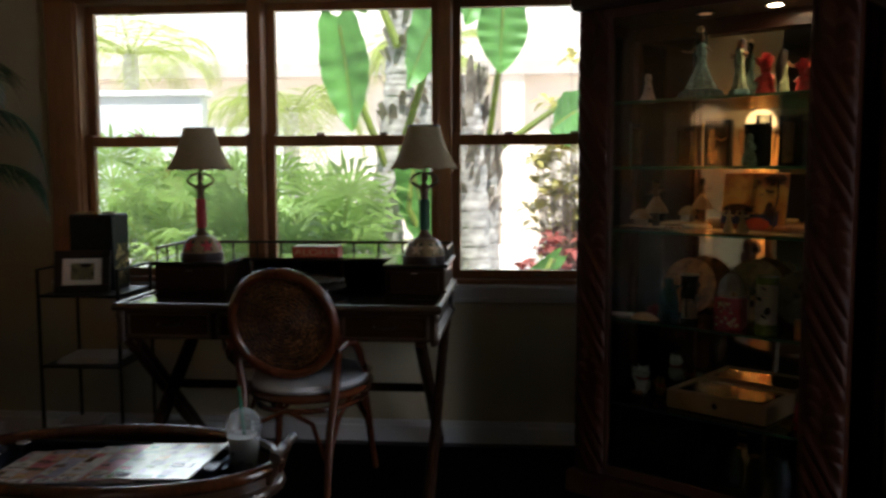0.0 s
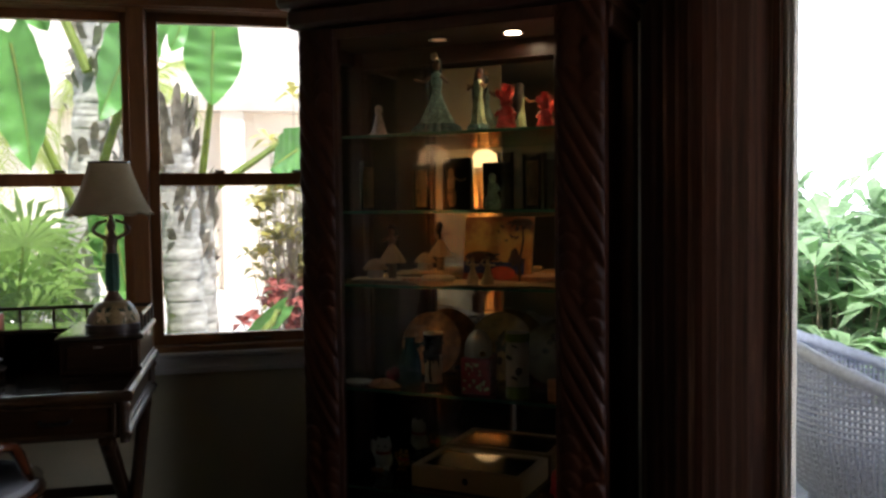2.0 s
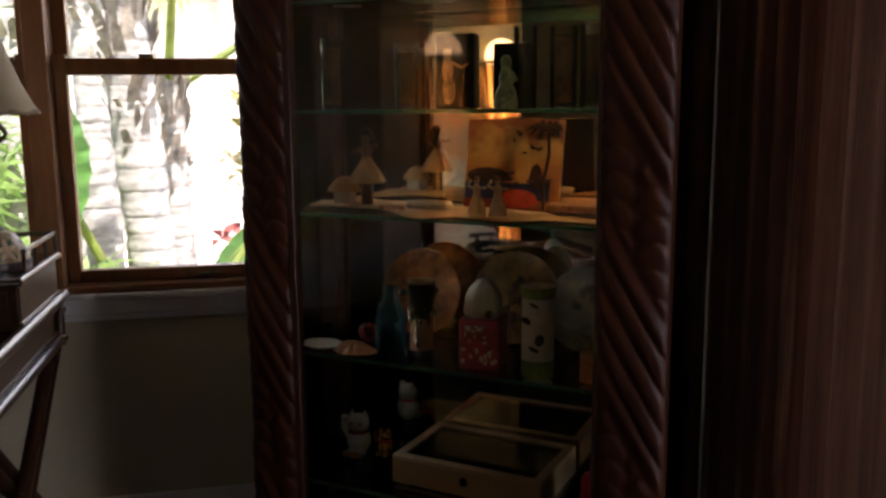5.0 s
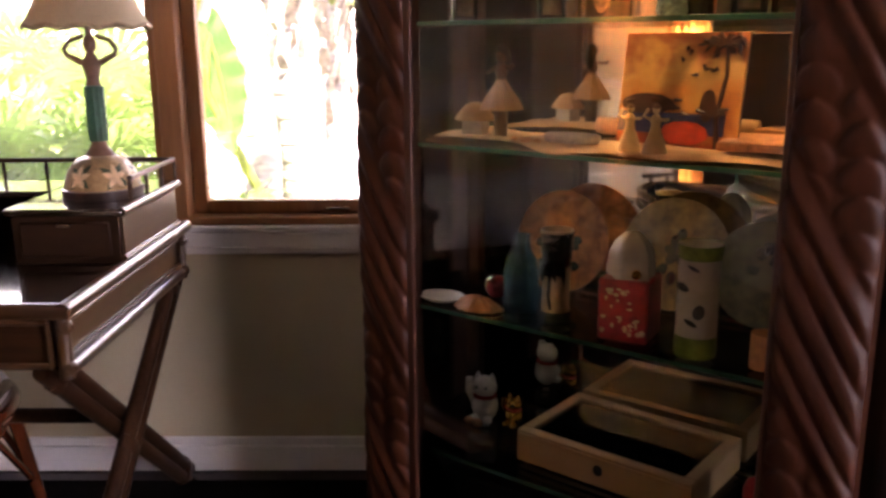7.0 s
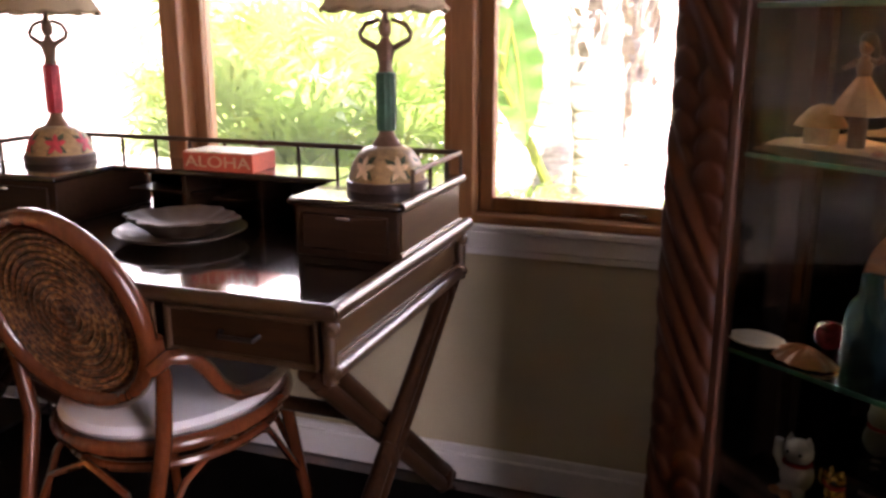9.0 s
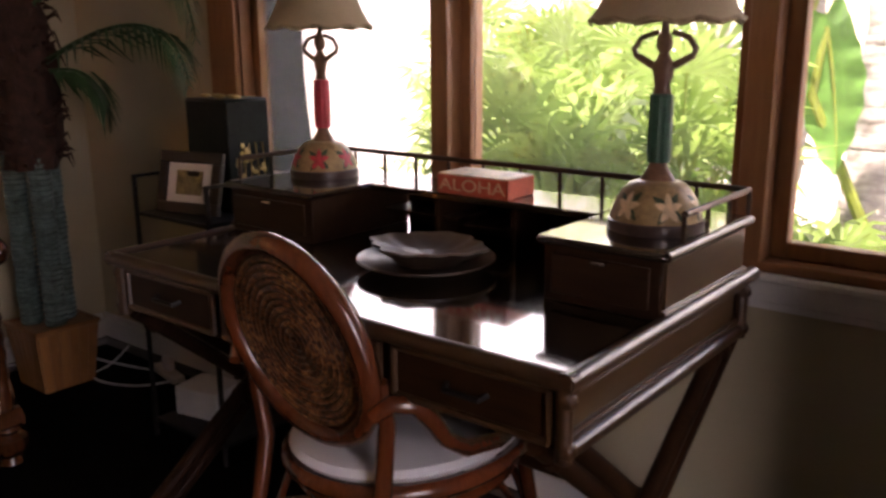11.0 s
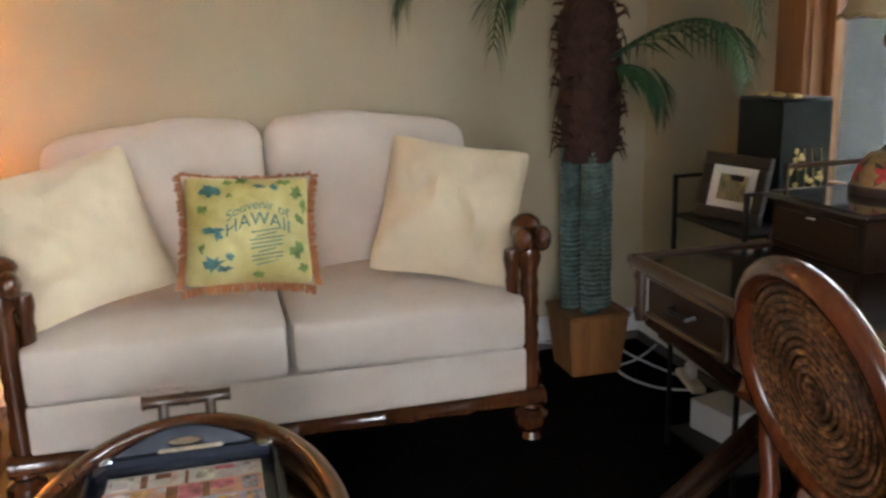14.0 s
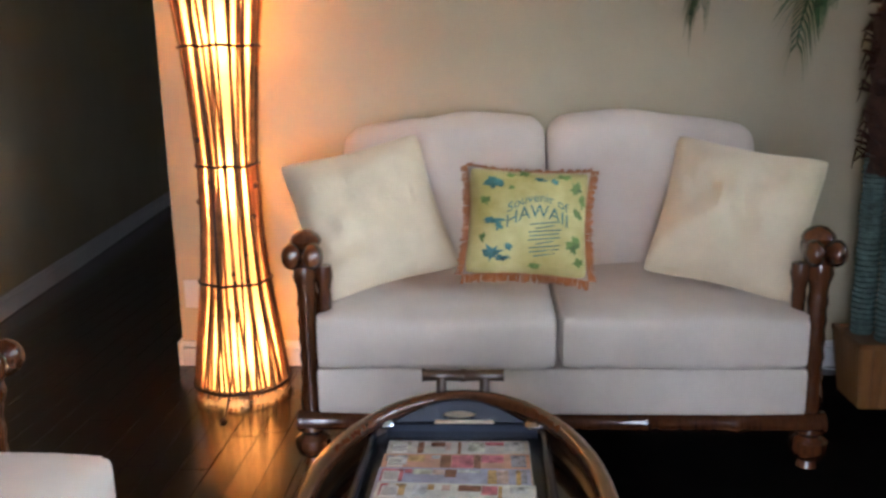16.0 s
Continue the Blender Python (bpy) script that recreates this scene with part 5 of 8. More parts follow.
M_LAMPDARK = wood("dark_lamp_cane", (0.03, 0.012, 0.007), (0.08, 0.035, 0.016), 0.5, 8, "z")
LP = [(0.02, 0.170), (0.10, 0.162), (0.20, 0.150), (0.30, 0.137), (0.425, 0.121), (0.62, 0.106), (0.847, 0.101), (1.05, 0.112), (1.257, 0.130), (1.42, 0.152), (1.56, 0.178)]
lz, lr = [p[0] for p in LP], [p[1] for p in LP]
prof = lambda z: float(np.interp(z, lz, lr))
fl = thing("floor_lamp", (-1.765, 2.01, 0), 0, "tall waisted bamboo floor lamp glowing warm orange", "floor lamp")
part("lining", Geo().lathe([(prof(z) - 0.012, z) for z in np.linspace(0.04, 1.55, 26)], 36, (0, 0, 0), 1, 1, None, False), M_LAMPPAPER, fl, "glowing amber lining")
zs = [0.012, 0.10, 0.20, 0.30, 0.425, 0.62, 0.847, 1.05, 1.257, 1.42, 1.57]
rnd = random.Random(21)
for k in range(56):
    a0 = 6.28318 * k / 56
    tw = rnd.uniform(-0.05, 0.05)
    z_lo = 0.014 + rnd.uniform(-0.008, 0.010)
    pts = [((prof(z) + 0.002) * math.cos(a0 + tw * i), (prof(z) + 0.002) * math.sin(a0 + tw * i), max(z, z_lo)) for i, z in enumerate(zs)]
    dark = rnd.random() < 0.36
    cane = part("cane", Geo().tube(pts, 0.0062 if not dark else 0.0048, 6), M_LAMPDARK if dark else M_LAMPCANE, fl)
    if rnd.random() < 0.45:
        part("cane_knot", Geo().ball(Vector(pts[4]).lerp(Vector(pts[rnd.choice((3, 5, 6, 7))]), rnd.random()), (0.008, 0.008, 0.011), 8, 5), M_LAMPDARK, cane)
for z in (0.035, 0.425, 0.847, 1.257, 1.545):
    r = prof(z) + 0.009
    part("binding_ring", Geo().tube([(r * math.cos(6.28318 * i / 40), r * math.sin(6.28318 * i / 40), z + 0.003 * math.sin(i * 0.9)) for i in range(40)], 0.0055, 6, False, True), M_LAMPDARK, fl)
M_LAMPTOP = plain("cream_lamp_cap", (0.60, 0.48, 0.30), 0.7, 0.1, 8, 90, 0.1, trans=0.4)
part("top_ring", Geo().lathe([(0.15, 1.56), (0.195, 1.565), (0.195, 1.58), (0.15, 1.585)], 32, (0, 0, 0), 1, 1, None, False), M_LAMPTOP, fl)
bulb_mat = glow("hot_bulb", (1.0, 0.62, 0.27), 15.0)
for z in (0.19, 0.785, 1.30):
    part("bulb", Geo().ball((0, 0, z), (0.045, 0.045, 0.07), 14, 8), bulb_mat, fl, "warm glowing bulb")
part("stem", Geo().cyl((0, 0, 0.0), (0, 0, 1.3), 0.008), M_LAMPDARK, fl)
for a in (0.5, 2.6, 4.7):
    part("lamp_foot", Geo().cyl((0.10 * math.cos(a), 0.10 * math.sin(a), 0.0), (0.11 * math.cos(a), 0.11 * math.sin(a), 0.06), 0.009), M_LAMPDARK, fl)
part("foot_plate", Geo().lathe([(0.0, 0.0), (0.06, 0.0), (0.06, 0.010), (0.0, 0.016)], 24), M_LAMPDARK, fl)
sw = part("switch_cord", Geo().tube([(0.150, 0.015, 0.35), (0.170, 0.017, 0.20), (0.200, 0.018, 0.10), (0.27, 0.018, 0.02), (0.33, 0.02, 0.006)], 0.0035, 6), M_LAMPDARK, fl, "thin dark cord")
part("inline_switch", Geo().box(0.32, 0.345, 0.012, 0.028, 0.0, 0.012, 0.003), M_LAMPDARK, sw)
wl = bpy.data.lights.new("lamp_light", "POINT")
wl.energy, wl.color, wl.shadow_soft_size = 1.1, (1.0, 0.58, 0.26), 0.12
wlo = new("lamp_light", wl)
wlo.location = (-1.765, 2.01, 1.62)
# outlet on the wall behind the lamp
ot = thing("wall_outlet", (WALL_W + 0.002, 1.76, 0.30), 0, "white plastic wall outlet behind the floor lamp", "outlet", kind="structure")
part("plate", Geo().box(0, 0.006, -0.035, 0.035, -0.057, 0.057, 0.003), M_PAPERW, ot)

# ---- artificial palm in a square pot ----
M_POT = wood("orange_bamboo_slats", (0.16, 0.065, 0.020), (0.34, 0.15, 0.05), 0.4, 6, "z", 0.2, 0.15, 0.15)
M_TRUNK = plain("grey_teal_ringed_trunk", (0.10, 0.15, 0.135), 0.6, 0.4, 30, 140, 0.6)
M_FIBRE = plain("brown_palm_fibre", (0.050, 0.020, 0.011), 0.9, 0.4, 30, 200, 1.0)
M_FROND = plain("dark_palm_frond", (0.034, 0.085, 0.032), 0.45, 0.4, 14, 120, 0.2, trans=0.15)
pm = thing("potted_palm", (-1.655, 4.295, 0), 0, "artificial palm with three ringed trunks in a square pot", "potted plant")
pot = part("pot", Geo().add([(-0.092, -0.092, 0), (0.092, -0.092, 0), (0.092, 0.092, 0), (-0.092, 0.092, 0), (-0.115, -0.115, 0.235), (0.115, -0.115, 0.235), (0.115, 0.115, 0.235), (-0.115, 0.115, 0.235)], [(3, 2, 1, 0), (4, 5, 6, 7), (0, 1, 5, 4), (1, 2, 6, 5), (2, 3, 7, 6), (3, 0, 4, 7)]), M_POT, pm, "square orange-brown slatted pot")
for a in range(4):
    for k in range(6):
        s0, s1 = -1 + k / 3 + 0.02, -1 + (k + 1) / 3 - 0.02
        R = Matrix.Rotation(a * math.pi / 2, 4, "Z")
        g = Geo().add([(0.092 * s0, -0.096, 0.002), (0.092 * s1, -0.096, 0.002), (0.114 * s1, -0.120, 0.233), (0.114 * s0, -0.120, 0.233), (0.092 * s0, -0.091, 0.002), (0.092 * s1, -0.091, 0.002), (0.114 * s1, -0.114, 0.233), (0.114 * s0, -0.114, 0.233)], [(0, 1, 2, 3), (7, 6, 5, 4), (0, 4, 5, 1), (1, 5, 6, 2), (2, 6, 7, 3), (3, 7, 4, 0)])
        part("slat", g.moved(R), M_POT, pot)
g = Geo()
for a in range(4):
    g.box(-0.122, 0.122, -0.122, -0.104, 0.225, 0.245, 0.003, Matrix.Rotation(a * math.pi / 2, 4, "Z"))
part("pot_rim", g, M_POT, pot)
for (x, y, top) in ((-0.045, -0.05, 0.86), (0.045, -0.005, 0.84), (-0.01, 0.06, 0.88)):
    prof_t = []
    z = 0.20
    while z < top:
        prof_t += [(0.036, z), (0.041, z + 0.012), (0.034, z + 0.018)]
        z += 0.019
    part("trunk", Geo().lathe(prof_t, 16, (x, y, 0), 1, 1, lambda t, zz: 1 + 0.05 * math.sin(3 * t + zz * 40)), M_TRUNK, pm, "grey-teal ringed trunk")
g = Geo()
g.lathe([(0.085, 0.80), (0.095, 0.86), (0.10, 1.0), (0.105, 1.15), (0.095, 1.30), (0.06, 1.42), (0.02, 1.5)], 20, (0, 0, 0), 1, 1, lambda t, zz: 1 + 0.14 * math.sin(5 * t + zz * 23) + 0.08 * math.sin(13 * t - zz * 61))
rnd = random.Random(5)
for k in range(170):
    a, z = rnd.uniform(0, 6.283), rnd.uniform(0.82, 1.40)
    r = 0.098
    p = Vector((r * math.cos(a), r * math.sin(a), z))
    g.tube([p, p + Vector((0.03 * math.cos(a), 0.03 * math.sin(a), rnd.uniform(0.0, 0.03))), p + Vector((0.045 * math.cos(a + 0.3), 0.045 * math.sin(a + 0.3), rnd.uniform(-0.04, 0.02)))], [0.007, 0.005, 0.001], 5)
part("fibre_crown", g, M_FIBRE, pm, "shaggy brown fibre sheath")


def feather_frond(az, start_z, reach, rise, droop, leaf, seed, n=26):
    g = Geo()
    r = random.Random(seed)
    d = Vector((math.cos(az), math.sin(az), 0))
    side = Vector((-math.sin(az), math.cos(az), 0))
    spine = []
    for i in range(n + 1):
        t = i / n
        spine.append(Vector((0, 0, start_z)) + d * (0.06 + reach * math.sin(t * 1.45)) + Vector((0, 0, rise * math.sin(t * 2.2) - droop * t * t)))
    g.tube(spine, [0.009 * (1 - 0.8 * i / n) + 0.0012 for i in range(n + 1)], 6)
    for i in range(3, n + 1):
        t = i / n
        tang = (spine[i] - spine[i - 1]).normalized()
        ln = leaf * (0.45 + 0.9 * math.sin(math.pi * (0.15 + 0.8 * t)))
        for s in (-1, 1):
            out = (side * s * 0.75 + tang * 0.62 + Vector((0, 0, -0.18 - 0.25 * r.random()))).normalized()
            b = spine[i]
            m_ = b + out * ln * 0.5 + Vector((0, 0, 0.01))
            e = b + out * ln + Vector((0, 0, -0.035 - 0.03 * r.random()))
            w = tang * 0.0075
            k = len(g.v)
            g.v += [tuple(b - w * 0.5), tuple(b + w * 0.5), tuple(m_ + w), tuple(m_ - w), tuple(e)]
            g.f += [(k, k + 1, k + 2, k + 3), (k + 3, k + 2, k + 4)]
    return g


for k, (az, sz, reach, rise, droop, leaf) in enumerate(((-72, 1.38, 0.36, 0.16, 0.28, 0.15), (38, 1.12, 0.22, 0.05, 0.16, 0.12), (24, 1.14, 0.58, 0.22, 0.22, 0.14), (30, 1.34, 0.58, 0.30, 0.34, 0.16), (-112, 1.42, 0.64, 0.26, 0.30, 0.17), (-86, 1.44, 0.62, 0.28, 0.30, 0.17), (-10, 1.36, 0.55, 0.42, 0.16, 0.17), (160, 1.38, 0.30, 0.45, 0.1, 0.15), (-45, 1.42, 0.50, 0.55, 0.1, 0.17), (60, 1.42, 0.25, 0.5, 0.1, 0.15), (62, 1.10, 0.20, 0.05, 0.15, 0.12))):
    part("frond", feather_frond(radians(az), sz, reach, rise, droop, leaf, k), M_FROND, pm)


# ---- curio cabinet, set across the corner ----
CAB = thing("curio_cabinet", (1.40, 4.05, 0), -36.87, "tall carved mahogany curio cabinet with glass shelves and mirrored back", "display cabinet")
U0, U1, CD, CH = -0.155, 0.835, 0.40, 1.96
MIR = 0.355


def relief(x, z, w):
    """How far the carving stands proud at x across and z up a column: bands of slanting ribs, then bands of overlapping scales."""
    q = (z + 1.75 * x) % 0.60
    edge = min(1.0, (w / 2 - abs(x)) / 0.008)
    if q < 0.37:
        rib = abs(math.sin(math.pi * q / 0.074)) ** 0.6
        return rib * min(1.0, 8 * q / 0.37, 8 * (0.37 - q) / 0.37) * (0.55 + 0.45 * edge)
    ends = min(1.0, (q - 0.37) / 0.03, (0.60 - q) / 0.03)
    best = 0.0
    for col in (-0.27, 0.27):
        zz = (z + (0.026 if col > 0 else 0.0) + 0.35 * abs(x - col * w)) % 0.052
        dx, dz = (x - col * w) / (0.25 * w), (zz - 0.026) / 0.027
        r2 = dx * dx + dz * dz
        if r2 < 1:
            best = max(best, (1 - r2) ** 0.4 * (0.70 + 0.30 * dz))
    return best * ends * (0.6 + 0.4 * edge)


def carved_column(x, w):
    c = part("column", Geo().box(x - w / 2, x + w / 2, 0.004, 0.055, 0.09, CH - 0.12, 0.004), M_CARVED, CAB, "column carved with slanting flutes and scales")

    def face(u, v):
        xx, zz = (u - 0.5) * w, 0.095 + (CH - 0.22) * v
        h = relief(xx, zz, w)
        swell = 1 - (2 * xx / w) ** 4
        return (x + xx * (1 + 0.05 * h), 0.004 - 0.011 * swell - 0.008 * h, zz)

    part("carving", Geo().sheet(face, 36, 460), M_CARVED, c, "", 80)


carved_column(U0 + 0.063, 0.126)
carved_column(U1 - 0.067, 0.134)
part("plinth", Geo().box(U0 - 0.02, U1 + 0.02, -0.035, CD + 0.01, 0, 0.09, 0.006), M_CABIN, CAB)
part("cornice", Geo().box(U0 - 0.02, U1 + 0.02, -0.04, CD + 0.01, CH - 0.12, CH - 0.06, 0.012).box(U0 - 0.045, U1 + 0.045, -0.065, CD + 0.02, CH - 0.06, CH, 0.015), M_CABIN, CAB)
part("ceiling_panel", Geo().box(U0 + 0.02, U1 - 0.02, 0.03, CD - 0.01, 1.815, 1.84), M_CABIN, CAB)
part("back_panel", Geo().box(U0 + 0.02, U1 - 0.02, MIR + 0.014, CD, 0.09, CH - 0.12), M_CABIN, CAB)
part("back_mirror", Geo().box(-0.44, 0.44, -0.005, 0.0, 0.10, 1.78).moved(pose(0.34, MIR + 0.003, 0, 0, 0, -0.9)), M_MIRROR, CAB, "full mirrored back")
part("mirror_valance", Geo().box(U0 + 0.02, U1 - 0.02, MIR - 0.026, MIR - 0.014, 1.755, 1.815), M_CABIN, CAB)
part("floor_panel", Geo().box(U0 + 0.02, U1 - 0.02, 0.02, MIR, 0.09, 0.105), M_CABIN, CAB)
for x in (U0 + 0.005, U1 - 0.005):
    s = 1 if x > 0 else -1
    part("back_post", Geo().box(x - 0.03 - 0.012 * s, x + 0.03 - 0.012 * s, MIR - 0.03, CD, 0.09, CH - 0.12, 0.003), M_CABIN, CAB)
    pn = part("side_pane", Geo().box(x - 0.002, x + 0.002, 0.056, MIR - 0.031, 0.12, CH - 0.16), M_CASEGLASS, CAB, "clear glass side pane")
    part("side_rail", Geo().box(x - 0.015, x + 0.015, 0.056, MIR - 0.03, 0.09, 0.15, 0.003), M_CABIN, CAB)
    part("side_rail", Geo().box(x - 0.015, x + 0.015, 0.056, MIR - 0.03, CH - 0.19, CH - 0.12, 0.003), M_CABIN, CAB)
dr = part("glass_door", Geo().box(-0.029, -0.012, 0.0, 0.024, 0.095, CH - 0.125, 0.002).box(0.692, 0.701, 0.0, 0.024, 0.095, CH - 0.125, 0.002).box(-0.012, 0.692, 0.0, 0.024, 0.095, 0.135, 0.002).box(-0.012, 0.692, 0.0, 0.024, 1.80, CH - 0.125, 0.002), M_CABIN, CAB)
part("door_pane", Geo().box(-0.012, 0.692, 0.010, 0.014, 0.135, 1.80), M_CASEGLASS, dr, "clear glass door pane")
SHELF = [1.500, 1.262, 1.030, 0.695, 0.375]
for z in SHELF:
    sh = part("glass_shelf", Geo().box(U0 + 0.035, U1 - 0.035, 0.034, MIR - 0.014, z - 0.008, z), M_SHELFGLASS, CAB, "green-edged glass shelf")
    part("polished_edge", Geo().box(U0 + 0.035, U1 - 0.035, 0.030, 0.034, z - 0.0085, z + 0.0003, 0.001), M_GLASSEDGE, sh)
SPOT_GLOW = glow("spot_bulb", (1.0, 0.72, 0.42), 40.0)
SPOT_DIM = glow("dim_spot_bulb", (1.0, 0.5, 0.22), 0.12)
CM = CAB.matrix_basis
for x in (0.255, 0.505):
    sp = part("spotlight", Geo().lathe([(0.026, 1.806), (0.036, 1.806), (0.036, 1.8145), (0.026, 1.8145)], 24, (x, 0.19, 0), 1, 1, None, False), M_CHROME, CAB, "round recessed spotlight ring")
    part("spot_bulb", Geo().lathe([(0.0, 1.809), (0.025, 1.809), (0.025, 1.8135), (0.0, 1.8135)], 20, (x, 0.19, 0)), SPOT_GLOW if x > 0.4 else SPOT_DIM, sp)
    ld = bpy.data.lights.new("spotlight_beam", "SPOT")
    ld.energy, ld.color, ld.spot_size, ld.spot_blend, ld.shadow_soft_size = (4.4 if x > 0.4 else 0.35), (1.0, 0.50, 0.20), radians(95), 0.7, 0.02
    lo = new("spotlight_beam", ld)
    p = CM @ Vector((x, 0.19, 1.803))
    lo.matrix_world = look(p, p + Vector((0, 0, -1)) + (CM.to_3x3() @ Vector((0.0, 0.05, 0))))


def on_shelf(name, u, d, shelf, label, category, turn=0.0, group=""):
    p = CM @ Vector((u, d, SHELF[shelf] if shelf < 5 else 0.105))
    return thing(name, p, -36.87 + turn, label, category, group)


def solo(name, geo, mat, u, d, shelf, label, category, turn=0.0, group="", angle=38):
    p = CM @ Vector((u, d, SHELF[shelf] if shelf < 5 else 0.105))
    return single(name, geo, mat, label, category, group, at=p, turn=-36.87 + turn, angle=angle)


# colours inside
M_TEALDRESS = plain("patterned_teal_dress", (0.11, 0.19, 0.18), 0.45, 1.6, 48, 150, 0.3)
M_DARKDRESS = plain("patterned_green_dress", (0.10, 0.15, 0.11), 0.45, 1.8, 40, 150, 0.3)
M_REDDOLL = plain("red_cloth", (0.34, 0.03, 0.028), 0.6, 0.6, 50, 160, 0.5)
M_PORCE = plain("pale_porcelain", (0.60, 0.50, 0.42), 0.3, 0.15, 30, 120, 0.1)
M_MATBARK = plain("tapa_bark_cloth", (0.58, 0.36, 0.20), 0.9, 0.2, 9, 120, 0.6)
M_COIR = plain("orange_coir_mat", (0.48, 0.21, 0.09), 0.95, 0.35, 60, 260, 1.0)
M_SHELLORANGE = plain("orange_scallop", (0.62, 0.27, 0.12), 0.45, 0.2, 30, 120, 0.2)
M_BLUEGLASS = thin_glass("blue_glass", (0.30, 0.62, 0.70), 1.6, 0.02, 0.06)
M_BLACKGLAZE = plain("black_glaze", (0.02, 0.03, 0.025), 0.25, 0.4, 18, 80, 0.1, coat=0.5)
M_CREAMGLAZE = plain("cream_glaze", (0.55, 0.42, 0.27), 0.3, 0.12, 20, 80, 0.1, coat=0.4)
M_REDBOX = plain("red_patterned_tin", (0.42, 0.02, 0.03), 0.3, 0.3, 34, 90, 0.1, coat=0.4)
M_WHITECHINA = plain("white_china", (0.66, 0.63, 0.58), 0.3, 0.12, 26, 90, 0.2)
M_GREYGREEN = plain("green_glaze", (0.20, 0.28, 0.05), 0.4, 0.3, 20, 80, 0.2)
M_GOLDCAT = plain("polished_gold", (0.80, 0.52, 0.16), 0.18, 0.1, 20, 90, 0.2, 1.0)
M_PALEWOOD = wood("pale_box_wood", (0.42, 0.26, 0.13), (0.58, 0.39, 0.21), 0.5, 5, "x")
M_PLATEPAINT = plain("painted_orange_plate", (0.26, 0.10, 0.03), 0.3, 0.7, 22, 60, 0.0, coat=0.4)
M_TUMBLER = thin_glass("thin_tumbler", (0.86, 0.88, 0.86), 1.5, 0.02)
M_AMBER = plain("amber_print", (0.34, 0.19, 0.09), 0.4, 0.5, 22, 80, 0.0)
M_DARKSTONE = plain("dark_stone", (0.03, 0.032, 0.04), 0.35, 0.4, 20, 80, 0.2)

M_RUFFLE = plain("dark_teal_ruffle", (0.03, 0.10, 0.12), 0.5, 0.6, 60, 160, 0.3)


def dancer_doll(h, dress, hair, u, d, label, turn, flare, arm):
    """Dressed doll, one plain mesh with a few colours."""
    g = Geo()
    spans = []

    def run(mi, fn):
        a = len(g.f)
        fn()
        spans.append((a, len(g.f), mi))

    k = h / 0.25
    run(0, lambda: g.lathe([(0.050 * flare * k, 0), (0.047 * flare * k, 0.01 * k), (0.030 * flare * k, 0.06 * k), (0.020 * k, 0.11 * k), (0.014 * k, 0.135 * k), (0.018 * k, 0.16 * k), (0.016 * k, 0.185 * k), (0.006 * k, 0.195 * k)], 26, (0, 0, 0), 1, 0.8, lambda t, z: 1 + (0.10 * math.sin(9 * t) if z < 0.1 * k else 0)))
    run(4, lambda: g.lathe([(0.048 * flare * k, 0.0), (0.058 * flare * k, 0.004 * k), (0.050 * flare * k, 0.026 * k), (0.041 * flare * k, 0.034 * k)], 52, (0, 0, 0), 1, 0.8, lambda t, z: 1 + 0.09 * math.sin(17 * t), False))
    run(1, lambda: g.ball((0, 0, 0.212 * k), (0.013 * k, 0.013 * k, 0.017 * k), 12, 8))
    for s in (-1, 1):
        run(1, lambda s=s: g.tube([(s * 0.016 * k, 0, 0.178 * k), (s * 0.036 * k, -0.012 * k, 0.160 * k), (s * (0.062 if s == arm else 0.020) * k, -0.030 * k, (0.168 if s == arm else 0.175) * k)], [0.006 * k, 0.005 * k, 0.004 * k], 8))
    run(2, lambda: g.ball((0, 0.006 * k, 0.218 * k), (0.017 * k, 0.016 * k, 0.019 * k), 12, 8))
    run(2, lambda: g.tube([(0, 0.010 * k, 0.232 * k), (-0.006 * k, 0.014 * k, 0.19 * k), (-0.014 * k, 0.012 * k, 0.14 * k), (-0.017 * k, 0.010 * k, 0.085 * k)], [0.015 * k, 0.022 * k, 0.020 * k, 0.006 * k], 10))
    if hair is M_BLACKGLAZE and flare > 1:
        run(3, lambda: [g.ball((-0.004 + 0.008 * math.cos(q * 1.256), -0.010, 0.238 * k + 0.008 * math.sin(q * 1.256)), 0.006, 8, 5) for q in range(5)])
    ob = solo("dancer_doll", g, [dress, M_SKIN, hair, M_PETALPALE, M_RUFFLE], u, d, 0, label, "doll", turn, "dolls on the top shelf")
    for a, b, mi in spans:
        for f in range(a, b):
            ob.data.polygons[f].material_index = mi
    return ob


dancer_doll(0.258, M_TEALDRESS, M_BLACKGLAZE, 0.262, 0.15, "dancing doll in a flared teal dress with head flowers", 10, 1.35, -1)
dancer_doll(0.215, M_DARKDRESS, M_DARKSTONE, 0.400, 0.16, "dark-haired dancing doll in a pale green dress", -15, 0.8, 1)


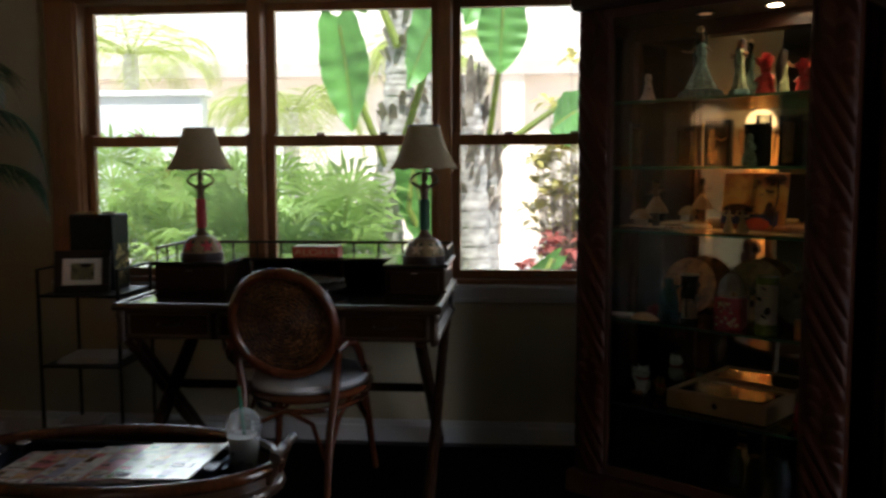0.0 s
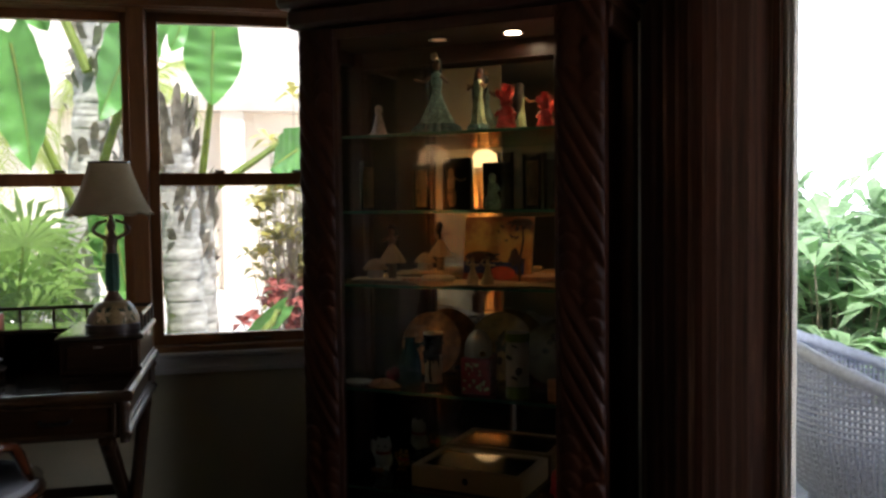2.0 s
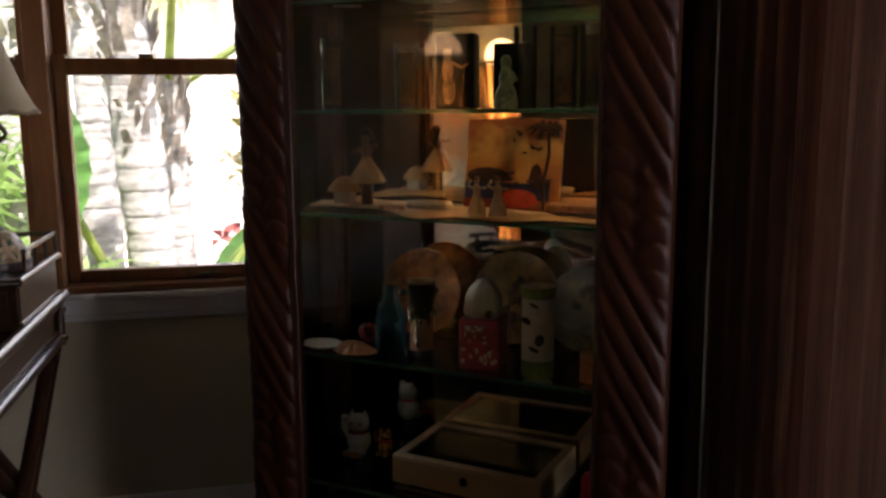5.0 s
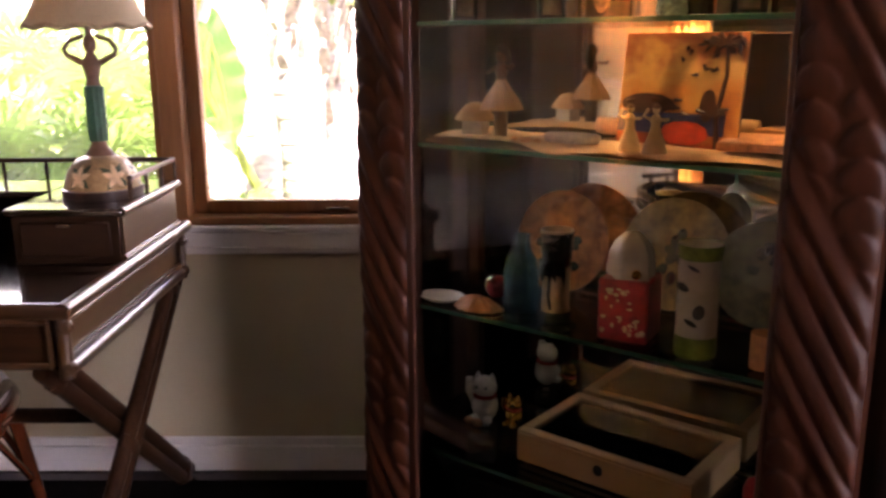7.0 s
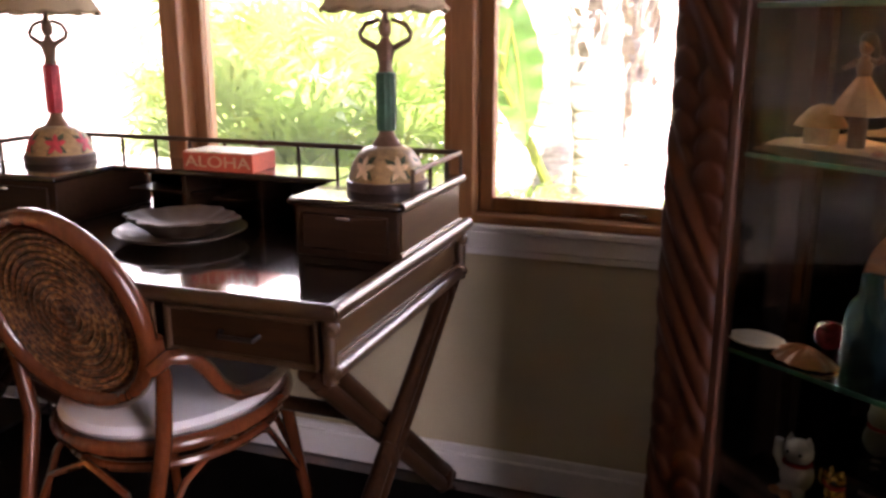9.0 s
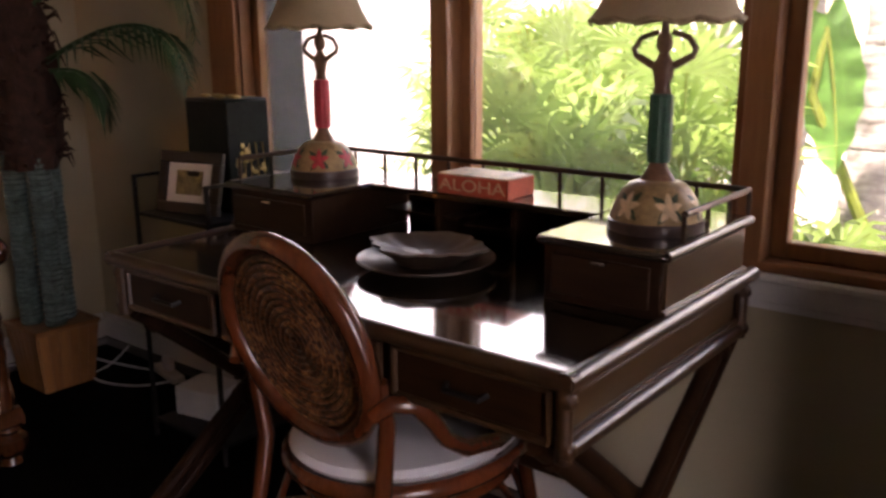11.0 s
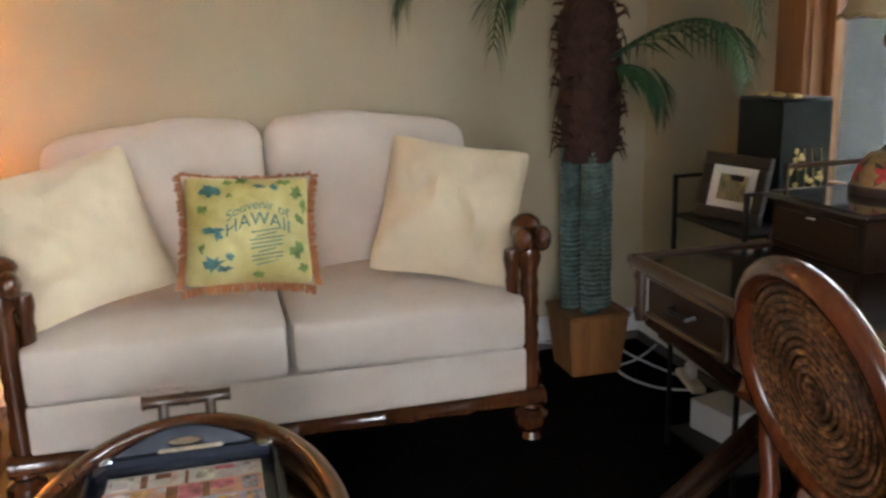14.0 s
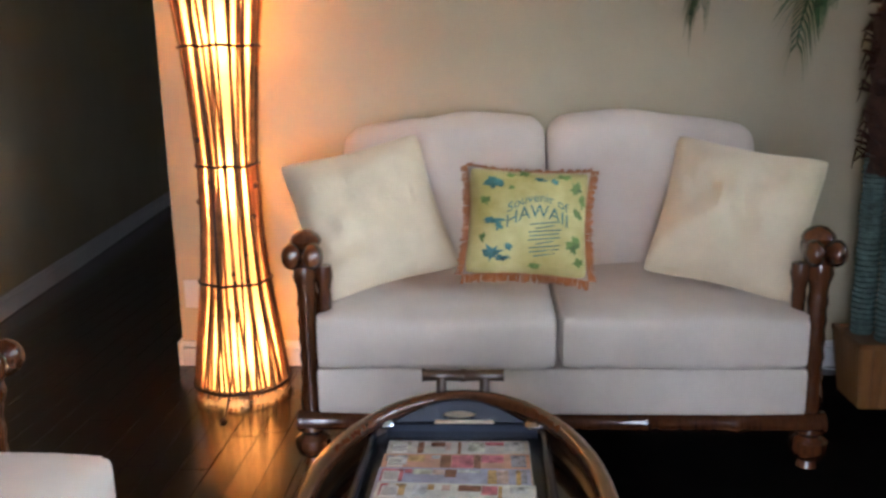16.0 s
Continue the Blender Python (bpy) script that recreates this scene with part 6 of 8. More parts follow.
def red_doll(u, d, h, turn):
    g = Geo()
    k = h / 0.14
    g.lathe([(0.030 * k, 0), (0.032 * k, 0.01 * k), (0.024 * k, 0.05 * k), (0.018 * k, 0.075 * k), (0.008 * k, 0.085 * k)], 18)
    g.ball((0, 0, 0.092 * k), (0.019 * k, 0.018 * k, 0.018 * k), 12, 8)
    n0 = len(g.f)
    rr = random.Random(3)
    for q in range(46):
        a, e = rr.uniform(0, 6.283), rr.uniform(0.1, 1.5)
        o = Vector((math.cos(a) * math.cos(e), math.sin(a) * math.cos(e), math.sin(e)))
        b = Vector((0, 0, 0.098 * k))
        g.tube([b + o * 0.012 * k, b + o * 0.027 * k + Vector((0, 0, 0.006 * k)), b + o * 0.036 * k + Vector((0, 0, 0.014 * k))], [0.006 * k, 0.004 * k, 0.001], 5)
    n1 = len(g.f)
    for q in range(12):
        a = q / 12 * 6.283
        g.ball((0.023 * k * math.cos(a), 0.023 * k * math.sin(a), 0.062 * k - 0.010 * k * math.sin(a)), 0.0038 * k, 6, 4)
    for s in (-1, 1):
        g.tube([(s * 0.018 * k, 0, 0.066 * k), (s * 0.030 * k, -0.012 * k, 0.050 * k)], [0.007 * k, 0.006 * k], 7)
    ob = solo("red_haired_doll", g, [M_REDDOLL, M_REDDOLL, M_PORCE], u, d, 0, "small red doll with bushy red hair", "doll", turn, "red dolls on the top shelf")
    for f in range(n1, n1 + 12 * 18):
        if f < len(ob.data.polygons):
            ob.data.polygons[f].material_index = 2
    return ob


red_doll(0.495, 0.15, 0.140, 5)
red_doll(0.612, 0.17, 0.112, -10)
g = Geo().lathe([(0.035, 0), (0.036, 0.008), (0.025, 0.02), (0.016, 0.045), (0.012, 0.07), (0.006, 0.08)], 18).ball((0, 0, 0.092), (0.013, 0.013, 0.016))
g.tube([(0.018 + 0.012 * math.cos(q), -0.022, 0.030 + 0.024 * math.sin(q)) for q in np.linspace(0, 6.1, 18)], 0.0035, 6)
solo("porcelain_figurine", g, M_PORCE, 0.048, 0.16, 0, "pale porcelain figurine with a ring-shaped wreath", "figurine")
g = Geo().lathe([(0.012, 0), (0.012, 0.02), (0.004, 0.03)], 10)
solo("tiny_figurine", g, M_PORCE, 0.68, 0.16, 0, "tiny pale figurine beside the red dolls", "figurine")

# second shelf: tumblers and a figure
for k, (u, d, r, h, m) in enumerate(((0.010, 0.15, 0.028, 0.165, M_AMBER), (0.180, 0.20, 0.030, 0.150, M_AMBER), (0.470, 0.21, 0.026, 0.178, None), (0.570, 0.17, 0.030, 0.170, M_AMBER), (0.640, 0.16, 0.032, 0.172, M_DARKSTONE))):
    t = on_shelf("tall_tumbler", u, d, 1, "tall straight glass tumbler with a faded printed figure", "glass", 0, "tumblers on the second shelf")
    part("tumbler_wall", Geo().lathe([(r * 0.9, 0), (r * 0.94, 0.004), (r, h), (r * 0.95, h), (r * 0.9, 0.008), (0, 0.008)], 28, (0, 0, 0), 1, 1, None, False), M_TUMBLER, t)
    if m:
        part("printed_band", Geo().lathe([(r * 0.88, 0.012), (r * 0.91, h * 0.86)], 24, (0, 0, 0), 1, 1, None, False), m, t)
bx = on_shelf("dark_picture_box", 0.318, 0.18, 1, "dark box with a faded painted dancer on its front", "box", 6)
part("box_body", Geo().box(-0.045, 0.045, -0.02, 0.03, 0, 0.165, 0.003), M_LACQ, bx)
g = Geo()
g.ball((-0.015, -0.021, 0.12), (0.010, 0.001, 0.013), 10, 6).ball((-0.015, -0.021, 0.085), (0.013, 0.001, 0.03), 10, 6).ball((-0.012, -0.021, 0.04), (0.016, 0.001, 0.03), 10, 6)
g.tube([(-0.01, -0.021, 0.105), (0.02, -0.021, 0.09), (0.034, -0.021, 0.10)], 0.003, 5)
part("painted_figure", g, M_AMBER, bx)
g = Geo().lathe([(0.022, 0), (0.026, 0.01), (0.022, 0.035), (0.014, 0.05), (0.016, 0.065), (0.010, 0.085)], 16).ball((0, 0, 0.097), (0.012, 0.012, 0.015)).tube([(0.014, 0, 0.075), (0.026, -0.012, 0.06), (0.008, -0.02, 0.065)], 0.005, 6)
solo("kneeling_figurine", g, M_DARKDRESS, 0.463, 0.11, 1, "small dark green kneeling figurine before a glass", "figurine")

# third shelf: bark cloth, painting, figurines
cl = Geo()


def cloth(u, v):
    x = -0.060 + 0.78 * u
    y0 = 0.042 + 0.020 * math.sin(u * 9) + 0.012 * math.sin(u * 23 + 1) + 0.05 * (1 - u) ** 3
    y = y0 + (0.25 - 0.05 * math.sin(u * 5)) * v
    return (x, y, 0.004 + 0.006 * noise.noise(Vector((u * 6, v * 4, 2))) + 0.008 * max(0, math.sin(u * 6 + 0.4)) * (1 - v))


cl.sheet(cloth, 50, 14)
top_n = len(cl.v)
cl.sheet(lambda u, v: tuple(Vector(cloth(u, v)) + Vector((0, 0, -0.003))), 50, 14)
solo("bark_cloth_mat", cl, M_MATBARK, 0, 0, 2, "ragged tan bark cloth laid on a glass shelf", "mat", angle=80)
rl = on_shelf("rolled_mat", 0.38, 0.285, 2, "rolled tan bark cloth tied with a cord", "mat", -4)
part("roll", Geo().lathe([(0.014, -0.14), (0.016, -0.13), (0.015, 0.13), (0.013, 0.14)], 16).moved(pose(0, 0, 0.026, 0, 90, 0)), M_MATBARK, rl)
part("tie", Geo().tube([(0.0, 0.017 * math.cos(q), 0.026 + 0.017 * math.sin(q)) for q in np.linspace(0, 6.283, 16)], 0.003, 6), M_FIBRE, rl)
single("coir_square", Geo().box(-0.085, 0.085, -0.085, 0.085, 0, 0.016, 0.003), M_COIR, "orange coir square lying on the bark cloth", "mat", at=CM @ Vector((0.615, 0.235, SHELF[2] + 0.011)), turn=-30)
pt = on_shelf("sunset_painting", 0.432, 0.215, 2, "small orange sunset painting propped on the shelf", "painting", -5)
M_PSKY, _nt, _b = material("orange_sunset_paint")
_tc = _nt.nodes.new("ShaderNodeTexCoord")
_sp = _nt.nodes.new("ShaderNodeSeparateXYZ")
_nt.links.new(_tc.outputs["Object"], _sp.inputs[0])
_nz = link_noise(_nt, 14.0, (1, 1, 1), 4.0)
_ma = _nt.nodes.new("ShaderNodeMath")
_ma.operation = "MULTIPLY_ADD"
_ma.inputs[1].default_value = 0.85
_mb = _nt.nodes.new("ShaderNodeMath")
_mb.operation = "MULTIPLY"
_mb.inputs[1].default_value = 3.0
_nt.links.new(_sp.outputs["Z"], _mb.inputs[0])
_nt.links.new(_nz, _ma.inputs[0])
_nt.links.new(_mb.outputs[0], _ma.inputs[2])
_nt.links.new(ramp(_nt, _ma.outputs[0], [(0.30, (0.10, 0.02, 0.015)), (0.48, (0.34, 0.07, 0.015)), (0.66, (0.60, 0.24, 0.04)), (0.82, (0.68, 0.38, 0.10)), (0.98, (0.36, 0.11, 0.04))]), _b.inputs["Base Color"])
_b.inputs["Roughness"].default_value = 0.45
lean_p = pose(0, 0, 0.005, -9, 0, 0)
part("canvas", Geo().box(-0.120, 0.120, 0, 0.006, 0, 0.205, 0.001).moved(lean_p), M_PSKY, pt)
part("backing_board", Geo().box(-0.120, 0.120, 0.0061, 0.012, 0, 0.205, 0.001).moved(lean_p), M_CABIN, pt)
part("painted_sea", Geo().box(-0.118, 0.095, -0.0012, 0.0, 0.022, 0.060).moved(lean_p), plain("dark_blue_paint", (0.03, 0.035, 0.12), 0.4, 0.4, 30, 90, 0.1), pt)
g = Geo()
g.tube([(0.085, -0.001, 0.0), (0.078, -0.001, 0.06), (0.088, -0.001, 0.13), (0.082, -0.001, 0.185)], [0.006, 0.005, 0.004, 0.003], 5)
rr = random.Random(2)
for q in range(9):
    a = q * 0.7
    g.tube([(0.082, -0.001, 0.185), (0.082 + 0.030 * math.cos(a), -0.001, 0.190 + 0.012 * math.sin(a)), (0.078 + 0.04 * math.cos(a), -0.001, 0.176 + 0.020 * math.sin(a))], [0.005, 0.007, 0.001], 5)
for q in range(16):
    x0_, z0_, a = rr.uniform(0.0, 0.105), rr.uniform(0.12, 0.192), rr.uniform(0, 6.28)
    g.tube([(x0_, -0.001, z0_), (x0_ + 0.014 * math.cos(a), -0.001, z0_ + 0.010 * math.sin(a))], [0.0045, 0.001], 5)
for q in range(12):
    x0_, z0_ = rr.uniform(-0.118, 0.10), rr.uniform(0.05, 0.085)
    g.tube([(x0_, -0.001, z0_), (x0_ + 0.016, -0.001, z0_ + rr.uniform(-0.006, 0.006))], [0.005, 0.002], 5)
g.ball((0.06, -0.001, 0.075), (0.016, 0.001, 0.03), 10, 6).ball((-0.06, -0.001, 0.075), (0.055, 0.001, 0.020), 12, 6)
part("painted_palm", g.moved(lean_p), plain("dark_brown_paint", (0.06, 0.02, 0.012), 0.4, 0.3, 30, 90, 0.1), pt)
part("painted_dress", Geo().ball((0.02, -0.001, 0.025), (0.05, 0.001, 0.022), 12, 6).moved(lean_p), plain("scarlet_paint", (0.60, 0.06, 0.02), 0.4, 0.3, 30, 90, 0.1), pt)


def small_dancer(u, d, h, skirt, label, shelf=2, dark=False):
    k = h / 0.09
    g = Geo()
    g.lathe([(0.020 * k, 0), (0.021 * k, 0.006 * k), (0.017 * k, 0.022 * k), (0.010 * k, 0.040 * k), (0.008 * k, 0.05 * k), (0.010 * k, 0.062 * k), (0.004 * k, 0.070 * k)], 16, (0, 0, 0), 1, 0.85, lambda t, z: 1 + 0.06 * math.sin(8 * t))
    g.ball((0, 0, 0.079 * k), (0.007 * k, 0.007 * k, 0.009 * k), 10, 6)
    g.tube([(-0.009 * k, 0, 0.06 * k), (-0.020 * k, -0.005, 0.066 * k), (-0.012 * k, -0.006, 0.078 * k)], 0.0032 * k, 6)
    g.tube([(0.009 * k, 0, 0.06 * k), (0.024 * k, -0.006, 0.062 * k)], 0.0032 * k, 6)
    ob = solo("dancer_figurine", g, [skirt, M_SKIN], u, d, shelf, label, "figurine", 0, "dancer figurines on the third shelf")
    for f in ob.data.polygons:
        f.material_index = int(f.center.z > 0.079 * k)
    return ob


small_dancer(0.385, 0.135, 0.088, M_CREAMGLAZE, "cream glazed dancing figurine before the painting")
small_dancer(0.447, 0.105, 0.092, M_CREAMGLAZE, "cream glazed dancing figurine before the painting")
g = Geo()
g.lathe([(0.014, 0), (0.014, 0.05), (0.012, 0.075)], 10)
g.lathe([(0.045, 0.060), (0.036, 0.08), (0.014, 0.112), (0.010, 0.12)], 22, (0, 0, 0), 1, 0.9, lambda t, z: 1 + 0.07 * math.sin(13 * t))
g.lathe([(0.009, 0.118), (0.013, 0.135), (0.007, 0.152)], 12).ball((0, 0, 0.166), (0.011, 0.012, 0.014)).tube([(-0.012, 0, 0.145), (-0.028, -0.01, 0.132), (-0.008, -0.016, 0.138)], 0.004, 6).tube([(0.012, 0, 0.145), (0.03, -0.012, 0.142), (0.036, -0.012, 0.15)], 0.004, 6)
n1_ = len(g.f)
g.ball((0, 0.004, 0.172), (0.014, 0.014, 0.016)).tube([(0, 0.010, 0.176), (0, 0.014, 0.155), (0.002, 0.014, 0.128)], [0.012, 0.014, 0.006], 8)
gd = solo("grass_skirt_doll", g, [M_MATBARK, M_SKIN, M_LACQ], 0.085, 0.17, 2, "small dark-haired doll in a straw grass skirt", "doll")
n0_ = 10 * 2 + 2
for f_ in gd.data.polygons:
    zc = f_.center.z - 0.0
    f_.material_index = 2 if f_.index >= n1_ else (0 if n0_ <= f_.index and zc < 0.119 else 1)
ht = on_shelf("straw_hut", 0.022, 0.17, 2, "miniature straw-roofed hut on the bark cloth", "model", 10)
part("hut_wall", Geo().box(-0.022, 0.022, -0.018, 0.018, 0.004, 0.042), M_PORCE, ht)
part("hut_roof", Geo().lathe([(0.044, 0.036), (0.040, 0.045), (0.022, 0.066), (0.010, 0.072), (0.0, 0.073)], 18, (0, 0, 0), 1, 0.75, lambda t, z: 1 + 0.05 * math.sin(11 * t)), M_MATBARK, ht)
g = Geo()
rr = random.Random(6)
for q in range(26):
    a = q / 26 * 6.283
    g.ball((0.048 * math.cos(a), 0.026 * math.sin(a), 0.014), (0.011, 0.009, 0.009), 8, 5)
solo("shell_lei", g, M_PORCE, 0.255, 0.16, 2, "ring of pale shells on the bark cloth", "shell lei")
g = Geo()
for q in range(6):
    g.ball((rr.uniform(-0.03, 0.03), rr.uniform(-0.012, 0.012), 0.012), (0.009, 0.007, 0.006), 8, 5)
solo("small_shells", g, M_SHELLORANGE, 0.20, 0.085, 2, "few small shells on the bark cloth edge", "shells")

# fourth shelf
def scallop(u, d, r, mat, tilt, turn):
    g = Geo()

    def fan(a, b):
        th = (a - 0.5) * 3.6
        q = b ** 0.8
        rib = 1 + 0.045 * math.cos(th * 13) * b
        return (r * q * math.sin(th) * rib, -r * q * math.cos(th) * 0.75 * rib + r * 0.3, r * 0.42 * (1 - b ** 2) * (0.85 + 0.15 * math.cos(th * 13)) + 0.003)

    g.sheet(fan, 72, 10)
    return solo("scallop_shell", g, mat, u, d, 3, "ribbed orange scallop shell near the shelf edge", "shell", turn, "scallop shells", 80)


scallop(0.095, 0.065, 0.058, M_SHELLORANGE, 0, 0)
g = Geo().lathe([(0.0, 0.004), (0.03, 0.003), (0.052, 0.012), (0.050, 0.014), (0.028, 0.007), (0.0, 0.007)], 40, (0, 0, 0), 1, 0.8, lambda t, z: 1 + 0.04 * math.sin(16 * t))
solo("scallop_shell", g, M_PORCE, 0.005, 0.075, 3, "upturned pale pink scallop shell on the shelf", "shell", 0, "scallop shells")
solo("glass_ball", Geo().ball((0, 0, 0.026), 0.026, 18, 12), plain("red_glass_ball", (0.20, 0.02, 0.03), 0.1, 0.5, 30, 60, 0.0, coat=0.8), 0.085, 0.16, 3, "small red and white glass ball", "ball")
g = Geo().lathe([(0.036, 0), (0.038, 0.005), (0.036, 0.075), (0.030, 0.105), (0.018, 0.125), (0.016, 0.150), (0.019, 0.154), (0.016, 0.156), (0.0, 0.156)], 28)
solo("blue_bottle", g, M_BLUEGLASS, 0.165, 0.13, 3, "squat blue glass bottle", "bottle")
vs_ = on_shelf("palm_vase", 0.262, 0.10, 3, "tall cream vase painted with a dark palm", "vase")
part("vase_body", Geo().lathe([(0.028, 0), (0.030, 0.004), (0.027, 0.03), (0.026, 0.10), (0.030, 0.165), (0.031, 0.182), (0.027, 0.182), (0.024, 0.16), (0.0, 0.15)], 28), M_CREAMGLAZE, vs_)
part("dark_top", Geo().lathe([(0.0278, 0.112), (0.0305, 0.15), (0.0325, 0.178)], 28, (0, 0, 0), 1, 1, lambda t, z: 1.0, False), M_BLACKGLAZE, vs_)
g = Geo()
for q in range(7):
    a = -2.6 + q * 0.32
    g.tube([(0.0292 * math.cos(a), 0.0292 * math.sin(a), 0.125), (0.0288 * math.cos(a + 0.12), 0.0288 * math.sin(a + 0.12), 0.10), (0.0275 * math.cos(a + 0.2), 0.0275 * math.sin(a + 0.2), 0.078 + 0.008 * (q % 3))], [0.006, 0.005, 0.001], 5)
g.tube([(0.0275 * math.cos(-1.45), 0.0275 * math.sin(-1.45), 0.11), (0.0272 * math.cos(-1.6), 0.0272 * math.sin(-1.6), 0.06), (0.028 * math.cos(-1.4), 0.028 * math.sin(-1.4), 0.03)], 0.0035, 5)
part("painted_palm", g, M_BLACKGLAZE, vs_)
part("dark_foot", Geo().lathe([(0.0295, 0.0), (0.0315, 0.004), (0.029, 0.024)], 28, (0, 0, 0), 1, 1, None, False), M_BLACKGLAZE, vs_)
rb = on_shelf("red_tin", 0.415, 0.10, 3, "red patterned square tin topped by a white figure", "tin", 8)
part("tin_body", Geo().box(-0.046, 0.046, -0.04, 0.05, 0, 0.115, 0.004), M_REDBOX, rb)
g = Geo()
rr = random.Random(9)
for q in range(38):
    x, z = rr.uniform(-0.038, 0.038), rr.uniform(0.012, 0.10)
    if abs(z - 0.055) > 0.006:
        g.ball((x, -0.0405, z), (0.002 + 0.005 * rr.random(), 0.0012, 0.002 + 0.004 * rr.random()), 8, 5)
part("pattern", g, M_PETALPALE, rb)
g = Geo().lathe([(0.040, 0.115), (0.043, 0.13), (0.038, 0.155), (0.028, 0.178), (0.012, 0.195), (0.0, 0.198)], 22, (0, 0.005, 0), 1, 0.9, lambda t, z: 1 + 0.15 * math.sin(5 * t + z * 150) * math.cos(z * 160))
part("white_figure", g, M_WHITECHINA, rb, "white china figure")
part("bell", Geo().ball((0.022, -0.036, 0.128), 0.009, 10, 8), M_GOLDCAT, rb)
wv_ = on_shelf("fish_vase", 0.548, 0.085, 3, "tall white cylinder vase painted with dark fish", "vase")
part("vase_body", Geo().lathe([(0.033, 0), (0.035, 0.006), (0.0345, 0.17), (0.037, 0.196), (0.033, 0.197), (0.030, 0.17), (0.0, 0.16)], 30, (0, 0, 0), 1, 1, lambda t, z: 1 + 0.012 * math.sin(z * 70)), M_WHITECHINA, wv_)
part("green_foot", Geo().lathe([(0.0352, 0.0), (0.0362, 0.008), (0.0356, 0.038)], 30, (0, 0, 0), 1, 1, None, False), M_GREYGREEN, wv_)
part("green_lip", Geo().lathe([(0.0352, 0.172), (0.0378, 0.197)], 30, (0, 0, 0), 1, 1, None, False), M_GREYGREEN, wv_)
g = Geo()
for a, z, w_, h_ in ((-2.0, 0.125, 0.013, 0.007), (-1.15, 0.085, 0.011, 0.014), (-1.5, 0.065, 0.013, 0.004), (-1.5, 0.16, 0.012, 0.003)):
    g.ball((0.0352 * math.cos(a), 0.0352 * math.sin(a), z), (w_, w_ * 0.5, h_), 10, 6, Matrix.Rotation(0.4, 4, "Y"))
part("painted_fish", g, M_DARKSTONE, wv_)
g = Geo().lathe([(0.024, 0), (0.024, 0.06), (0.021, 0.06), (0.0, 0.055)], 18)
solo("bamboo_cup", g, M_SHELLORANGE, 0.665, 0.09, 3, "small tan bamboo cup at the shelf end", "cup")


def plate_stand(u, d, r, z, mat, label):
    p = on_shelf("display_plate", u, d, 3, label, "plate", 0, "plates propped at the back")
    part("plate_face", Geo().lathe([(0.0, 0.0), (r * 0.6, 0.002), (r, 0.012), (r, 0.015), (r * 0.6, 0.006), (0.0, 0.005)], 40).moved(pose(0, 0, r + 0.004, 78, 0, 0)), mat, p)
    g = Geo()
    rr = random.Random(int(u * 100))
    for q in range(8):
        a, f = rr.uniform(0, 6.283), rr.uniform(0.1, 0.6)
        g.ball((r * f * math.cos(a), r * f * math.sin(a), 0.006), (r * 0.14, r * 0.1, 0.0012), 8, 5, Matrix.Rotation(a, 4, "Z"))
    part("painted_blossom", g.moved(pose(0, 0, r + 0.004, 78, 0, 0)), M_BLACKGLAZE, p)


plate_stand(0.175, 0.285, 0.108, 0, M_PLATEPAINT, "large orange painted plate standing at the back")
plate_stand(0.42, 0.30, 0.112, 0, plain("ochre_plate", (0.13, 0.08, 0.025), 0.3, 0.9, 22, 60, 0.0, coat=0.4), "ochre painted plate standing at the back")
plate_stand(0.60, 0.29, 0.10, 0, plain("dull_green_plate", (0.07, 0.06, 0.028), 0.3, 0.9, 22, 60, 0.0, coat=0.4), "dull green painted plate standing at the back")

# fifth shelf: lucky cats and display case
def lucky_cat(u, d, h, mat, label, turn, group):
    k = h / 0.085
    g = Geo()
    g.ball((0, 0, 0.026 * k), (0.024 * k, 0.021 * k, 0.028 * k), 16, 10).ball((0, -0.002 * k, 0.062 * k), (0.022 * k, 0.019 * k, 0.019 * k), 16, 10)
    for s in (-1, 1):
        g.lathe([(0.007 * k, 0), (0.004 * k, 0.008 * k), (0.0005, 0.014 * k)], 8, (s * 0.013 * k, 0, 0.074 * k))
        g.ball((s * 0.012 * k, -0.018 * k, 0.007 * k), (0.009 * k, 0.010 * k, 0.007 * k), 8, 6)
    g.tube([(-0.019 * k, -0.005 * k, 0.035 * k), (-0.026 * k, -0.012 * k, 0.055 * k), (-0.024 * k, -0.012 * k, 0.078 * k)], [0.007 * k, 0.0065 * k, 0.007 * k], 8)
    g.tube([(0.016 * k, -0.010 * k, 0.036 * k), (0.010 * k, -0.022 * k, 0.022 * k)], 0.006 * k, 8)
    n0 = len(g.f)
    g.tube([(0.0185 * k * math.cos(q), -0.002 * k + 0.0165 * k * math.sin(q), 0.046 * k) for q in np.linspace(0, 6.283, 20)], 0.0032 * k, 6)
    n1 = len(g.f)
    for s in (-1, 1):
        g.ball((s * 0.009 * k, -0.019 * k, 0.065 * k), (0.0028 * k, 0.002 * k, 0.0032 * k), 8, 5)
    ob = solo("lucky_cat", g, [mat, M_REDDOLL, M_DARKSTONE], u, d, 4, label, "figurine", turn, group)
    for f in range(n0, len(ob.data.polygons)):
        ob.data.polygons[f].material_index = 1 if f < n1 else 2
    return ob


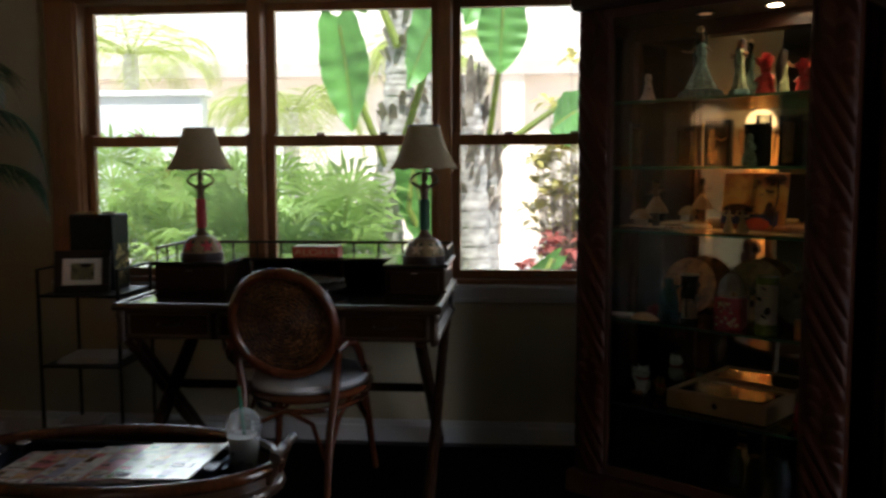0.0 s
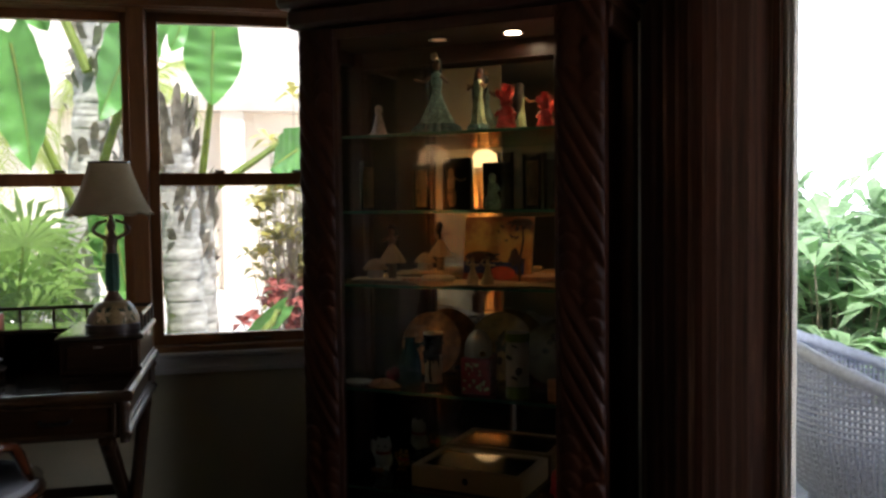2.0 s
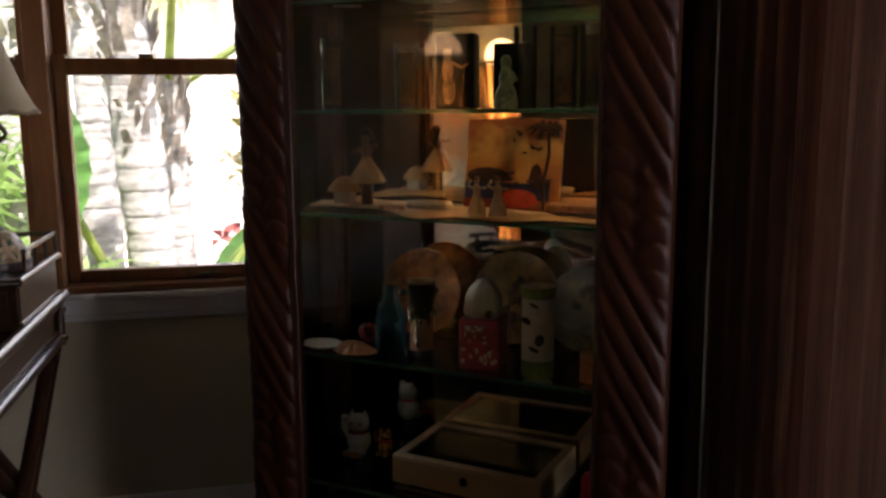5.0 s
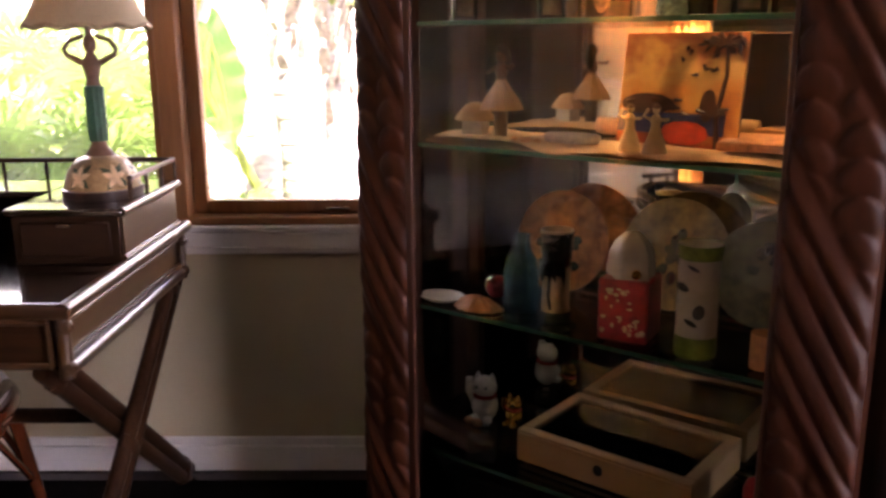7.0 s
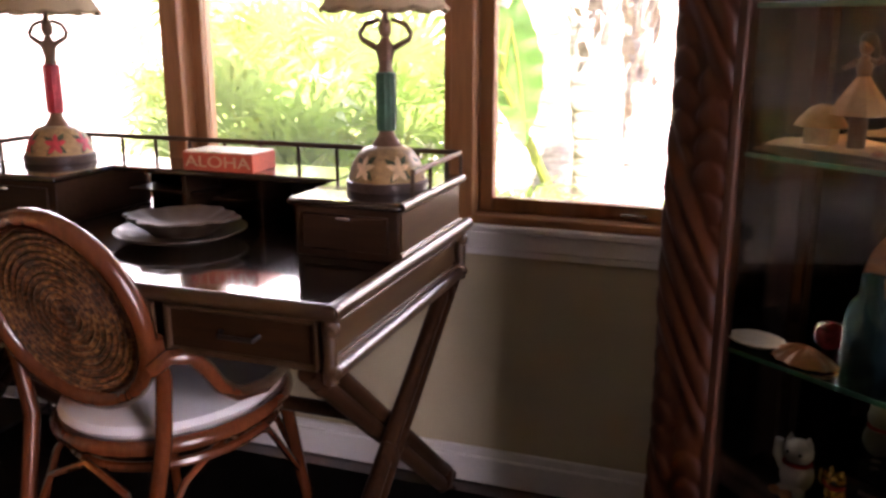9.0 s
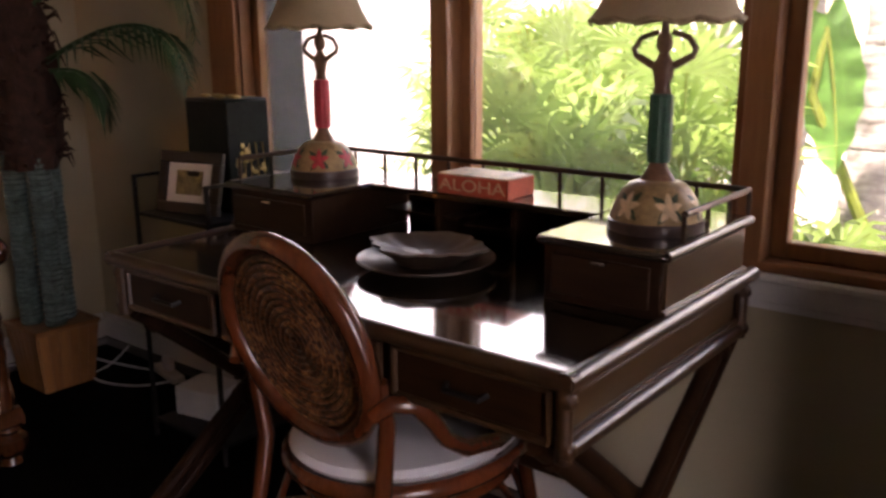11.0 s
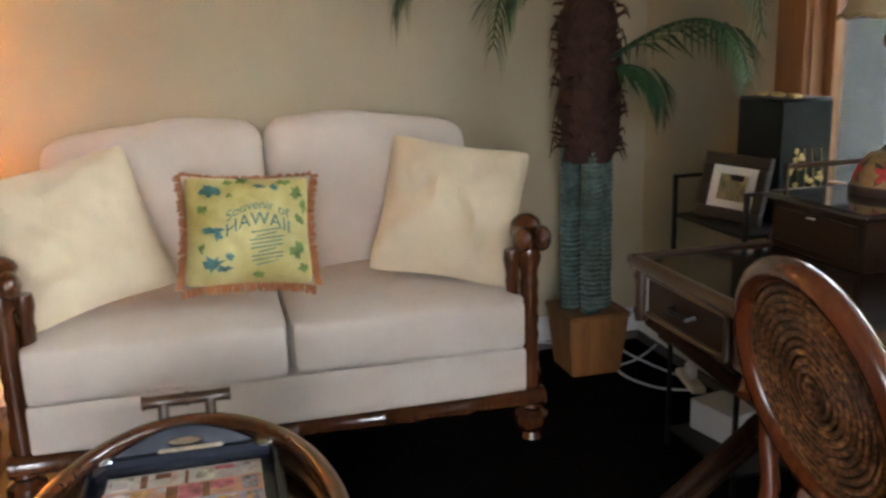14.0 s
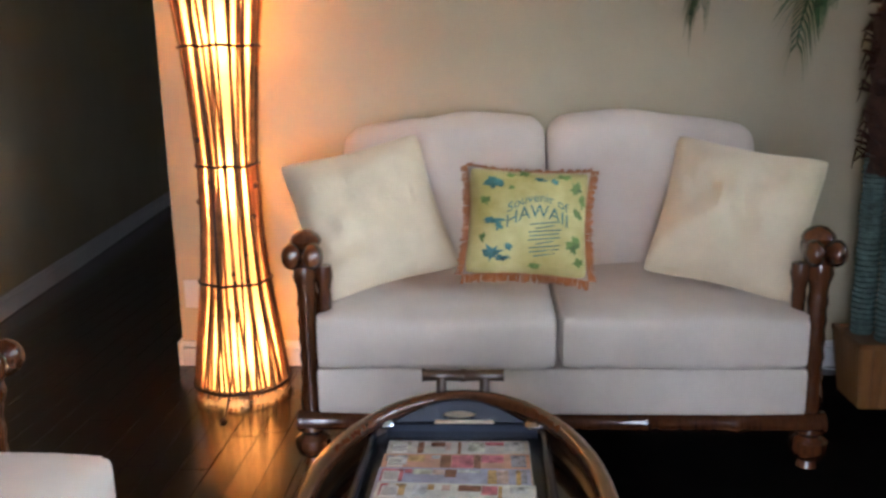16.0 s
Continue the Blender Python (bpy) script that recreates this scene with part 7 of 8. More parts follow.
lucky_cat(0.012, 0.225, 0.112, M_WHITECHINA, "white lucky cat with a red collar", 12, "lucky cats")
lucky_cat(0.085, 0.235, 0.074, M_GOLDCAT, "small gold lucky cat with a red collar", -6, "lucky cats")
solo("pebble_pair", Geo().ball((-0.012, 0, 0.008), (0.012, 0.009, 0.008)).ball((0.013, -0.003, 0.009), (0.013, 0.011, 0.009)), M_SHELLORANGE, 0.008, 0.185, 4, "two small orange and pink pebbles", "pebbles")
dc = on_shelf("display_case", 0.372, 0.225, 4, "pale wooden display case with a glass lid", "display case", -2)
g = Geo().box(-0.19, 0.19, -0.13, -0.113, 0, 0.062, 0.002).box(-0.19, 0.19, 0.098, 0.115, 0, 0.062, 0.002).box(-0.19, -0.173, -0.113, 0.098, 0, 0.062, 0.002).box(0.173, 0.19, -0.113, 0.098, 0, 0.062, 0.002)
part("case_frame", g, M_PALEWOOD, dc)
g = Geo().box(-0.19, 0.19, -0.13, -0.105, 0.062, 0.069, 0.002).box(-0.19, 0.19, 0.090, 0.115, 0.062, 0.069, 0.002).box(-0.19, -0.165, -0.105, 0.090, 0.062, 0.069, 0.002).box(0.165, 0.19, -0.105, 0.090, 0.062, 0.069, 0.002)
part("lid_frame", g, M_PALEWOOD, dc)
part("lid_pane", Geo().box(-0.165, 0.165, -0.105, 0.090, 0.064, 0.066), M_CASEGLASS, dc)
part("case_lining", Geo().box(-0.173, 0.173, -0.113, 0.098, 0.004, 0.008), M_AMBER, dc)
g = Geo()
rr = random.Random(12)
for q in range(34):
    g.ball((rr.uniform(-0.15, 0.15), rr.uniform(-0.09, 0.075), 0.016), (rr.uniform(0.006, 0.02), rr.uniform(0.005, 0.012), 0.008), 8, 5)
part("keepsakes", g, M_DARKSTONE, dc)
part("clasp", Geo().ball((0.0, -0.131, 0.036), (0.011, 0.004, 0.012), 12, 8), M_LACQ, dc, "round black clasp")
g = Geo()
for q in range(10):
    g.ball((rr.uniform(-0.018, 0.018), rr.uniform(-0.015, 0.015), 0.012 + 0.009 * (q // 3)), (0.012, 0.011, 0.010), 10, 6)
solo("gold_bead_figure", g, M_GOLDCAT, 0.635, 0.07, 4, "heap of gold beads on the shelf", "beads")
g = Geo().lathe([(0.022, 0), (0.026, 0.02), (0.018, 0.05), (0.020, 0.075), (0.012, 0.095), (0.0, 0.1)], 16, (0, 0, 0), 1, 0.7)
solo("red_figurine", g, M_REDBOX, 0.655, 0.13, 4, "red and white figurine beside the display case", "figurine")
# bottom of the cabinet
single("black_case", Geo().box(-0.11, 0.13, -0.10, 0.10, 0, 0.20, 0.006), M_LACQ, "plain black case on the cabinet floor", "case", at=CM @ Vector((0.10, 0.19, 0.105)), turn=-36.87)
for q in range(4):
    solo("dark_jar", Geo().lathe([(0.026, 0), (0.032, 0.03), (0.030, 0.09), (0.018, 0.125), (0.021, 0.14), (0.0, 0.141)], 20), (M_DARKSTONE, M_BLUEGLASS, M_BLACKGLAZE, M_DARKSTONE)[q], 0.33 + q * 0.085, 0.15 + 0.03 * (q % 2), 5, "dark glazed jar on the cabinet floor", "jar", 0, "jars on the cabinet floor")

# ---- garden and patio ----
GZ = -0.14
M_GROUND = plain("sunlit_concrete_drive", (0.62, 0.56, 0.50), 0.9, 0.10, 0.6, 40, 0.3)
M_SOIL = plain("planting_soil", (0.09, 0.06, 0.04), 0.95, 0.3, 4, 60, 0.6)
M_STUCCO = plain("tan_stucco", (0.80, 0.69, 0.57), 0.9, 0.06, 1.5, 60, 0.3)
M_WHITEST = plain("white_stucco", (0.80, 0.78, 0.74), 0.9, 0.04, 1.5, 60, 0.2)
M_ROOF = plain("pale_roof_tile", (0.55, 0.47, 0.40), 0.9, 0.1, 3, 40, 0.3)
M_BARK = plain("grey_ringed_bark", (0.46, 0.42, 0.38), 0.9, 0.35, 9, 60, 1.0, stretch=(1, 1, 3))
M_HUSK = plain("dry_leaf_husk", (0.44, 0.37, 0.29), 0.9, 0.35, 20, 90, 0.8)
M_BIGLEAF = plain("glossy_broad_leaf", (0.16, 0.37, 0.08), 0.4, 0.25, 6, 60, 0.3, trans=0.5)
M_FANLEAF = plain("fan_palm_leaf", (0.29, 0.42, 0.11), 0.45, 0.3, 3, 60, 0.2, trans=0.5)
M_FARPALM = plain("yellow_green_palm", (0.34, 0.40, 0.08), 0.5, 0.3, 2, 30, 0.2, trans=0.5)
M_SHRUB = plain("patio_shrub_leaf", (0.32, 0.46, 0.25), 0.4, 0.35, 3, 60, 0.2, trans=0.5)
M_CROTON = plain("red_croton_leaf", (0.36, 0.10, 0.08), 0.45, 0.5, 6, 60, 0.2, trans=0.35)
M_CROTONY = plain("yellow_croton_leaf", (0.50, 0.44, 0.14), 0.45, 0.5, 6, 60, 0.2, trans=0.45)
M_WICKER = plain("white_wicker", (0.44, 0.47, 0.56), 0.6, 0.12, 60, 300, 0.6)
M_PAVER = plain("grey_patio_paver", (0.36, 0.35, 0.36), 0.85, 0.12, 5, 70, 0.4, random=0.15)
# Emission for an added sheet that stands in for blown-out sky.
M_SKYGLOW = glow("glowing_sky_sheet", (0.94, 0.97, 1.0), 1.1)
M_ROCK = plain("black_lava_rock", (0.035, 0.035, 0.045), 0.6, 0.5, 14, 60, 1.0)

single("ground", Geo().box(-400, 400, -400, 800, GZ - 0.3, GZ), M_GROUND, "pale sunlit concrete ground reaching to the horizon", "ground", kind="structure")
single("planting_bed", Geo().sheet(lambda u, v: (-3.2 + 5.4 * u, 4.88 + 2.2 * v, GZ + 0.03 + 0.03 * noise.noise(Vector((u * 20, v * 9, 0)))), 40, 20), M_SOIL, "dark soil bed of plants under the window", "planting bed", kind="structure")
# Unseen slab, added to block sun; its depth sets the shadow outside.
single("eave_north", Geo().box(-4, 4.2, WALL_N + T, WALL_N + T + 0.45, 2.42, 2.55), M_CEIL, "unseen roof overhang added above the window to shape daylight", "eave", kind="structure")
# Out-of-view slab that shades the patio and cuts light through the door.
single("patio_roof", Geo().box(WALL_E + T, WALL_E + 1.7, -2.4, WALL_N + T, 2.42, 2.55), M_CEIL, "unseen patio roof added to limit daylight at the open door", "roof", kind="structure")

# Added curved sheet that glows white where the low sky overexposes.
single("backdrop", Geo().sheet(lambda u, v: (150 * math.cos(radians(-60 + 258 * u)), 150 * math.sin(radians(-60 + 258 * u)), GZ + 75 * v), 48, 2), M_SKYGLOW, "glowing white backdrop sheet standing in for the overexposed low sky", "sky", kind="structure")


def ringed_trunk(name, x, y, r, top, lean, label, seed, husk_from=None):
    t = thing(name, (x, y, GZ + 0.0), 0, label, "tree", "palms by the window")
    pr, z = [], 0.0
    rr = random.Random(seed)
    while z < top:
        k = 1.18 - 0.28 * z / top
        h = 0.030 + 0.045 * rr.random()
        q_ = rr.uniform(0.97, 1.03)
        pr += [(r * k * 1.0 * q_, z), (r * k * 1.018 * q_, z + h * 0.6), (r * k * 0.992 * q_, z + h * 0.78), (r * k * 0.995, z + h)]
        z += h
    g = Geo().lathe(pr, 30, (0, 0, 0), 1, 1, lambda a, zz: 1 + 0.05 * math.sin(2 * a + zz * 5 + seed) + 0.035 * math.sin(7 * a - zz * 31) + 0.10 * noise.noise(Vector((math.cos(a) * 2.5, math.sin(a) * 2.5, zz * 9 + seed))))
    g.v = [(vx + lean[0] * vz + 0.03 * math.sin(vz * 2 + seed), vy + lean[1] * vz, vz) for vx, vy, vz in g.v]
    part("trunk", g, M_BARK, t, "grey ringed trunk")
    g = Geo()
    for k in range(110):
        z = top * max(0.2, 1 - abs(rr.gauss(0, 0.2)))
        a = rr.uniform(0, 6.283)
        q = 1.15 - 0.25 * z / top
        b = Vector((r * q * math.cos(a) + lean[0] * z + 0.03 * math.sin(z * 2 + seed), r * q * math.sin(a) + lean[1] * z, z))
        o = Vector((math.cos(a), math.sin(a), 0))
        s = Vector((-o.y, o.x, 0)) * (0.012 + 0.026 * rr.random())
        up = Vector((0, 0, 0.04 + 0.07 * rr.random() + 0.06 * (z > top * 0.85)))
        k0 = len(g.v)
        g.v += [tuple(b - s), tuple(b + s), tuple(b + s * 0.6 + up + o * 0.03), tuple(b - s * 0.7 + up * 0.9 + o * 0.045), tuple(b + up * 1.15 + o * (0.02 + 0.05 * rr.random()))]
        g.f += [(k0, k0 + 1, k0 + 2, k0 + 3), (k0 + 3, k0 + 2, k0 + 4)]
    part("husks", g, M_HUSK, t, "dry peeling husks")
    return t


def broad_leaf(parent, base, tip_from, centre, w, h, facing, roll, seed):
    """A big heart-shaped leaf on a stalk: stalk from base, leaf blade hanging at centre, its face turned to 'facing'."""
    R = pose(*centre, 0, roll, facing)

    def blade(u, v):
        s = (u - 0.5) * 2
        wd = math.sin(math.pi * min(1, 0.10 + 0.9 * v)) ** 0.75 * (1.15 - 0.35 * v)
        x = s * w / 2 * wd
        z = h * (0.5 - v) + (0.10 * h * abs(s) ** 1.5 if v < 0.18 else 0)
        y = -0.10 * w * abs(s) + 0.035 * w * math.sin(v * 34) * abs(s) - 0.16 * h * (v - 0.4) ** 2
        return R @ Vector((x, y, z))

    lf = part("leaf", Geo().sheet(blade, 16, 26), M_BIGLEAF, parent, "broad ribbed leaf", 70)
    g = Geo().tube([R @ Vector((0, -0.16 * h * (v - 0.4) ** 2 - 0.006, h * (0.5 - v))) for v in np.linspace(0.08, 0.98, 9)], [0.009, 0.008, 0.007, 0.006, 0.005, 0.004, 0.003, 0.002, 0.001], 6)
    part("midrib", g, M_FARPALM, lf)
    joint = R @ Vector((0, -0.01, h * 0.40))
    b = Vector(base)
    mid = b.lerp(joint, 0.55) + Vector(tip_from)
    part("stalk", Geo().tube([b, b.lerp(mid, 0.5), mid, mid.lerp(joint, 0.6) + Vector((0, 0, 0.03)), joint], [0.028, 0.024, 0.019, 0.014, 0.010], 8), M_FARPALM, parent, "green leaf stalk")


tA = ringed_trunk("palm_tree", 0.73, 6.60, 0.110, 1.95, (0.0, 0.0), "grey ringed palm trunk with peeling husks outside the window", 1, 0.55)
tB = ringed_trunk("palm_tree", 0.80, 7.35, 0.090, 1.55, (0.02, 0.0), "slimmer grey palm trunk with broad green leaves", 2, 0.6)
tC = ringed_trunk("palm_tree", 0.13, 6.55, 0.10, 2.9, (0.05, 0.05), "tall leaning grey palm trunk with broad leaves", 3, 0.5)
tD = ringed_trunk("palm_tree", 0.42, 7.3, 0.11, 2.6, (-0.02, 0.0), "grey palm trunk standing behind the others", 4, 0.5)
broad_leaf(tB, (0.0, 0, 1.5), (0.03, 0, 0.1), (0.13, -0.85, 2.24), 0.33, 0.47, 10, 3, 1)
broad_leaf(tB, (0.02, 0, 1.5), (0.25, 0.1, 0.25), (0.55, 0.0, 1.75), 0.40, 0.52, 60, 70, 2)
broad_leaf(tB, (0.0, 0, 1.5), (-0.1, 0, 0.2), (-0.42, 0.1, 2.35), 0.30, 0.62, -30, -35, 3)
broad_leaf(tC, (0.08, 0, 1.3), (-0.15, 0, 0.3), (-0.18, -0.2, 2.00), 0.33, 0.74, -8, -8, 4)
broad_leaf(tC, (0.1, 0, 1.4), (0.1, 0, 0.3), (0.32, -0.1, 2.25), 0.34, 0.80, 40, 28, 5)
broad_leaf(tC, (0.12, 0, 2.2), (0.0, 0, 0.3), (-0.30, 0.2, 2.75), 0.40, 0.7, 10, -30, 6)
broad_leaf(tD, (0, 0, 2.3), (0.1, 0, 0.2), (0.35, 0.0, 2.75), 0.36, 0.7, 20, 25, 7)
broad_leaf(tA, (-0.1, 0, 0.4), (-0.15, -0.1, 0.2), (-0.32, -0.15, 1.15), 0.30, 0.62, -20, -12, 8)
broad_leaf(tA, (0.12, 0, 0.2), (0.15, 0, 0.2), (0.42, 0.3, 0.62), 0.16, 0.52, 30, 52, 9)


def fan_palm(x, y, r, h, n, seed, label):
    t = thing("fan_palm", (x, y, GZ), 0, label, "shrub", "fan palms under the window")
    rr = random.Random(seed)
    g, st = Geo(), Geo()
    for k in range(n):
        a, el_ = rr.uniform(0, 6.283), rr.uniform(0.1, 1.45)
        d = Vector((math.cos(a) * math.cos(el_), math.sin(a) * math.cos(el_), math.sin(el_)))
        b = Vector((rr.uniform(-0.2, 0.2) * r, rr.uniform(-0.2, 0.2) * r, 0.05 + rr.random() * h * 0.35))
        tip = b + Vector((d.x * r, d.y * r, d.z * h * 0.75)) * rr.uniform(0.6, 1.0)
        st.tube([b, b.lerp(tip, 0.5) + Vector((0, 0, 0.05)), tip], [0.006, 0.005, 0.004], 5)
        ax = (d + Vector((0, 0, 0.25 * rr.uniform(-1, 1)))).normalized()
        sd = ax.cross(Vector((0, 0, 1))).normalized()
        up = sd.cross(ax)
        R_ = rr.uniform(0.26, 0.42)
        nb = 13
        for q in range(nb):
            th = (q / (nb - 1) - 0.5) * 3.9
            o = (ax * math.cos(th) + sd * math.sin(th)).normalized()
            w = (sd * math.cos(th) - ax * math.sin(th)) * 0.019
            ln = R_ * (0.75 + 0.25 * math.cos(th * 0.5)) * rr.uniform(0.9, 1.08)
            m_ = tip + o * ln * 0.55 + up * 0.02
            e = tip + o * ln - Vector((0, 0, 0.09 * rr.uniform(0.4, 1.4))) * (ln / 0.35)
            k0 = len(g.v)
            g.v += [tuple(tip), tuple(m_ - w), tuple(m_ + w), tuple(e)]
            g.f += [(k0, k0 + 1, k0 + 2), (k0 + 1, k0 + 3, k0 + 2)]
    tagged(part("stem_cluster", st, M_FARPALM, t), kind="stuff")
    tagged(part("crown", g, M_FANLEAF, t, "dense fan-shaped green leaves", 80), kind="stuff")
    return t


for k, (x, y, r, h, n) in enumerate(((-1.75, 7.9, 0.75, 1.55, 70), (-0.45, 5.9, 0.55, 1.15, 56), (-0.15, 6.35, 0.60, 1.35, 60), (-2.5, 8.1, 0.7, 1.45, 60), (-0.75, 6.9, 0.7, 1.45, 56), (-1.15, 7.3, 0.6, 1.3, 50), (0.45, 6.2, 0.35, 0.6, 24), (-0.2, 5.5, 0.42, 0.75, 30), (-0.62, 5.5, 0.42, 0.8, 30))):
    fan_palm(x, y, r, h, n, k + 40, "bushy green fan palm under the window")


def whorl_shrub(name, x, y, spread, h, n, leaf, mat, label, seed, group, wide=0.24, cat="shrub"):
    t = thing(name, (x, y, GZ), 0, label, cat, group)
    rr = random.Random(seed)
    g, st = Geo(), Geo()
    for k in range(n):
        a, q = rr.uniform(0, 6.283), math.sqrt(rr.random())
        tip = Vector((math.cos(a) * q * spread, math.sin(a) * q * spread, h * (0.30 + 0.70 * rr.random() * (1.15 - 0.55 * q))))
        st.tube([(tip.x * 0.3, tip.y * 0.3, 0), (tip.x * 0.8, tip.y * 0.8, tip.z * 0.6), tuple(tip)], [0.009, 0.006, 0.004], 5)
        for j in range(9):
            th = j * 2.4 + rr.random()
            pit = rr.uniform(-0.25, 0.9)
            o = Vector((math.cos(th) * math.cos(pit), math.sin(th) * math.cos(pit), math.sin(pit)))
            s = o.cross(Vector((0, 0, 1))).normalized() * leaf * wide * 0.5
            ln = leaf * rr.uniform(0.7, 1.15)
            b, m_ = tip, tip + o * ln * 0.5 + Vector((0, 0, 0.012))
            e = tip + o * ln - Vector((0, 0, 0.05 * ln / 0.2))
            k0 = len(g.v)
            g.v += [tuple(b), tuple(m_ - s), tuple(m_ + Vector((0, 0, -0.006))), tuple(m_ + s), tuple(e)]
            g.f += [(k0, k0 + 1, k0 + 2), (k0, k0 + 2, k0 + 3), (k0 + 1, k0 + 4, k0 + 2), (k0 + 2, k0 + 4, k0 + 3)]
    tagged(part("stem_cluster", st, M_HUSK, t), kind="stuff")
    tagged(part("crown", g, mat, t, "", 80), kind="stuff")
    return t


for k, (x, y, h, m) in enumerate(((1.40, 7.4, 0.88, M_CROTON), (1.70, 7.8, 1.3, M_CROTON), (1.48, 8.0, 2.30, M_CROTONY), (1.85, 8.1, 2.4, M_CROTONY), (1.78, 7.5, 1.1, M_CROTON))):
    whorl_shrub("croton", x, y, 0.36, h, 95 if h > 1.6 else 36, 0.17, m, "croton bush with red and yellow leaves beside the drive", 70 + k, "croton bushes", 0.42)
for k, (x, y, s, h, n) in enumerate(((4.7, 6.0, 0.85, 1.75, 70), (4.2, 7.0, 0.8, 1.6, 60), (5.6, 6.0, 0.9, 1.9, 70), (5.0, 7.2, 0.9, 1.9, 70), (5.3, 4.9, 0.8, 1.6, 60), (6.2, 7.3, 1.0, 2.1, 60), (4.6, 5.2, 0.6, 1.1, 50), (3.5, 8.2, 0.9, 1.7, 50), (6.3, 5.0, 0.9, 1.9, 50))):
    whorl_shrub("patio_shrub", x, y, s, h * 0.82, n, 0.42, M_SHRUB, "leafy green shrub with long pointed leaves beyond the patio", 90 + k, "shrubs beyond the patio")


def far_palm(x, y, h, reach, n, seed, label):
    t = thing("garden_palm", (x, y, GZ), 0, label, "tree", "palms across the drive")
    part("trunk", Geo().lathe([(0.12, 0), (0.10, h * 0.5), (0.08, h)], 12, (0, 0, 0), 1, 1, lambda a, z: 1 + 0.06 * math.sin(z * 40)), M_BARK, t)
    rr = random.Random(seed)
    for k in range(n):
        g = feather_frond(6.283 * k / n + rr.uniform(-0.2, 0.2), h - 0.05, reach * rr.uniform(0.8, 1.1), 0.5 * rr.uniform(0.2, 1.0), 0.8 * rr.uniform(0.3, 1.0), 0.34, seed + k, 22)
        g.v = [(a, b, c) for a, b, c in g.v]
        part("frond", g, M_FARPALM, t)
    return t


far_palm(-3.35, 10.4, 2.75, 0.95, 22, 300, "yellow-green feather palm across the drive")
far_palm(-1.38, 9.9, 2.05, 0.75, 22, 330, "yellow-green feather palm behind the broad leaves")
far_palm(-0.1, 11.2, 2.75, 0.8, 18, 360, "yellow-green feather palm by the tan house")
hs = thing("tan_house", (-1.0, 17.0, GZ), 0, "low tan stucco house with pale roof across the drive", "house")
part("house_wall", Geo().box(-9, 11, 0, 5, 0, 3.1), M_STUCCO, hs)
part("roof", Geo().box(-9.8, 11.8, -0.35, 6, 3.1, 3.35).add([(-9.8, -0.35, 3.35), (11.8, -0.35, 3.35), (11.8, 6, 3.35), (-9.8, 6, 3.35), (-8, 2.4, 5.2), (10, 2.4, 5.2)], [(0, 1, 5, 4), (1, 2, 5), (2, 3, 4, 5), (3, 0, 4)]), M_ROOF, hs)
part("garage_door", Geo().box(-6.5, -2.4, -0.06, 0.0, 0, 2.2, 0.01), M_WHITEST, hs)
part("column", Geo().box(1.7, 2.1, -0.30, -0.0, 0, 3.1, 0.01), M_STUCCO, hs)
part("window", Geo().box(4.0, 6.0, -0.04, 0.0, 1.0, 2.3), M_LACQ, hs)
cw = thing("white_garden_wall", (-4.5, 9.2, GZ), 0, "low white stucco garden wall in full sun", "garden wall")
part("wall", Geo().box(-6.0, 2.4, 0, 0.2, 0, 2.12, 0.01), M_WHITEST, cw)
part("coping", Geo().box(-6.05, 2.45, -0.03, 0.23, 2.12, 2.18, 0.01), M_WHITEST, cw)
fc = thing("picket_fence", (-2.6, 8.75, GZ), 0, "white picket fence behind the fan palms", "fence")
for k in range(-16, 22):
    part("picket", Geo().box(-1.6 + k * 0.13, -1.52 + k * 0.13, 0, 0.02, 0.05, 1.35, 0.004), M_WHITEST, fc)
for z in (0.35, 1.1):
    part("rail", Geo().box(-3.75, 1.35, 0.021, 0.05, z, z + 0.07, 0.004), M_WHITEST, fc)

# patio paving, rocks and wicker chair
pv = thing("patio_paving", (0, 0, 0), 0, "grey paved patio floor beside the open door", "patio", kind="structure")
part("bed", Geo().box(WALL_E + T, 4.6, -1.0, 5.0, GZ, -0.035), M_SOIL, pv)
pav = Geo().box(-0.146, 0.146, -0.146, 0.146, 0, 0.03, 0.004).mesh("paver", M_PAVER)
for i in range(6):
    for j in range(14):
        p = new("paver", pav)
        p.parent = pv
        p.location = (WALL_E + T + 0.17 + i * 0.30, 0.85 + j * 0.30, -0.035 + 0.002 * ((i * 7 + j * 3) % 3))
rnd = random.Random(77)
g = Geo()
for k in range(260):
    x, y = rnd.uniform(3.9, 5.0), rnd.uniform(3.9, 6.2)
    r = rnd.uniform(0.04, 0.10)
    g.ball((x, y, GZ + r * 0.5 + 0.12 * (x - 3.9)), (r, r * rnd.uniform(0.7, 1.1), r * 0.7), 7, 5, Matrix.Rotation(rnd.uniform(0, 6), 4, "Z"))
single("lava_rocks", g, M_ROCK, "bed of black lava rocks edging the patio", "rocks", kind="stuff", angle=20)

wc = thing("wicker_chair", (3.40, 3.96, -0.005), 0, "white wicker armchair standing on the patio", "chair")
wc.scale = (1.24, 1.24, 1.0)


def wick_rim(a):
    """Rim of the tub back: high behind, falling to the arms. a runs from -1 to 1."""
    th = radians(150 + a * 128)
    hgt = 0.56 + 0.22 * math.cos(a * 1.45) ** 2
    return Vector((0.33 * math.cos(th), 0.33 * math.sin(th), hgt))


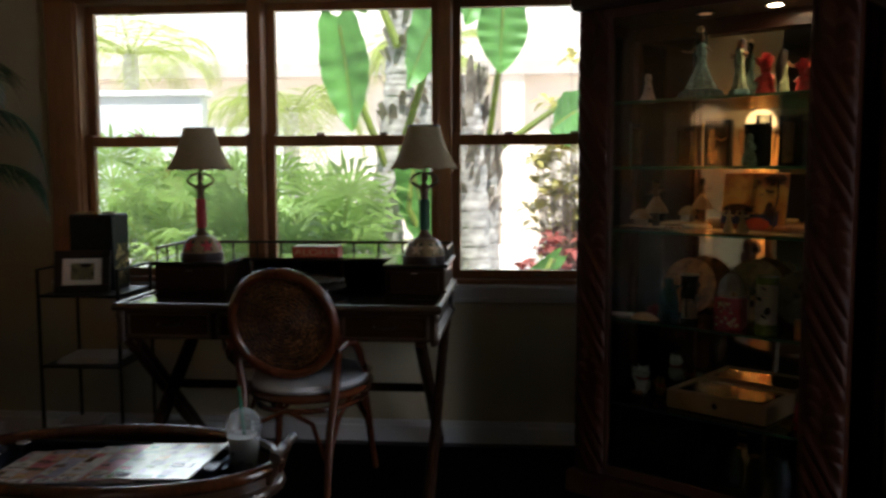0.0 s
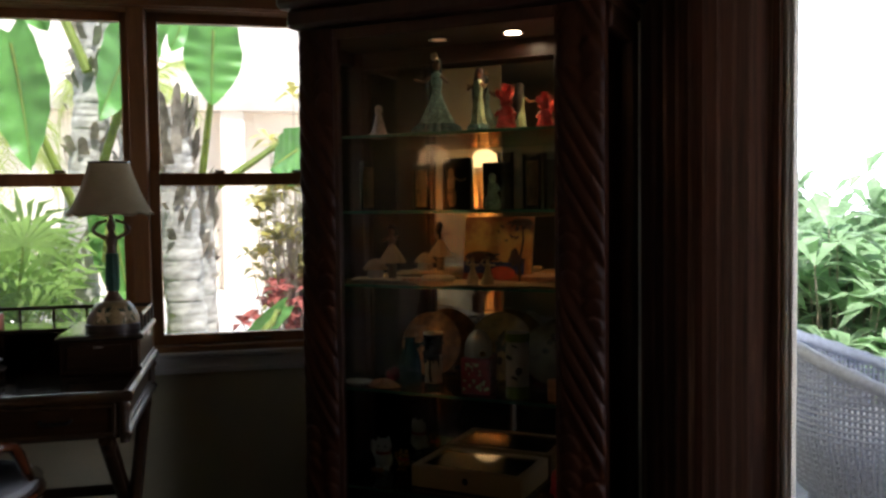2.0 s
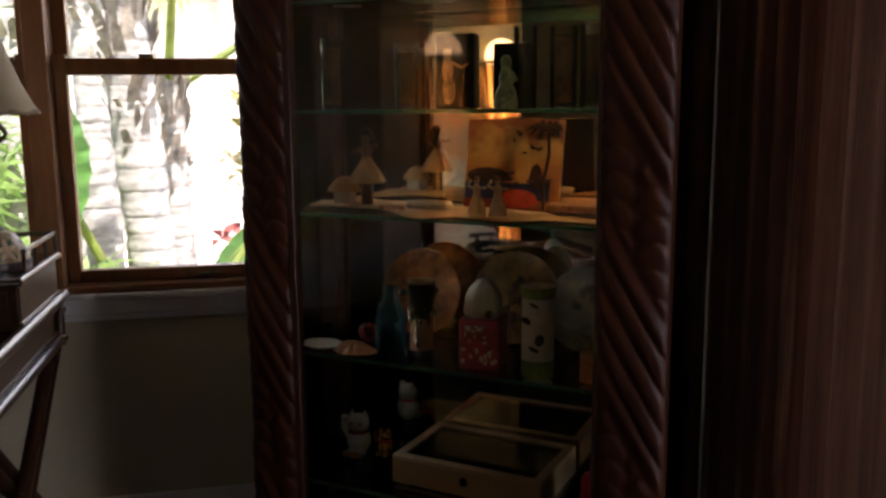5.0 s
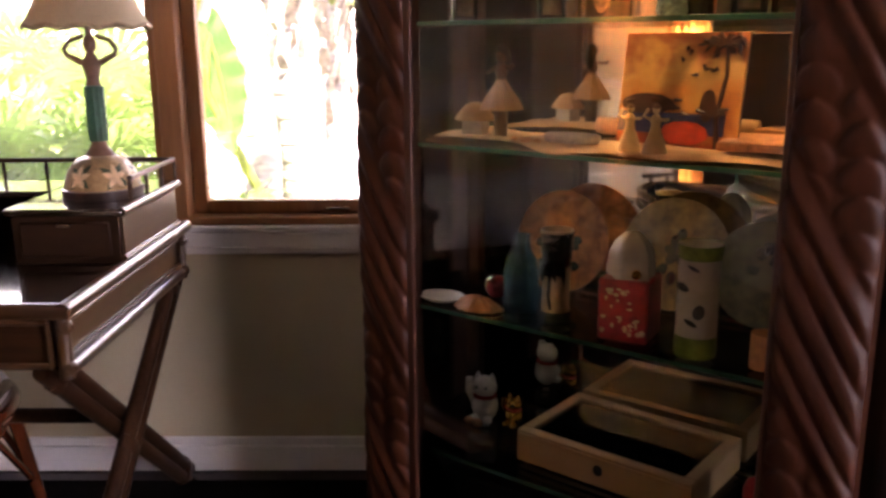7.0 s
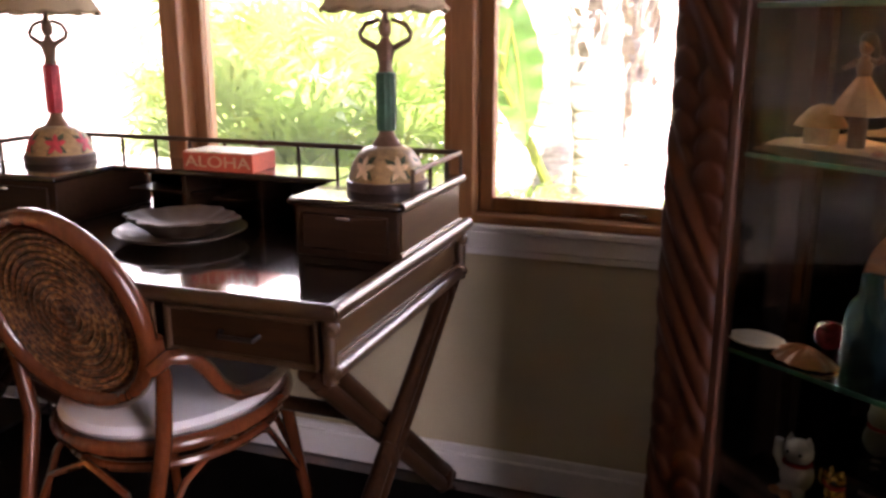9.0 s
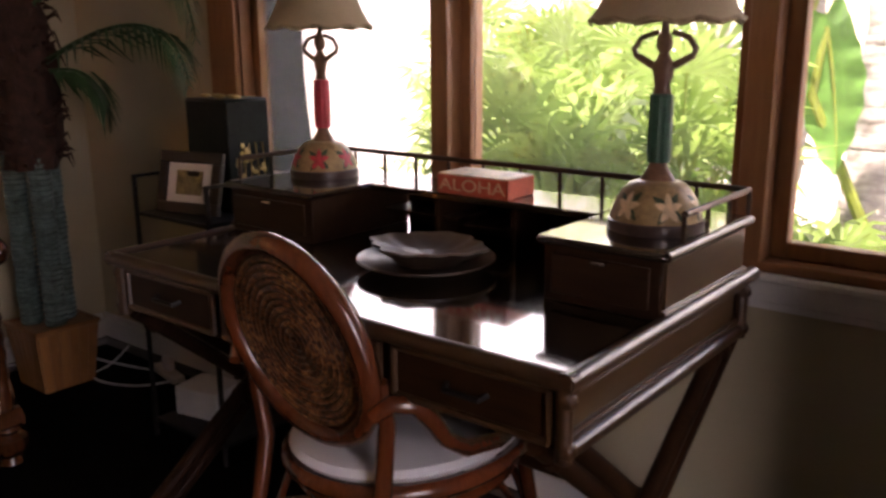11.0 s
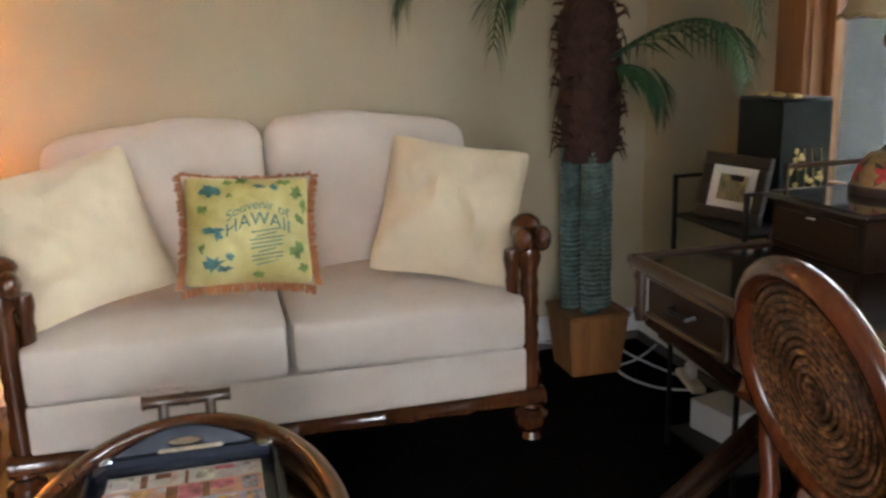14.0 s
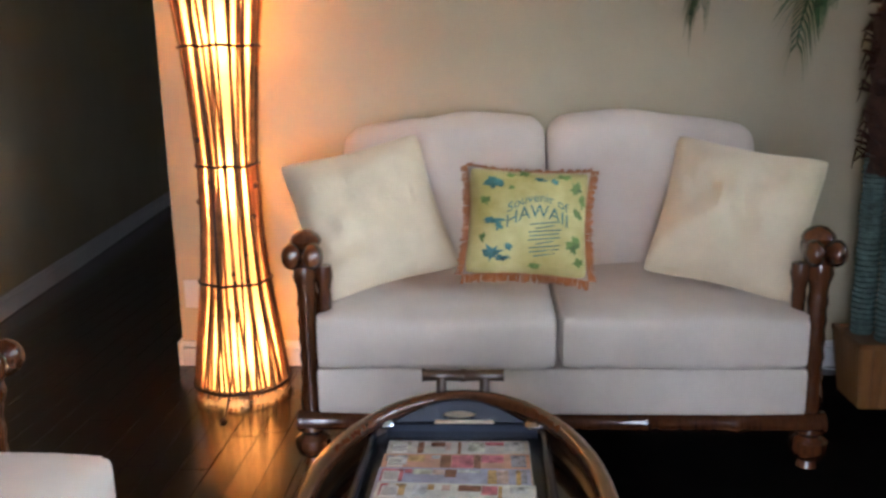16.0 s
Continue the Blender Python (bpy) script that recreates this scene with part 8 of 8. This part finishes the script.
rim = [wick_rim(-1 + k / 24) for k in range(49)]
part("rim", Geo().tube(rim, [0.024 + 0.003 * math.sin(k * 2.2) for k in range(49)], 10), M_WICKER, wc, "thick braided rim")
g = Geo()
for k in range(97):
    p = wick_rim(-1 + k / 48)
    g.tube([(p.x * 0.86, p.y * 0.86, 0.24), (p.x * 0.98, p.y * 0.98, 0.45), tuple(p)], 0.0052, 5)
for z in np.arange(0.26, 0.88, 0.021):
    pts = []
    for k in range(73):
        p = wick_rim(-1 + k / 36)
        if p.z > z:
            f = 0.86 + 0.14 * min(1, (z - 0.24) / 0.25)
            pts.append((p.x * (f + 0.008 * (-1) ** k), p.y * (f + 0.008 * (-1) ** k), z))
    if len(pts) > 2:
        g.tube(pts, 0.0055, 4)
tagged(part("woven_back", g, M_WICKER, wc, "open woven wicker back", 80), kind="stuff")
part("seat", Geo().lathe([(0.0, 0.36), (0.28, 0.36), (0.29, 0.40), (0.26, 0.46), (0.0, 0.47)], 28), M_SEATFAB, wc, "pale seat cushion")
part("seat_skirt", Geo().lathe([(0.27, 0.24), (0.285, 0.24), (0.285, 0.37), (0.27, 0.37)], 28, (0, 0, 0), 1, 1, None, False), M_WICKER, wc)
for a in (45, 135, 225, 315):
    c, s = math.cos(radians(a)) * 0.24, math.sin(radians(a)) * 0.24
    part("leg", Geo().tube([(c, s, 0), (c, s, 0.26)], 0.018, 8), M_WICKER, wc)
g = Geo()
for a in (0, 1):
    c, s = (0.17, 0.17) if a else (0.17, -0.17)
    g.tube([(-c, -s, 0.10), (c, s, 0.10)], 0.01, 6)
part("cross_stretcher", g, M_WICKER, wc)

# ---- curtain beside the patio door ----
M_DRAPE, _nt, _b = material("brown_striped_drape")
_f = link_noise(_nt, 58.0, (0.0, 1.0, 0.01), 6.0)
_nt.links.new(ramp(_nt, _f, [(0.36, (0.05, 0.020, 0.013)), (0.48, (0.20, 0.085, 0.055)), (0.58, (0.08, 0.036, 0.026)), (0.70, (0.44, 0.28, 0.19))]), _b.inputs["Base Color"])
_b.inputs["Roughness"].default_value = 0.8
_tl = _nt.nodes.new("ShaderNodeBsdfTranslucent")
_tl.inputs[0].default_value = (0.42, 0.24, 0.16, 1)
_mx = _nt.nodes.new("ShaderNodeMixShader")
_mx.inputs[0].default_value = 0.05
_nt.links.new(_b.outputs[0], _mx.inputs[1])
_nt.links.new(_tl.outputs[0], _mx.inputs[2])
_nt.links.new(_mx.outputs[0], _nt.nodes["Material Output"].inputs[0])
cu = thing("curtain", (0, 0, 0), 0, "brown striped floor-length curtain gathered beside the patio door", "curtain")


def drape(u, v):
    y = 3.228 + 0.692 * u
    x = WALL_E - 0.075 + 0.030 * math.sin(u * 56) * (0.8 + 0.2 * v) + 0.010 * math.sin(u * 113 + 1)
    return (x, y, 0.02 + 2.23 * v)


part("drape", Geo().sheet(drape, 150, 8), M_DRAPE, cu, "", 80)
part("curtain_rod", Geo().cyl((WALL_E - 0.075, 0.5, 2.27), (WALL_E - 0.075, 4.0, 2.27), 0.014), M_CABIN, cu)


# ---- floor planks by the passage and the floor lamp ----
floor_ob = bpy.data.objects["floor"]
plank_mesh = [Geo().box(0, ln, 0, 0.0885, -0.004, 0.0, 0.0008).mesh("plank", M_FLOOR) for ln in (1.198, 0.898)]
rnd = random.Random(31)
for row in range(19):
    y = HALL_Y + 0.02 + row * 0.09
    x = -4.4 + rnd.uniform(-0.6, 0.0)
    while x < 1.0:
        k = rnd.choice((0, 1))
        p = new("plank", plank_mesh[k])
        p.parent = floor_ob
        p.location = (x, y, 0.0)
        x += (1.2, 0.9)[k]
